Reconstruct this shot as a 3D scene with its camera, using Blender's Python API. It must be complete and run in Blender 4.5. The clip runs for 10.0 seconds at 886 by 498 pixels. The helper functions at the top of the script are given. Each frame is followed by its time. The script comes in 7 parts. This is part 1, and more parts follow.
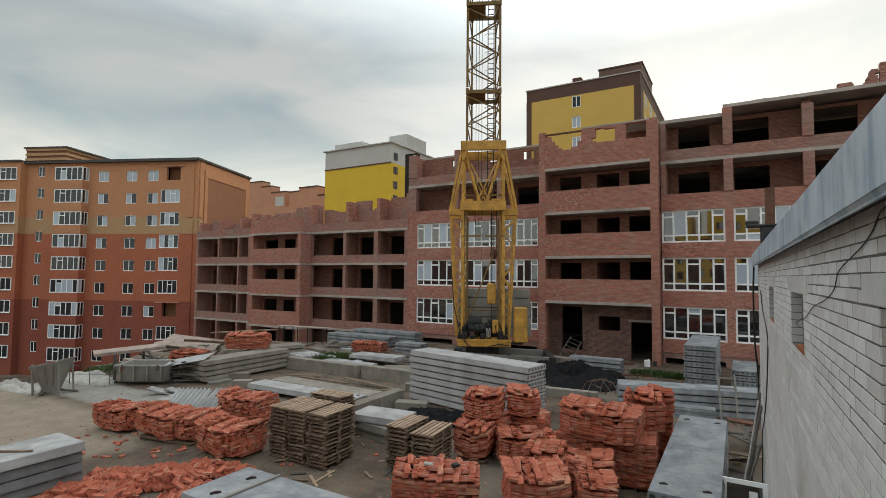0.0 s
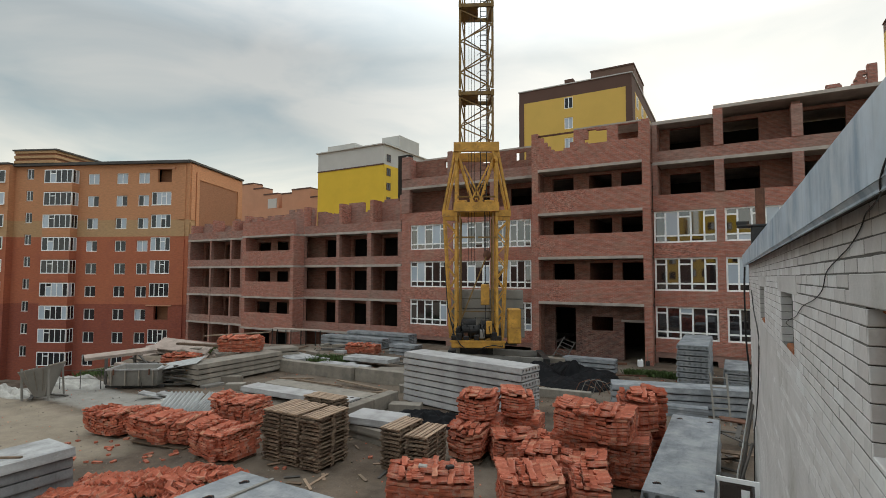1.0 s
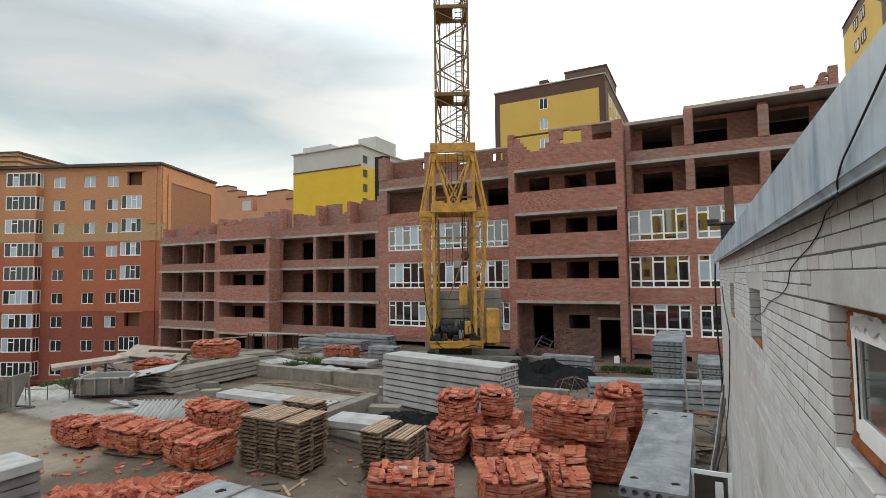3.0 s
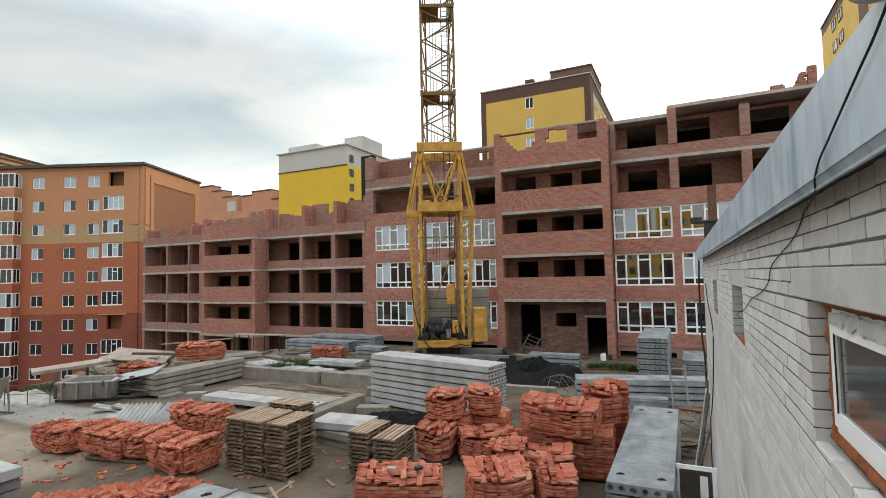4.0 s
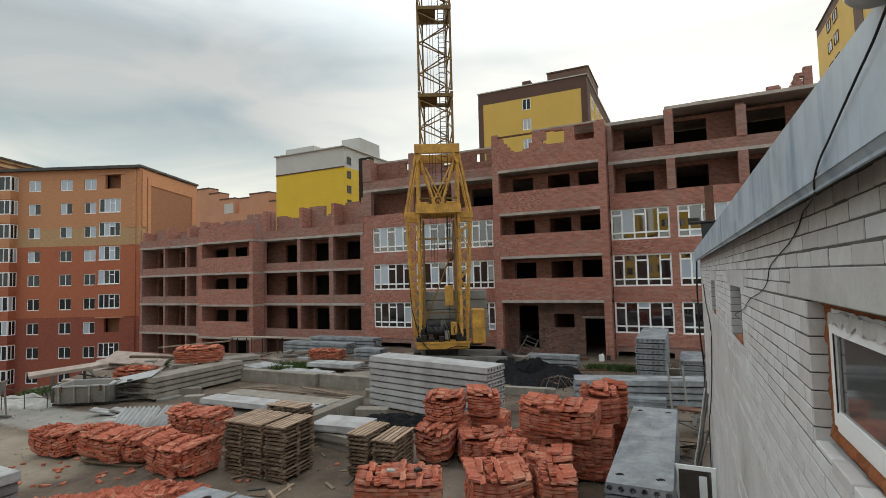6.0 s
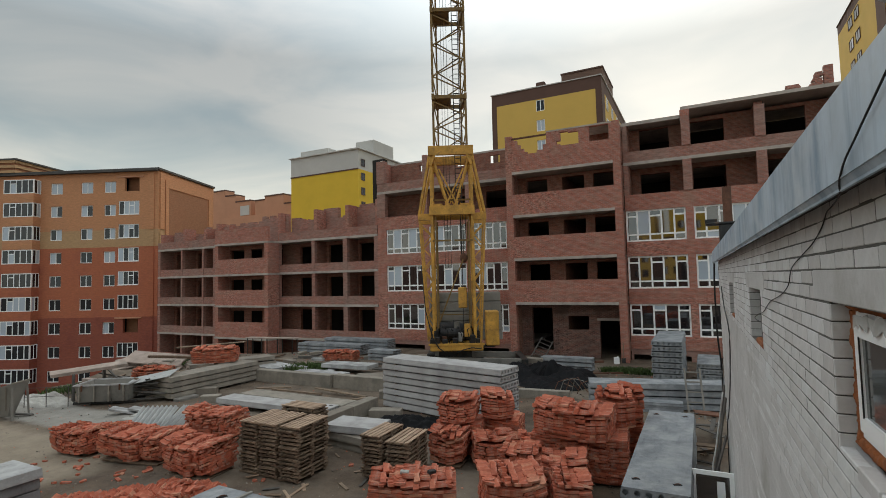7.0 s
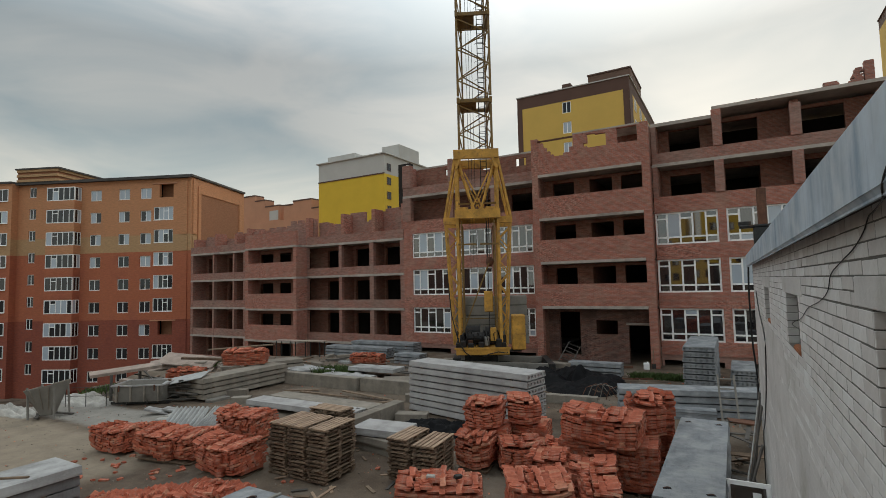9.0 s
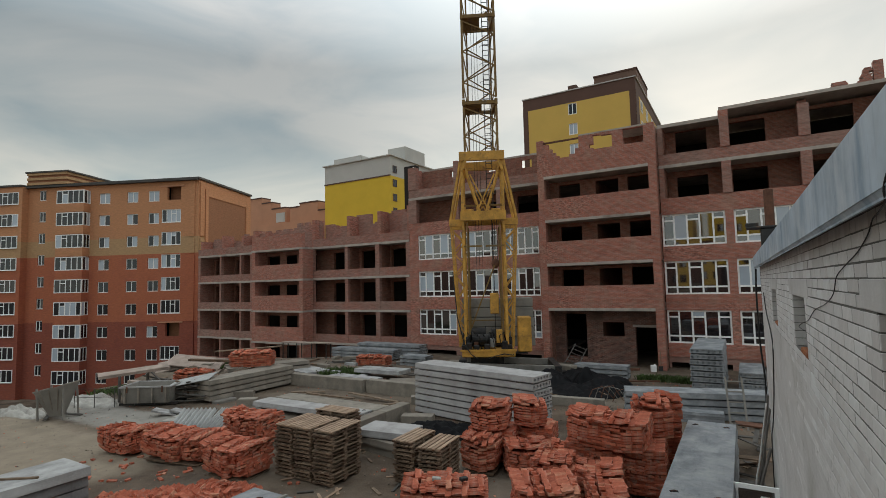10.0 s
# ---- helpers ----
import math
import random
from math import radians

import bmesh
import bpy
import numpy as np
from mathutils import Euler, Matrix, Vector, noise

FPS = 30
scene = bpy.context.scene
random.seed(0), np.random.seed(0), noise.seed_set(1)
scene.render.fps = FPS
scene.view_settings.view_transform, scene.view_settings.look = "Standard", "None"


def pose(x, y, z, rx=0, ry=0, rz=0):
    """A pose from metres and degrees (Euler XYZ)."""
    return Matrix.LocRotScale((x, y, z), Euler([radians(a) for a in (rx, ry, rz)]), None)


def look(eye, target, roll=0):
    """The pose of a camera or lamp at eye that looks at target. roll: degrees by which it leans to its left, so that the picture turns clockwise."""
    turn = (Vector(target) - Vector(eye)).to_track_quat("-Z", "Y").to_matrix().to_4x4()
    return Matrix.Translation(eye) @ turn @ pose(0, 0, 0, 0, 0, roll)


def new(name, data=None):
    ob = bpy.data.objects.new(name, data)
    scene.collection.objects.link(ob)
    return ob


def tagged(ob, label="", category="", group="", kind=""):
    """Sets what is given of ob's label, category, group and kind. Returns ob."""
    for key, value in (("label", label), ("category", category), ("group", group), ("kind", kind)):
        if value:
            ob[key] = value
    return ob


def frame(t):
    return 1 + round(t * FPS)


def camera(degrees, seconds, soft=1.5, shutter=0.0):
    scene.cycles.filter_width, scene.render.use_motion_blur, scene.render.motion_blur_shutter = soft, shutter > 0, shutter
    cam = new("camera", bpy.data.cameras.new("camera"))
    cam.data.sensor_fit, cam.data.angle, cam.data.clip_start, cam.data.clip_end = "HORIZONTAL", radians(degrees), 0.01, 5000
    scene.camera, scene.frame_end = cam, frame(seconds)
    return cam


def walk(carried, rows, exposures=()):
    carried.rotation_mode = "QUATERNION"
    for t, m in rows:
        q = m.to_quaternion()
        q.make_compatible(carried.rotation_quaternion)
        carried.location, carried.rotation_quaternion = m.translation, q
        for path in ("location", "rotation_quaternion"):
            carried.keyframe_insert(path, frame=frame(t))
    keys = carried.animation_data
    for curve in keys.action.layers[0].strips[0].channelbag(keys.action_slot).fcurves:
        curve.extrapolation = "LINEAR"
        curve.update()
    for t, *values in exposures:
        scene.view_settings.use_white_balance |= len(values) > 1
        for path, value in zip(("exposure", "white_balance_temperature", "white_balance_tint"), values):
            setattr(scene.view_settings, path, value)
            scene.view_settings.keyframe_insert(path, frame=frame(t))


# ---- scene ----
cam = camera(82.6, 10.0, soft=0.7)
PATH = [
    (0, pose(-0.000, -0.000, 5.000, 92.950, -0.500, 30.400)),
    (0.5, pose(0.002, -0.002, 5.003, 93.023, -0.347, 30.116)),
    (1, pose(0.008, 0.002, 5.006, 93.105, -0.165, 29.685)),
    (1.5, pose(0.012, -0.004, 5.009, 93.152, 0.036, 29.181)),
    (2, pose(0.018, 0.003, 5.011, 93.216, 0.254, 28.606)),
    (2.5, pose(0.018, 0.001, 5.013, 93.207, 0.481, 27.949)),
    (4, pose(0.027, 0.014, 5.018, 93.066, 1.193, 25.821)),
    (4.5, pose(0.028, 0.008, 5.021, 93.022, 1.378, 25.208)),
    (5, pose(0.029, 0.005, 5.027, 93.055, 1.518, 24.872)),
    (6.5, pose(0.009, -0.004, 5.018, 93.379, 1.388, 26.293)),
    (7, pose(0.007, 0.000, 5.019, 93.457, 1.340, 27.100)),
    (7.5, pose(0.009, -0.009, 5.025, 93.542, 1.350, 27.851)),
    (8, pose(0.011, -0.008, 5.028, 93.689, 1.345, 28.616)),
    (8.5, pose(0.011, 0.008, 5.029, 93.830, 1.327, 29.401)),
    (9, pose(0.008, 0.002, 5.031, 93.926, 1.320, 30.023)),
    (9.5, pose(0.016, -0.003, 5.033, 94.020, 1.383, 30.472)),
    (10, pose(0.025, -0.002, 5.035, 94.149, 1.346, 30.704)),
]
EXPOSURES = [(0, -0.05), (2.0, 0.11), (2.5, 0.21), (4.0, 0.48), (4.5, 0.47), (5.0, 0.40), (6.5, -0.12), (7.5, -0.28), (10, -0.36)]
walk(cam, PATH, EXPOSURES)

# ---- light ----
SUN_YAW, SUN_UP = 2.0, 24.0   # degrees: the hazy sun stands behind the unfinished block
world = bpy.data.worlds.new("overcast_evening")
scene.world = world
world.use_nodes = True
wn, wl = world.node_tree.nodes, world.node_tree.links
wn.clear()
sky = wn.new("ShaderNodeTexSky")
sky.sky_type, sky.sun_disc = "NISHITA", False
sky.sun_elevation, sky.sun_rotation = radians(SUN_UP), radians(-SUN_YAW)
w_out, w_bg = wn.new("ShaderNodeOutputWorld"), wn.new("ShaderNodeBackground")
w_co = wn.new("ShaderNodeTexCoord")
w_map = wn.new("ShaderNodeMapping")
w_map.inputs["Scale"].default_value = (1.5, 1.5, 4.5)
w_noise = wn.new("ShaderNodeTexNoise")
w_noise.inputs["Scale"].default_value, w_noise.inputs["Detail"].default_value, w_noise.inputs["Distortion"].default_value = 1.7, 7.0, 0.5
w_ramp = wn.new("ShaderNodeValToRGB")
w_ramp.color_ramp.elements[0].position, w_ramp.color_ramp.elements[1].position = 0.40, 0.62
w_ramp.color_ramp.elements[0].color = (0.382, 0.450, 0.468, 1)
w_ramp.color_ramp.elements[1].color = (0.605, 0.612, 0.582, 1)
w_dot = wn.new("ShaderNodeVectorMath")
w_dot.operation = "DOT_PRODUCT"
SUN_WAY = Vector((-math.sin(radians(SUN_YAW)) * math.cos(radians(SUN_UP)), math.cos(radians(SUN_YAW)) * math.cos(radians(SUN_UP)), math.sin(radians(SUN_UP))))
w_dot.inputs[1].default_value = SUN_WAY
w_glow = wn.new("ShaderNodeMapRange")
w_glow.interpolation_type = "SMOOTHSTEP"
for k, v in (("From Min", 0.72), ("From Max", 1.0), ("To Min", 0.0), ("To Max", 0.40)):
    w_glow.inputs[k].default_value = v
w_add = wn.new("ShaderNodeMix")
w_add.data_type, w_add.blend_type = "RGBA", "ADD"
w_add.inputs[7].default_value = (1.0, 0.95, 0.84, 1)
w_sky = wn.new("ShaderNodeMix")
w_sky.data_type, w_sky.blend_type = "RGBA", "MULTIPLY"
w_sky.inputs[0].default_value = 1.0
w_sky.inputs[7].default_value = (0.1, 0.1, 0.1, 1)
w_mix = wn.new("ShaderNodeMix")
w_mix.data_type = "RGBA"
w_mix.inputs[0].default_value = 0.88
wl.new(w_co.outputs["Generated"], w_map.inputs["Vector"])
wl.new(w_map.outputs[0], w_noise.inputs["Vector"])
wl.new(w_noise.outputs["Fac"], w_ramp.inputs[0])
wl.new(w_co.outputs["Generated"], w_dot.inputs[0])
wl.new(w_dot.outputs["Value"], w_glow.inputs[0])
wl.new(w_glow.outputs[0], w_add.inputs[0])
wl.new(w_ramp.outputs[0], w_add.inputs[6])
wl.new(sky.outputs[0], w_sky.inputs[6])
wl.new(w_sky.outputs[2], w_mix.inputs[6])
wl.new(w_add.outputs[2], w_mix.inputs[7])
# an overcast sky is brighter overhead than at the horizon
w_sep, w_up = wn.new("ShaderNodeSeparateXYZ"), wn.new("ShaderNodeValToRGB")
w_up.color_ramp.elements[0].color = (1.62, 1.54, 1.40, 1)
w_up.color_ramp.elements[1].color = (2.62, 2.60, 2.64, 1)
for at, c in ((0.16, (1.56, 1.50, 1.38)), (0.27, (1.07, 1.07, 1.05)), (0.40, (0.98, 0.99, 1.0)), (0.62, (2.62, 2.60, 2.64))):
    w_up.color_ramp.elements.new(at).color = (*c, 1)
w_lift = wn.new("ShaderNodeVectorMath")
w_lift.operation = "MULTIPLY"
wl.new(w_co.outputs["Generated"], w_sep.inputs[0])
wl.new(w_sep.outputs[2], w_up.inputs[0])
wl.new(w_mix.outputs[2], w_lift.inputs[0])
wl.new(w_up.outputs[0], w_lift.inputs[1])
wl.new(w_lift.outputs[0], w_bg.inputs[0])
w_bg.inputs[1].default_value = 1.0
wl.new(w_bg.outputs[0], w_out.inputs[0])
sun = new("sun", bpy.data.lights.new("sun", "SUN"))
sun.data.energy, sun.data.angle, sun.data.color = 0.8, radians(14), (1.0, 0.9, 0.76)
sun.matrix_world = look(SUN_WAY * 100, (0, 0, 0))

# ---- materials ----
def mat(name, base, rough=0.8, metal=0.0, var=0.25, scale=3.0, fine=40.0, bump=0.15, tint=None, pieces="", spread=0.3, stain=None, stain_at=(0.55, 0.7), stain_scale=0.6, specular=0.4, buff=0.0, streak=None):
    """A grainy surface: broad and fine variation, optional stains of another colour, optional change from piece to piece."""
    m = bpy.data.materials.new(name)
    m.use_nodes = True
    n, l = m.node_tree.nodes, m.node_tree.links
    b = n["Principled BSDF"]
    b.inputs["Roughness"].default_value, b.inputs["Metallic"].default_value = rough, metal
    b.inputs["Specular IOR Level"].default_value = specular
    co = n.new("ShaderNodeTexCoord")

    def noise_at(s, detail=4.0, roughness=0.6):
        t = n.new("ShaderNodeTexNoise")
        t.inputs["Scale"].default_value, t.inputs["Detail"].default_value, t.inputs["Roughness"].default_value = s, detail, roughness
        l.new(co.outputs["Object"], t.inputs["Vector"])
        return t.outputs["Fac"]

    def streaks_at(s, shape):
        """Noise drawn out along one axis: runs of water, trowel marks, wood grain."""
        mp = n.new("ShaderNodeMapping")
        mp.inputs["Scale"].default_value = shape
        l.new(co.outputs["Object"], mp.inputs[0])
        t = n.new("ShaderNodeTexNoise")
        t.inputs["Scale"].default_value, t.inputs["Detail"].default_value, t.inputs["Roughness"].default_value = s, 5.0, 0.6
        l.new(mp.outputs[0], t.inputs["Vector"])
        return t.outputs["Fac"]

    def mixed(a, c, fac, kind="MIX"):
        x = n.new("ShaderNodeMix")
        x.data_type, x.blend_type = "RGBA", kind
        for socket, value in ((0, fac), (6, a), (7, c)):
            if isinstance(value, (float, int)):
                x.inputs[socket].default_value = value
            elif isinstance(value, tuple):
                x.inputs[socket].default_value = (*value, 1)
            else:
                l.new(value, x.inputs[socket])
        return x.outputs[2]

    def ranged(fac, a, c, lo=0.0, hi=1.0):
        r = n.new("ShaderNodeMapRange")
        for k, v in (("From Min", a), ("From Max", c), ("To Min", lo), ("To Max", hi)):
            r.inputs[k].default_value = v
        l.new(fac, r.inputs[0])
        return r.outputs[0]

    dark = tuple(c * (1 - var) for c in base)
    light = tint or tuple(min(1.0, c * (1 + var)) for c in base)
    colour = mixed(dark, light, ranged(noise_at(scale), 0.3, 0.7))
    if pieces:
        src = n.new("ShaderNodeObjectInfo" if pieces == "object" else "ShaderNodeNewGeometry")
        value = src.outputs["Random" if pieces == "object" else "Random Per Island"]
        hue = n.new("ShaderNodeValToRGB")
        e = hue.color_ramp.elements
        e[0].color, e[1].color = (1 - spread, 1 - spread * 1.15, 1 - spread * 1.2, 1), (1 + spread * 0.7, 1 + spread * 0.9 + buff, 1 + spread * 1.0 + buff * 1.3, 1)
        for at, v in ((0.4, 1.0), (0.8, 1 + spread * 0.25)):
            e.new(at).color = (v, v, v, 1)
        l.new(value, hue.inputs[0])
        colour = mixed(colour, hue.outputs[0], 1.0, "MULTIPLY")
    grain = noise_at(fine, 6.0, 0.7)
    speck = n.new("ShaderNodeCombineColor")
    v = ranged(grain, 0.25, 0.75, 1 - var * 0.6, 1 + var * 0.6)
    for k in range(3):
        l.new(v, speck.inputs[k])
    colour = mixed(colour, speck.outputs[0], 1.0, "MULTIPLY")
    if streak:
        shape, s, c, a, b2 = streak
        colour = mixed(colour, c, ranged(streaks_at(s, shape), a, b2))
    if stain:
        colour = mixed(colour, stain, ranged(noise_at(stain_scale, 6.0, 0.65), *stain_at))
    l.new(colour, b.inputs["Base Color"])
    l.new(ranged(grain, 0.3, 0.7, max(0.02, rough - 0.08), min(1, rough + 0.08)), b.inputs["Roughness"])
    if bump:
        bp = n.new("ShaderNodeBump")
        bp.inputs["Strength"].default_value, bp.inputs["Distance"].default_value = bump, 0.02
        l.new(grain, bp.inputs["Height"])
        l.new(bp.outputs[0], b.inputs["Normal"])
    return m


def masonry(name, c1, c2, mortar, length=0.26, course=0.077, joint=0.010, bump=0.6, patch=None, patch_at=(0.52, 0.68), patch_scale=0.35, uneven=(0.70, 1.30), toothed=0.0):
    """Brickwork too far off for its bricks to be told apart: courses, uneven bricks, broad patches."""
    m = bpy.data.materials.new(name)
    m.use_nodes = True
    n, l = m.node_tree.nodes, m.node_tree.links
    b = n["Principled BSDF"]
    b.inputs["Roughness"].default_value = 0.9
    b.inputs["Specular IOR Level"].default_value = 0.2
    co = n.new("ShaderNodeTexCoord")
    sep, add, com = n.new("ShaderNodeSeparateXYZ"), n.new("ShaderNodeMath"), n.new("ShaderNodeCombineXYZ")
    l.new(co.outputs["Object"], sep.inputs[0])
    l.new(sep.outputs[0], add.inputs[0])
    l.new(sep.outputs[1], add.inputs[1])
    l.new(add.outputs[0], com.inputs[0])
    l.new(sep.outputs[2], com.inputs[1])
    br = n.new("ShaderNodeTexBrick")
    br.inputs["Color1"].default_value, br.inputs["Color2"].default_value, br.inputs["Mortar"].default_value = (*c1, 1), (*c2, 1), (*mortar, 1)
    br.inputs["Scale"].default_value, br.inputs["Mortar Size"].default_value = 1.0, joint
    br.inputs["Brick Width"].default_value, br.inputs["Row Height"].default_value, br.inputs["Mortar Smooth"].default_value = length, course, 0.3
    l.new(com.outputs[0], br.inputs["Vector"])
    big, mid = n.new("ShaderNodeTexNoise"), n.new("ShaderNodeTexNoise")
    stretch = n.new("ShaderNodeMapping")
    stretch.inputs["Scale"].default_value = (1, 1, 3.2)
    l.new(co.outputs["Object"], stretch.inputs[0])
    big.inputs["Scale"].default_value, big.inputs["Detail"].default_value, big.inputs["Roughness"].default_value = patch_scale, 7, 0.65
    mid.inputs["Scale"].default_value, mid.inputs["Detail"].default_value, mid.inputs["Roughness"].default_value = 2.2, 6, 0.7
    l.new(co.outputs["Object"], big.inputs["Vector"])
    l.new(stretch.outputs[0], mid.inputs["Vector"])
    r1, r2 = n.new("ShaderNodeMapRange"), n.new("ShaderNodeMapRange")
    for r, a, c, lo, hi in ((r1, *patch_at, 0, 0.75), (r2, 0.3, 0.7, *uneven)):
        for k, v in (("From Min", a), ("From Max", c), ("To Min", lo), ("To Max", hi)):
            r.inputs[k].default_value = v
    l.new(big.outputs["Fac"], r1.inputs[0])
    l.new(mid.outputs["Fac"], r2.inputs[0])
    x = n.new("ShaderNodeMix")
    x.data_type = "RGBA"
    x.inputs[7].default_value = (*(patch or mortar), 1)
    l.new(r1.outputs[0], x.inputs[0])
    l.new(br.outputs["Color"], x.inputs[6])
    sc = n.new("ShaderNodeVectorMath")
    sc.operation = "SCALE"
    l.new(x.outputs[2], sc.inputs[0])
    shade = r2.outputs[0]
    if toothed:
        # stretches where bricks stand proud and mortar is squeezed out, flecked light and dark
        where, fleck, flat = n.new("ShaderNodeTexNoise"), n.new("ShaderNodeTexNoise"), n.new("ShaderNodeMapping")
        where.inputs["Scale"].default_value, where.inputs["Detail"].default_value = 0.33, 3
        flat.inputs["Scale"].default_value = (4.6, 4.6, 13.0)
        fleck.inputs["Scale"].default_value, fleck.inputs["Detail"].default_value, fleck.inputs["Roughness"].default_value = 1.0, 3, 0.7
        l.new(co.outputs["Object"], where.inputs["Vector"])
        l.new(co.outputs["Object"], flat.inputs[0])
        l.new(flat.outputs[0], fleck.inputs["Vector"])
        r3, r4, gain = n.new("ShaderNodeMapRange"), n.new("ShaderNodeMapRange"), n.new("ShaderNodeMix")
        for r, a, c, lo, hi in ((r3, 0.52, 0.60, 0, toothed), (r4, 0.36, 0.62, 0.42, 1.5)):
            for k, v in (("From Min", a), ("From Max", c), ("To Min", lo), ("To Max", hi)):
                r.inputs[k].default_value = v
        l.new(where.outputs["Fac"], r3.inputs[0])
        l.new(fleck.outputs["Fac"], r4.inputs[0])
        l.new(r3.outputs[0], gain.inputs[0])
        l.new(shade, gain.inputs[2])
        l.new(r4.outputs[0], gain.inputs[3])
        shade = gain.outputs[0]
    l.new(shade, sc.inputs["Scale"])
    l.new(sc.outputs[0], b.inputs["Base Color"])
    bp = n.new("ShaderNodeBump")
    bp.inputs["Strength"].default_value, bp.inputs["Distance"].default_value = bump, 0.03
    l.new(mid.outputs["Fac"], bp.inputs["Height"])
    l.new(bp.outputs[0], b.inputs["Normal"])
    return m


def glass(name, base, rough=0.04, ior=1.5):
    m = bpy.data.materials.new(name)
    m.use_nodes = True
    b = m.node_tree.nodes["Principled BSDF"]
    b.inputs["Base Color"].default_value = (*base, 1)
    b.inputs["Roughness"].default_value, b.inputs["IOR"].default_value = rough, ior
    return m


M_BRICKWORK = masonry("raw_red_brickwork", (0.435, 0.163, 0.115), (0.350, 0.131, 0.095), (0.36, 0.25, 0.21), patch=(0.38, 0.225, 0.172), patch_at=(0.50, 0.66), patch_scale=0.8, toothed=0.75)
M_BRICKWORK_DULL = masonry("dull_brickwork", (0.40, 0.168, 0.125), (0.29, 0.125, 0.095), (0.31, 0.23, 0.20), patch=(0.30, 0.20, 0.165), patch_at=(0.42, 0.62), toothed=0.15)
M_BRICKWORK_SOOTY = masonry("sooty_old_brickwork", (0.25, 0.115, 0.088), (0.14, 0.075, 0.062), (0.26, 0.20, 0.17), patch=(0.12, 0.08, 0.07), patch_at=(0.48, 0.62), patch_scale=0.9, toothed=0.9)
# darker copy of the raw brick: loggia shade is put into its colour
M_BRICKWORK_SHADED = masonry("shaded_inner_brickwork", (0.29, 0.115, 0.08), (0.21, 0.088, 0.062), (0.26, 0.18, 0.145), patch=(0.25, 0.155, 0.115))
M_TAN_WALL = masonry("tan_face_brick", (0.57, 0.272, 0.140), (0.535, 0.255, 0.132), (0.50, 0.265, 0.145), patch=(0.50, 0.245, 0.132), bump=0.05, joint=0.006, uneven=(0.84, 1.16))
M_TAN_LIGHT = masonry("straw_face_brick", (0.49, 0.31, 0.165), (0.465, 0.29, 0.155), (0.46, 0.30, 0.175), patch=(0.46, 0.275, 0.15), bump=0.05, joint=0.006, uneven=(0.84, 1.16))
M_RED_WALL = masonry("red_face_brick", (0.46, 0.152, 0.080), (0.43, 0.140, 0.075), (0.38, 0.145, 0.09), patch=(0.38, 0.125, 0.078), bump=0.05, joint=0.006, uneven=(0.84, 1.16))
M_DARK_RED_WALL = masonry("dark_red_face_brick", (0.33, 0.10, 0.062), (0.285, 0.085, 0.055), (0.22, 0.09, 0.075), patch=(0.23, 0.07, 0.055), bump=0.05, joint=0.006, uneven=(0.84, 1.16))
M_CONCRETE = mat("grey_concrete", (0.232, 0.215, 0.191), 0.9, var=0.18, scale=1.2, fine=30, stain=(0.126, 0.118, 0.105))
M_SLAB_EDGE = mat("cast_slab_concrete", (0.43, 0.375, 0.33), 0.9, var=0.2, scale=1.0, fine=20, stain=(0.26, 0.22, 0.19))
M_SLAB = mat("precast_slab_concrete", (0.208, 0.218, 0.230), 0.85, var=0.24, scale=2.2, fine=35, stain=(0.345, 0.352, 0.350), stain_at=(0.45, 0.72), stain_scale=2.6, pieces="object", spread=0.12, streak=((4.0, 0.5, 2.0), 3.0, (0.13, 0.14, 0.155), 0.55, 0.8))
M_OLD_SLAB = mat("weathered_slab_concrete", (0.26, 0.227, 0.187), 0.9, var=0.24, scale=1.5, fine=30, stain=(0.15, 0.135, 0.115), stain_at=(0.5, 0.72), stain_scale=1.2, pieces="object", spread=0.16)
M_EARTH = mat("trodden_earth", (0.098, 0.066, 0.045), 0.95, var=0.45, scale=0.8, fine=22, bump=0.9, stain=(0.205, 0.168, 0.130), stain_at=(0.45, 0.66), stain_scale=0.26, tint=(0.165, 0.12, 0.084))
M_PALE_SLAB = mat("pale_slab_concrete", (0.31, 0.305, 0.298), 0.88, var=0.2, scale=2.0, fine=35, stain=(0.46, 0.455, 0.445), stain_at=(0.45, 0.72), stain_scale=2.2, pieces="object", spread=0.1, streak=((3.0, 0.6, 2.0), 3.0, (0.19, 0.17, 0.15), 0.55, 0.8))
# dirty grey, taken darker so that the slab sides look shaded
M_DIRTY_SHADED_SLAB = mat("dirty_shaded_slab_concrete", (0.165, 0.165, 0.165), 0.9, var=0.25, scale=2.0, fine=35, stain=(0.23, 0.225, 0.22), stain_at=(0.5, 0.75), stain_scale=1.5, pieces="object", spread=0.12, streak=((2.5, 2.5, 0.4), 2.0, (0.10, 0.098, 0.095), 0.52, 0.75))
M_LIGHT_SLAB = mat("light_precast_concrete", (0.345, 0.328, 0.318), 0.88, var=0.2, scale=2.4, fine=40, stain=(0.45, 0.44, 0.43), stain_at=(0.45, 0.75), stain_scale=1.6, pieces="object", spread=0.1)
M_BRICK = mat("fired_red_brick", (0.455, 0.119, 0.063), 0.85, var=0.34, scale=5, fine=60, pieces="object", spread=0.24, stain=(0.370, 0.264, 0.211), stain_at=(0.50, 0.76), stain_scale=6, buff=0.75)
M_BRICK_JOINED = mat("fired_red_brick_heap", (0.455, 0.119, 0.063), 0.85, var=0.34, scale=5, fine=60, pieces="island", spread=0.24, stain=(0.370, 0.264, 0.211), stain_at=(0.50, 0.76), stain_scale=6, buff=0.75)
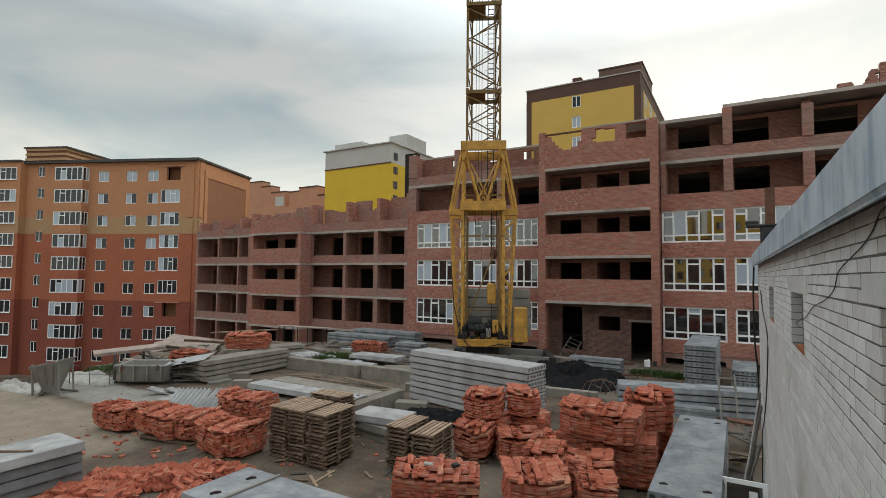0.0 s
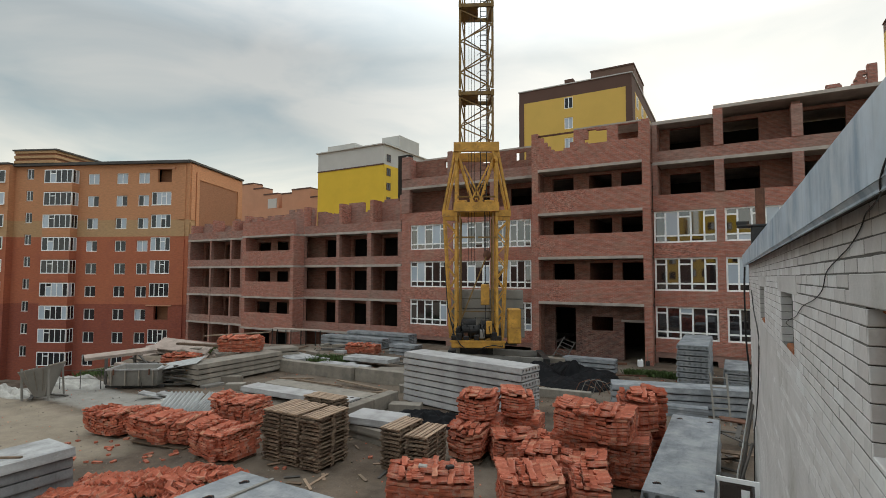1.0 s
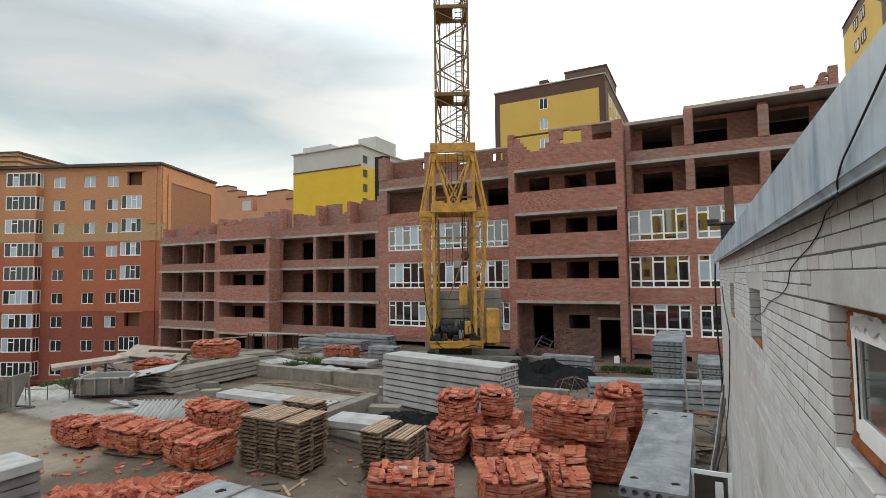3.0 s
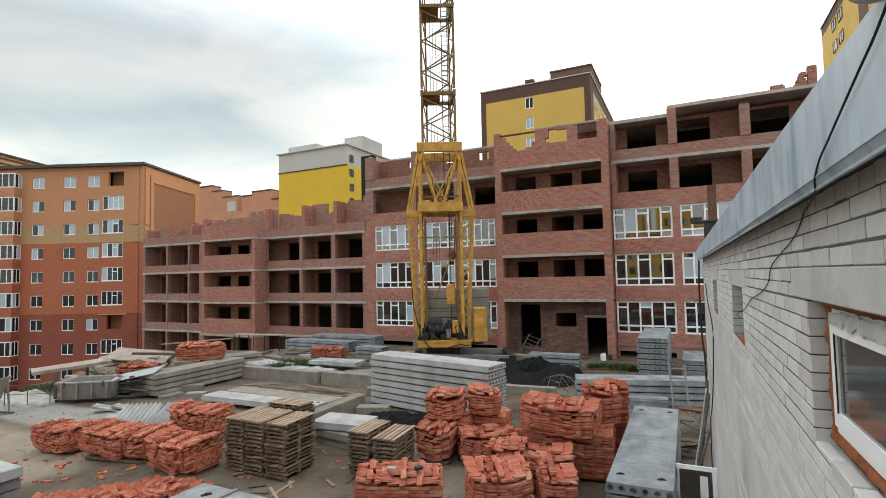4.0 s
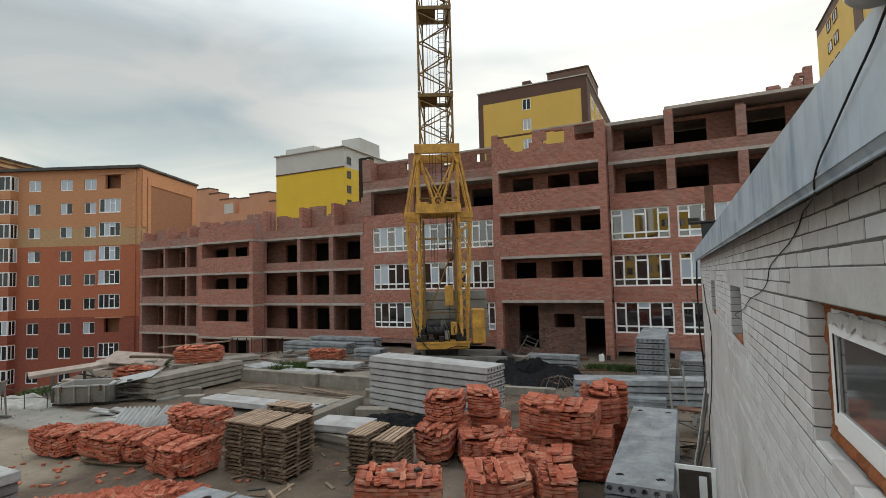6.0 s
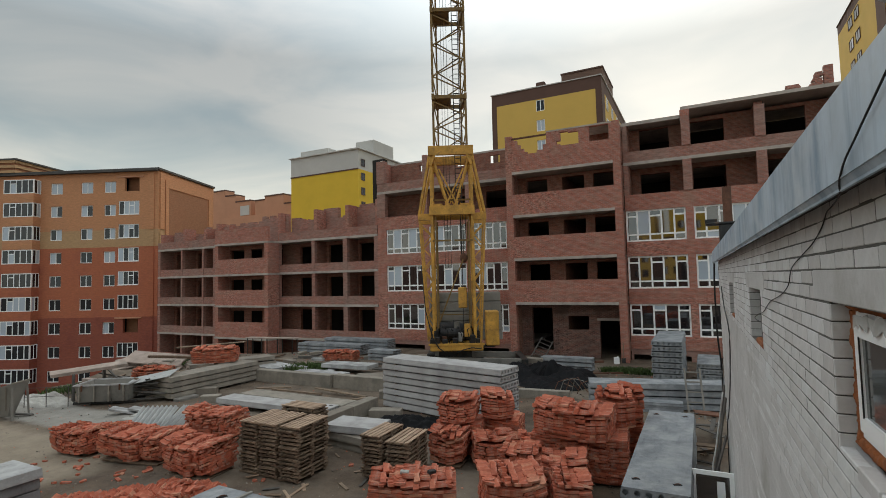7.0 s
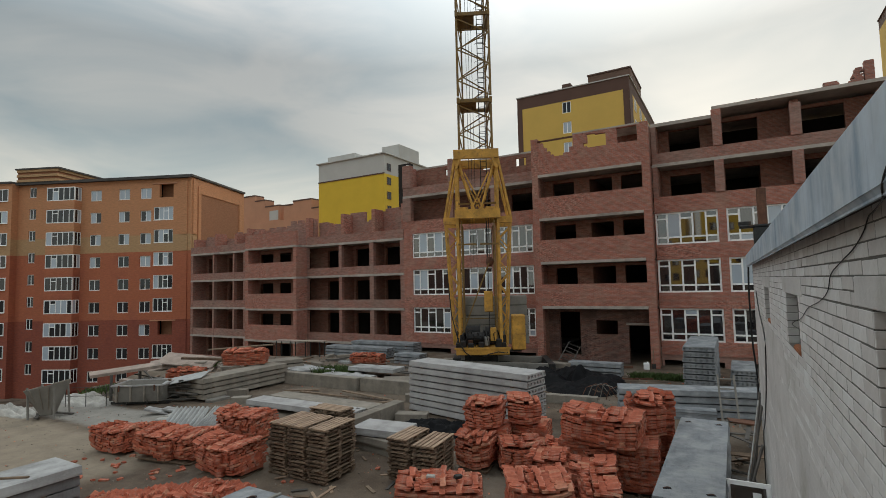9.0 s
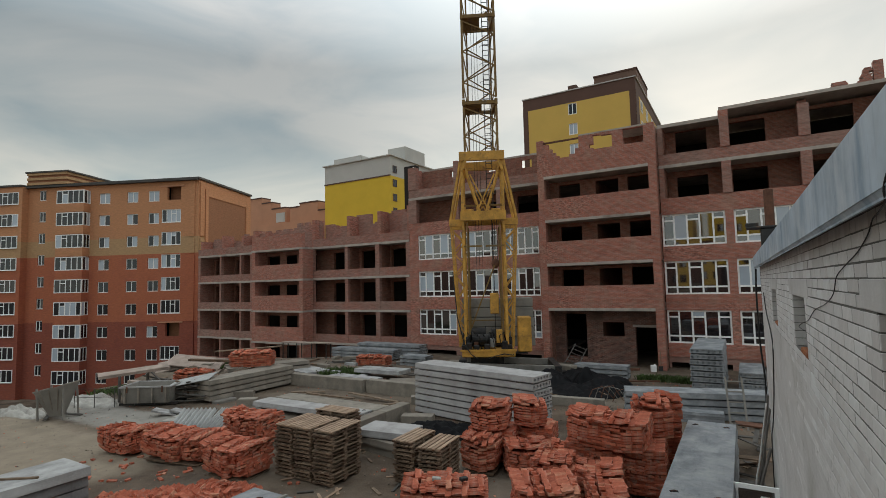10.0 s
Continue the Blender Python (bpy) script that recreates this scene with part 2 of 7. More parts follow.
M_WHITE_BRICK = mat("white_silicate_brick", (0.62, 0.607, 0.594), 0.85, var=0.09, scale=4, fine=70, pieces="object", spread=0.13, stain=(0.40, 0.37, 0.34), stain_at=(0.56, 0.8), stain_scale=3)
M_WHITE_BRICK_JOINED = mat("white_silicate_brickwork", (0.62, 0.607, 0.594), 0.85, var=0.09, scale=4, fine=70, pieces="island", spread=0.13, stain=(0.395, 0.378, 0.344), stain_at=(0.60, 0.8), stain_scale=1.1)
M_MORTAR = mat("dark_grey_mortar", (0.12, 0.115, 0.105), 0.95, var=0.25, scale=6, fine=80)
M_SMEAR = mat("smeared_mortar", (0.545, 0.53, 0.515), 0.9, var=0.12, scale=1.4, fine=30, bump=0.3, stain=(0.374, 0.357, 0.323), stain_scale=0.8)
M_ZINC = mat("galvanised_sheet", (0.40, 0.475, 0.54), 0.6, 0.0, var=0.2, scale=1.8, fine=12, bump=0.05, stain=(0.52, 0.57, 0.60), stain_at=(0.5, 0.72), stain_scale=2.2, streak=((0.3, 5.0, 0.5), 1.3, (0.17, 0.25, 0.34), 0.47, 0.72))
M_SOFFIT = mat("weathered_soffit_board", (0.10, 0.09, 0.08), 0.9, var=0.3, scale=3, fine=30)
M_YELLOW_PAINT = mat("crane_yellow_paint", (0.54, 0.282, 0.050), 0.55, var=0.28, scale=2.0, fine=25, bump=0.05, stain=(0.20, 0.105, 0.045), stain_at=(0.54, 0.74), stain_scale=3.0)
# crane yellow with grime, darkened to paint in the mast's backlit side
M_MAST_BACKLIT = mat("grimy_backlit_mast_paint", (0.22, 0.128, 0.032), 0.6, var=0.25, scale=2.0, fine=25, bump=0.05, stain=(0.10, 0.065, 0.035), stain_at=(0.48, 0.66), stain_scale=2.0)
M_GREASE = mat("greasy_black_machinery", (0.016, 0.015, 0.015), 0.5, 0.2, var=0.5, scale=5, fine=40, stain=(0.05, 0.032, 0.022), stain_scale=4)
M_IRON = mat("dark_machine_iron", (0.035, 0.034, 0.033), 0.6, 0.3, var=0.4, scale=4, fine=40, stain=(0.10, 0.055, 0.03), stain_scale=3)
M_RUST = mat("rusty_steel", (0.14, 0.065, 0.04), 0.8, 0.2, var=0.35, scale=5, fine=40)
M_WOOD = mat("weathered_pallet_wood", (0.172, 0.118, 0.079), 0.85, var=0.35, scale=4, fine=45, pieces="object", spread=0.5)
M_WOOD_FRESH = mat("pale_pallet_board", (0.34, 0.235, 0.16), 0.8, var=0.25, scale=4, fine=45, pieces="object", spread=0.25)
M_PVC = mat("white_window_frame", (0.93, 0.93, 0.92), 0.4, var=0.04, scale=2, fine=20, bump=0.0)
M_PANE = glass("window_glass", (0.016, 0.014, 0.016), 0.03, 2.35)
M_PANE_DULL = glass("old_window_glass", (0.014, 0.017, 0.022), 0.05, 1.6)
# grey body colour stands in for the lit room seen through the glass
M_PANE_ROOM_LIGHT = glass("room_light_window_glass", (0.10, 0.105, 0.10), 0.06, 1.7)
# pale blue body colour paints the sky's reflection into a pane
M_PANE_SKY_PAINTED = glass("sky_painted_window_glass", (0.44, 0.50, 0.57), 0.06, 1.6)
M_FOAM = mat("orange_mounting_foam", (0.27, 0.085, 0.026), 0.85, var=0.35, scale=12, fine=50, bump=0.5)
M_YELLOW_WALL = mat("yellow_render", (0.70, 0.47, 0.045), 0.85, var=0.05, scale=0.3, fine=6, bump=0.03)
M_OCHRE_WALL = mat("ochre_render", (0.65, 0.43, 0.105), 0.85, var=0.05, scale=0.3, fine=6, bump=0.03)
M_LAMP_GREY = mat("lamp_enamel", (0.42, 0.42, 0.41), 0.45, var=0.10, scale=9, fine=60, bump=0.02)
M_BROWN_WALL = mat("brown_render", (0.115, 0.064, 0.048), 0.85, var=0.12, scale=0.3, fine=6, bump=0.03)
M_TAN_RENDER = mat("light_brown_render", (0.17, 0.105, 0.078), 0.85, var=0.12, scale=0.3, fine=6, bump=0.03)
M_PALE_WALL = mat("pale_grey_render", (0.52, 0.51, 0.48), 0.85, var=0.06, scale=0.3, fine=6, bump=0.03)
M_PEACH_WALL = mat("peach_render", (0.52, 0.265, 0.16), 0.85, var=0.08, scale=0.3, fine=6, bump=0.03)
M_BITUMEN = mat("roof_felt", (0.09, 0.085, 0.08), 0.9, var=0.2, scale=1, fine=20)
M_TARP = mat("black_plastic_sheet", (0.007, 0.007, 0.008), 0.65, var=0.5, scale=2, fine=6, bump=0.2, specular=0.12)
M_CABLE = mat("black_cable_rubber", (0.012, 0.012, 0.012), 0.6, var=0.2, scale=5, fine=30)
M_GREY_SHEET = mat("asbestos_cement_sheet", (0.363, 0.363, 0.352), 0.85, var=0.15, scale=3, fine=30, stain=(0.308, 0.308, 0.297))
M_LEAF = mat("weed_leaf", (0.07, 0.11, 0.03), 0.7, var=0.4, scale=6, fine=30, pieces="island", spread=0.4)
M_SAND = mat("pale_sand_and_lime", (0.40, 0.38, 0.345), 0.95, var=0.28, scale=1.2, fine=18, bump=0.6)
# near-black: shade of unlit rooms put into a colour; also the black boards
M_DARK = mat("black_board_and_room_shade", (0.025, 0.022, 0.02), 0.95, var=0.3, scale=1, fine=10)
M_SIDE_PANEL = masonry("brown_side_brick", (0.33, 0.155, 0.085), (0.305, 0.142, 0.078), (0.33, 0.175, 0.105), patch=(0.35, 0.160, 0.09), bump=0.05, joint=0.006, uneven=(0.84, 1.16))
M_DUSTY_SHEET = mat("dusty_sheet", (0.35, 0.275, 0.23), 0.9, var=0.25, scale=1.5, fine=20, bump=0.5, stain=(0.22, 0.18, 0.15), stain_scale=1.2)

def strewn(m, colour, x_spans, y_spans, cover=1.0):
    """Loose material strewn over a stretch of ground, with a ragged rim; the spans run from bare to covered."""
    n, l = m.node_tree.nodes, m.node_tree.links
    b = n["Principled BSDF"]
    under = b.inputs["Base Color"].links[0].from_socket
    co, sep = n.new("ShaderNodeTexCoord"), n.new("ShaderNodeSeparateXYZ")
    l.new(co.outputs["Object"], sep.inputs[0])
    edge, grit = n.new("ShaderNodeTexNoise"), n.new("ShaderNodeTexNoise")
    edge.inputs["Scale"].default_value, edge.inputs["Detail"].default_value, edge.inputs["Roughness"].default_value = 0.55, 7, 0.62
    grit.inputs["Scale"].default_value, grit.inputs["Detail"].default_value, grit.inputs["Roughness"].default_value = 1.3, 9, 0.68
    for t in (edge, grit):
        l.new(co.outputs["Object"], t.inputs["Vector"])
    mask = None
    for k_axis, spans in ((0, x_spans), (1, y_spans)):
        for a, c in spans:
            r = n.new("ShaderNodeMapRange")
            r.interpolation_type = "SMOOTHSTEP"
            r.inputs["From Min"].default_value, r.inputs["From Max"].default_value = a, c
            l.new(sep.outputs[k_axis], r.inputs[0])
            if mask is None:
                mask = r.outputs[0]
            else:
                k = n.new("ShaderNodeMath")
                k.operation = "MULTIPLY"
                l.new(mask, k.inputs[0])
                l.new(r.outputs[0], k.inputs[1])
                mask = k.outputs[0]
    ragged, sharp, tone, mix = n.new("ShaderNodeMath"), n.new("ShaderNodeMapRange"), n.new("ShaderNodeMix"), n.new("ShaderNodeMix")
    ragged.operation = "ADD"
    l.new(mask, ragged.inputs[0])
    l.new(edge.outputs["Fac"], ragged.inputs[1])
    for key, v in (("From Min", 0.95), ("From Max", 1.32), ("To Min", 0.0), ("To Max", cover)):
        sharp.inputs[key].default_value = v
    l.new(ragged.outputs[0], sharp.inputs[0])
    tone.data_type = mix.data_type = "RGBA"
    tone.inputs[6].default_value, tone.inputs[7].default_value = (*[c * 0.45 for c in colour], 1), (*[c * 1.5 for c in colour], 1)
    l.new(grit.outputs["Fac"], tone.inputs[0])
    l.new(sharp.outputs[0], mix.inputs[0])
    l.new(under, mix.inputs[6])
    l.new(tone.outputs[2], mix.inputs[7])
    l.new(mix.outputs[2], b.inputs["Base Color"])


strewn(M_EARTH, (0.262, 0.212, 0.155), ((-34, -26), (-13.0, -17.5)), ((4.0, 6.5), (11.0, 8.8)))      # yellow sand
strewn(M_EARTH, (0.265, 0.245, 0.215), ((-32, -27), (-15.5, -18.5)), ((9.2, 10.6), (13.0, 11.8)))    # spilt lime

# ---- building blocks ----
def box(bm, x0, y0, z0, x1, y1, z1):
    vs = [bm.verts.new((x, y, z)) for z in (z0, z1) for x, y in ((x0, y0), (x1, y0), (x1, y1), (x0, y1))]
    for f in ((3, 2, 1, 0), (4, 5, 6, 7), (0, 1, 5, 4), (1, 2, 6, 5), (2, 3, 7, 6), (3, 0, 4, 7)):
        bm.faces.new([vs[i] for i in f])
    return vs


def bar(bm, p, q, w, d=0.0):
    """A square bar from p to q."""
    p, q = Vector(p), Vector(q)
    t = (q - p).to_track_quat("Z", "Y").to_matrix()
    a, b = t.col[0] * (w / 2), t.col[1] * ((d or w) / 2)
    vs = [bm.verts.new(c + s * a + r * b) for c in (p, q) for s, r in ((-1, -1), (1, -1), (1, 1), (-1, 1))]
    for f in ((3, 2, 1, 0), (4, 5, 6, 7), (0, 1, 5, 4), (1, 2, 6, 5), (2, 3, 7, 6), (3, 0, 4, 7)):
        bm.faces.new([vs[i] for i in f])


def rod(bm, points, r, sides=6):
    """A round rod or cable along points."""
    rings = []
    for i, p in enumerate(points):
        way = Vector(points[min(i + 1, len(points) - 1)]) - Vector(points[max(i - 1, 0)])
        t = way.to_track_quat("Z", "Y").to_matrix()
        rings.append([bm.verts.new(Vector(p) + t.col[0] * (r * math.cos(k * math.tau / sides)) + t.col[1] * (r * math.sin(k * math.tau / sides))) for k in range(sides)])
    for a, b in zip(rings, rings[1:]):
        for k in range(sides):
            bm.faces.new((a[k], a[(k + 1) % sides], b[(k + 1) % sides], b[k]))
    bm.faces.new(rings[0][::-1])
    bm.faces.new(rings[-1])


def pierced(bm, x0, x1, z0, z1, y0, y1, holes=()):
    """An upright wall along x with rectangular openings (x0, x1, z0, z1) right through it, in one piece."""
    xs = sorted({round(v, 4) for v in (x0, x1, *[min(max(v, x0), x1) for h in holes for v in h[:2]])})
    zs = sorted({round(v, 4) for v in (z0, z1, *[min(max(v, z0), z1) for h in holes for v in h[2:4]])})
    nx, nz = len(xs) - 1, len(zs) - 1
    solid = [[not any(h[0] <= (xs[i] + xs[i + 1]) / 2 <= h[1] and h[2] <= (zs[j] + zs[j + 1]) / 2 <= h[3] for h in holes) for j in range(nz)] for i in range(nx)]
    made = {}

    def v(i, j, k):
        if (i, j, k) not in made:
            made[i, j, k] = bm.verts.new((xs[i], y1 if k else y0, zs[j]))
        return made[i, j, k]

    def is_solid(i, j):
        return 0 <= i < nx and 0 <= j < nz and solid[i][j]

    for i in range(nx):
        for j in range(nz):
            if not solid[i][j]:
                continue
            bm.faces.new((v(i, j, 0), v(i + 1, j, 0), v(i + 1, j + 1, 0), v(i, j + 1, 0)))
            bm.faces.new((v(i, j, 1), v(i, j + 1, 1), v(i + 1, j + 1, 1), v(i + 1, j, 1)))
            if not is_solid(i - 1, j):
                bm.faces.new((v(i, j, 0), v(i, j + 1, 0), v(i, j + 1, 1), v(i, j, 1)))
            if not is_solid(i + 1, j):
                bm.faces.new((v(i + 1, j, 0), v(i + 1, j, 1), v(i + 1, j + 1, 1), v(i + 1, j + 1, 0)))
            if not is_solid(i, j - 1):
                bm.faces.new((v(i, j, 0), v(i, j, 1), v(i + 1, j, 1), v(i + 1, j, 0)))
            if not is_solid(i, j + 1):
                bm.faces.new((v(i, j + 1, 0), v(i + 1, j + 1, 0), v(i + 1, j + 1, 1), v(i, j + 1, 1)))


def mesh_of(name, bm, material, smooth=False):
    me = bpy.data.meshes.new(name)
    bm.normal_update()
    if smooth:
        for f in bm.faces:
            f.smooth = True
    bm.to_mesh(me)
    bm.free()
    me.materials.append(material)
    return me


def part(name, bm, material, parent=None, label="", smooth=False, m=None):
    """One mesh object out of a bmesh, under a thing or a part."""
    ob = new(name, bm if isinstance(bm, bpy.types.Mesh) else mesh_of(name, bm, material, smooth))
    ob.parent = parent
    if m is not None:
        ob.matrix_basis = m
    return tagged(ob, label)


def thing(name, label, category, m=None, group="", kind=""):
    ob = new(name)
    ob.empty_display_size = 0.2
    if m is not None:
        ob.matrix_basis = m
    return tagged(ob, label, category, group, kind)


def boxed(*sizes):
    bm = bmesh.new()
    for s in sizes:
        box(bm, *s)
    return bm


def bevelled(bm, width, segments=1):
    bmesh.ops.bevel(bm, geom=list(bm.edges), offset=width, segments=segments, affect="EDGES", profile=0.5)
    return bm


def parts(name, sizes, material, parent, label=""):
    """One part for each box."""
    for b in sizes:
        part(name, boxed(b), material, parent, label)


WINDOW_MESHES = {}


def window(parent, kind, w, h, m, cols, low=0.0, high=0.0, high_cols=(), sill=False, material=None, bar_w=0.07, tilt=0.004, pale=0.12, tall_pale=None):
    """A glazed window: outer frame with mullions, each pane, and a sill; its corner is at x 0, z 0, its outside faces -y."""
    key = (kind, round(w, 2), round(h, 2), material.name if material else "")
    if key not in WINDOW_MESHES:
        bm = bmesh.new()
        edges = [w * c for c in cols]
        panes = []
        for i, (a, b) in enumerate(zip([0, *edges], [*edges, w])):
            a0, b0 = a + (bar_w if i == 0 else bar_w / 2), b - (bar_w if i == len(edges) else bar_w / 2)
            cuts = [(bar_w, 0), (h - bar_w, 0)]
            if low:
                cuts.insert(1, (low, bar_w / 2))
            if high and i in high_cols:
                cuts.insert(-1, (h - high, bar_w / 2))
            for (c, dc), (d, dd) in zip(cuts, cuts[1:]):
                panes.append((a0, c + dc, b0, d - dd))
        pierced(bm, 0, w, 0, h, 0, 0.08, [(a, b, c, d) for a, c, b, d in panes])
        frame_me = mesh_of("window", bm, material or M_PVC)
        pane_me = [mesh_of("pane", boxed((a, 0.035, c, b, 0.047, d)), M_PANE if kind == "flat" else M_PANE_DULL) for a, c, b, d in panes]
        sill_me = mesh_of("sill", boxed((-0.04, -0.10, -0.05, w + 0.04, 0.0, -0.002)), M_PVC) if sill else None
        WINDOW_MESHES[key] = (frame_me, pane_me, sill_me)
    frame_me, pane_me, sill_me = WINDOW_MESHES[key]
    ob = part("window", frame_me, None, parent, m=m)
    for me in pane_me:
        r = random.uniform
        mid = sum((v.co for v in me.vertices), Vector()) / 8
        turn = Matrix.Translation(mid) @ pose(0, 0, 0, 57 * r(-tilt, tilt), 0, 57 * r(-tilt, tilt)) @ Matrix.Translation(-mid)
        p = part("pane", me, None, ob, m=turn)
        deep = max(v.co.z for v in me.vertices) - min(v.co.z for v in me.vertices)
        # a share of the panes gets the painted sky reflection
        if random.random() < (tall_pale if tall_pale is not None and deep > 1.1 else pale):
            p.material_slots[0].link = "OBJECT"
            p.material_slots[0].material = M_PANE_SKY_PAINTED
    if sill_me:
        part("sill", sill_me, None, ob)
    return ob

# ---- ground ----
def smooth(a, b, v):
    v = min(1.0, max(0.0, (v - a) / (b - a)))
    return v * v * (3 - 2 * v)


def ground_z(x, y):
    """The yard is a level terrace that falls a little to the block and steeply to the lower street."""
    z = -0.5 * smooth(24, 33, y)
    z -= 8.0 * smooth(26.5, 44, -x - 0.25 * (y - 10) * (1 - smooth(24, 34, y)))
    near = 1 - smooth(40, 90, math.hypot(x, y))
    z += near * (0.09 * noise.noise((x * 0.3, y * 0.3, 0)) + 0.022 * noise.noise((x * 1.3, y * 1.3, 3)))
    return z


def axis(lo, hi, step, far):
    v = [lo + step * i for i in range(int((hi - lo) / step) + 1)]
    s, a, b = step * 2, lo, hi
    while b < far:
        b += s
        a -= s
        s *= 1.35
        v = [a, *v, b]
    return v


def make_ground():
    bm = bmesh.new()
    xs, ys = axis(-48, 8, 0.7, 1500), axis(-6, 38, 0.7, 1500)
    grid = [[bm.verts.new((x, y, ground_z(x, y))) for y in ys] for x in xs]
    for i in range(len(xs) - 1):
        for j in range(len(ys) - 1):
            bm.faces.new((grid[i][j], grid[i + 1][j], grid[i + 1][j + 1], grid[i][j + 1]))
    ob = part("ground", bm, M_EARTH, smooth=True)
    tagged(ob, "trodden sandy earth of a building yard with pale dust", "ground", kind="structure")


make_ground()

# ---- the unfinished brick block ----
FRONT, BAY = 35.3, 33.9         # the two planes of its street side
RIGHT_LEVELS = (0.10, 3.22, 6.28, 9.32, 12.40)
LEFT_LEVELS = (-3.0, -0.07, 2.95, 5.93, 8.90)
block = thing("apartment_block", "unfinished red brick apartment block with open loggias", "building", pose(0, 0, 0))


def slab_edge(x0, x1, y0, y1, z, t=0.2):
    part("floor_slab", boxed((x0, y0, z - t / 2, x1, y1, z + t / 2)), M_SLAB_EDGE, block, "cast concrete floor slab")


def brick_wall(x0, x1, z0, z1, y0, y1, holes=(), material=None, label=""):
    bm = bmesh.new()
    pierced(bm, x0, x1, z0, z1, y0, y1, holes)
    return part("wall", bm, material or M_BRICKWORK, block, label)


def lintel(x0, x1, z, y):
    part("lintel", boxed((x0 - 0.15, y - 0.02, z, x1 + 0.15, y + 0.3, z + 0.16)), M_SLAB_EDGE, block, "concrete lintel")


def glazed(x0, x1, z0, z1, y):
    window(block, "flat", x1 - x0, z1 - z0, pose(x0, y, z0), (0.19, 0.40, 0.60, 0.81), 0.22 * (z1 - z0), 0.20 * (z1 - z0), (0, 2, 4), bar_w=0.105, tilt=0.03, pale=0.08 if z0 > 7 else 0.02, tall_pale=0.5 if z0 > 7 else (0.4 if z0 > 4 else 0.06))


def tall_section(x0, x1, windows, piers):
    """A five-storey stretch: three glazed storeys, two open loggia storeys above."""
    holes = [(a, b, c, d) for a, b in windows for c, d in ((1.05, 3.12), (4.12, 6.24), (7.2, 9.27))]
    brick_wall(x0, x1, 0.2, 10.32, FRONT, FRONT + 0.38, holes)
    for a, b, c, d in holes:
        glazed(a, b, c, d, FRONT + 0.10)
    # basement openings under the wall
    brick_wall(x0, x1, -1.6, 0.2, FRONT + 0.05, FRONT + 0.4, [(a + 0.1, b - 0.1, -1.6, -0.15) for a, b in windows], M_BRICKWORK_DULL)
    slab_edge(x0, x1, FRONT - 0.03, 47, 12.40, 0.2)
    brick_wall(x0, x1, 12.5, 13.2, FRONT, FRONT + 0.3, material=M_BRICKWORK_DULL)
    for a, b in piers:
        part("pier", boxed((a, FRONT - 0.06, 10.32, b, FRONT + 0.4, 12.3)), M_BRICKWORK_DULL, block)
        part("pier", boxed((a, FRONT - 0.06, 13.2, b, FRONT + 0.4, 15.1)), M_BRICKWORK_DULL, block)


# taller part, from the step in height to beyond the white wall
tall_section(-24.15, -12.1, [(-23.3, -19.75), (-19.25, -16.0), (-15.5, -12.67)], [(-24.15, -23.35), (-19.7, -19.3), (-15.95, -15.5)])
tall_section(-4.3, 12.0, [(-4.28, -0.68), (-0.23, 3.3), (3.85, 7.3), (7.9, 11.4)], [(-0.72, -0.2), (3.3, 3.85), (7.3, 7.9)])
# loggia back walls, fourth storey, in the brick darkened for shade
brick_wall(-24.15, -12.1, 9.4, 12.3, 36.9, 37.2, [(-21.0, -19.9, 9.4, 11.7), (-17.2, -16.2, 9.4, 11.7), (-14.9, -12.7, 9.4, 11.9)], M_BRICKWORK_SHADED)
brick_wall(-4.3, 12.0, 9.4, 12.3, 36.9, 37.2, [(-3.4, -1.55, 9.4, 11.9), (-0.15, 1.75, 9.4, 12.0), (4.0, 6.0, 9.4, 12.0), (8.2, 10.0, 9.4, 12.0)], M_BRICKWORK_SHADED)
# fifth storey: a roof over the right stretch, open sky over the rest
brick_wall(-4.3, -0.6, 12.5, 14.95, 36.6, 36.9, [(-3.35, -1.5, 12.5, 14.9)], M_BRICKWORK_SHADED)
brick_wall(-0.6, 12.0, 12.5, 15.3, 36.9, 37.2, [(-0.2, 1.75, 12.5, 15.05), (4.0, 6.1, 12.5, 15.1), (8.2, 10.0, 12.5, 15.1)], M_BRICKWORK_SHADED)
slab_edge(-4.3, -0.75, FRONT + 0.02, 47, 15.10, 0.22)
part("pier", boxed((-0.75, FRONT - 0.06, 15.1, -0.2, FRONT + 0.4, 15.5)), M_BRICKWORK, block)
slab_edge(-0.7, 12.0, FRONT - 0.02, 47, 15.61, 0.2)
rng = random.Random(14)
for x0, x1, y, top, ragged in ((7.05, 7.5, 36.4, 17.15, 0.02), (6.2, 7.05, 36.45, 16.8, 0.8), (4.85, 5.85, 36.0, 16.15, 0.35), (0.8, 1.9, 36.0, 15.92, 0.4)):
    # what is left of a parapet, course by course
    stub = part("parapet", boxed((x1 - 0.36 * (x1 - x0), y + 0.06, 15.7, x1 - 0.3 * (x1 - x0), y + 0.32, top - 0.1)), M_BRICKWORK_DULL, block, "broken stub of a brick parapet")
    z = 15.715
    while z < top:
        f = (z - 15.7) / (top - 15.7)
        a, b = x0 + ragged * f * (x1 - x0) * rng.uniform(0.5, 1.2), x1 - 0.4 * ragged * f * (x1 - x0) * rng.uniform(0, 1)
        if b - a > 0.12:
            part("course", boxed((a, y + rng.uniform(-0.02, 0.02), z, b, y + 0.38, z + 0.076)), M_BRICKWORK_DULL, stub)
        z += 0.077
brick_wall(-24.15, -12.1, 12.5, 15.0, 36.9, 37.2, [(-20.9, -19.6, 14.2, 14.75), (-17.4, -16.0, 14.2, 14.8), (-14.5, -13.6, 14.1, 14.75)], M_BRICKWORK_SHADED, "roofless brick wall with small openings")
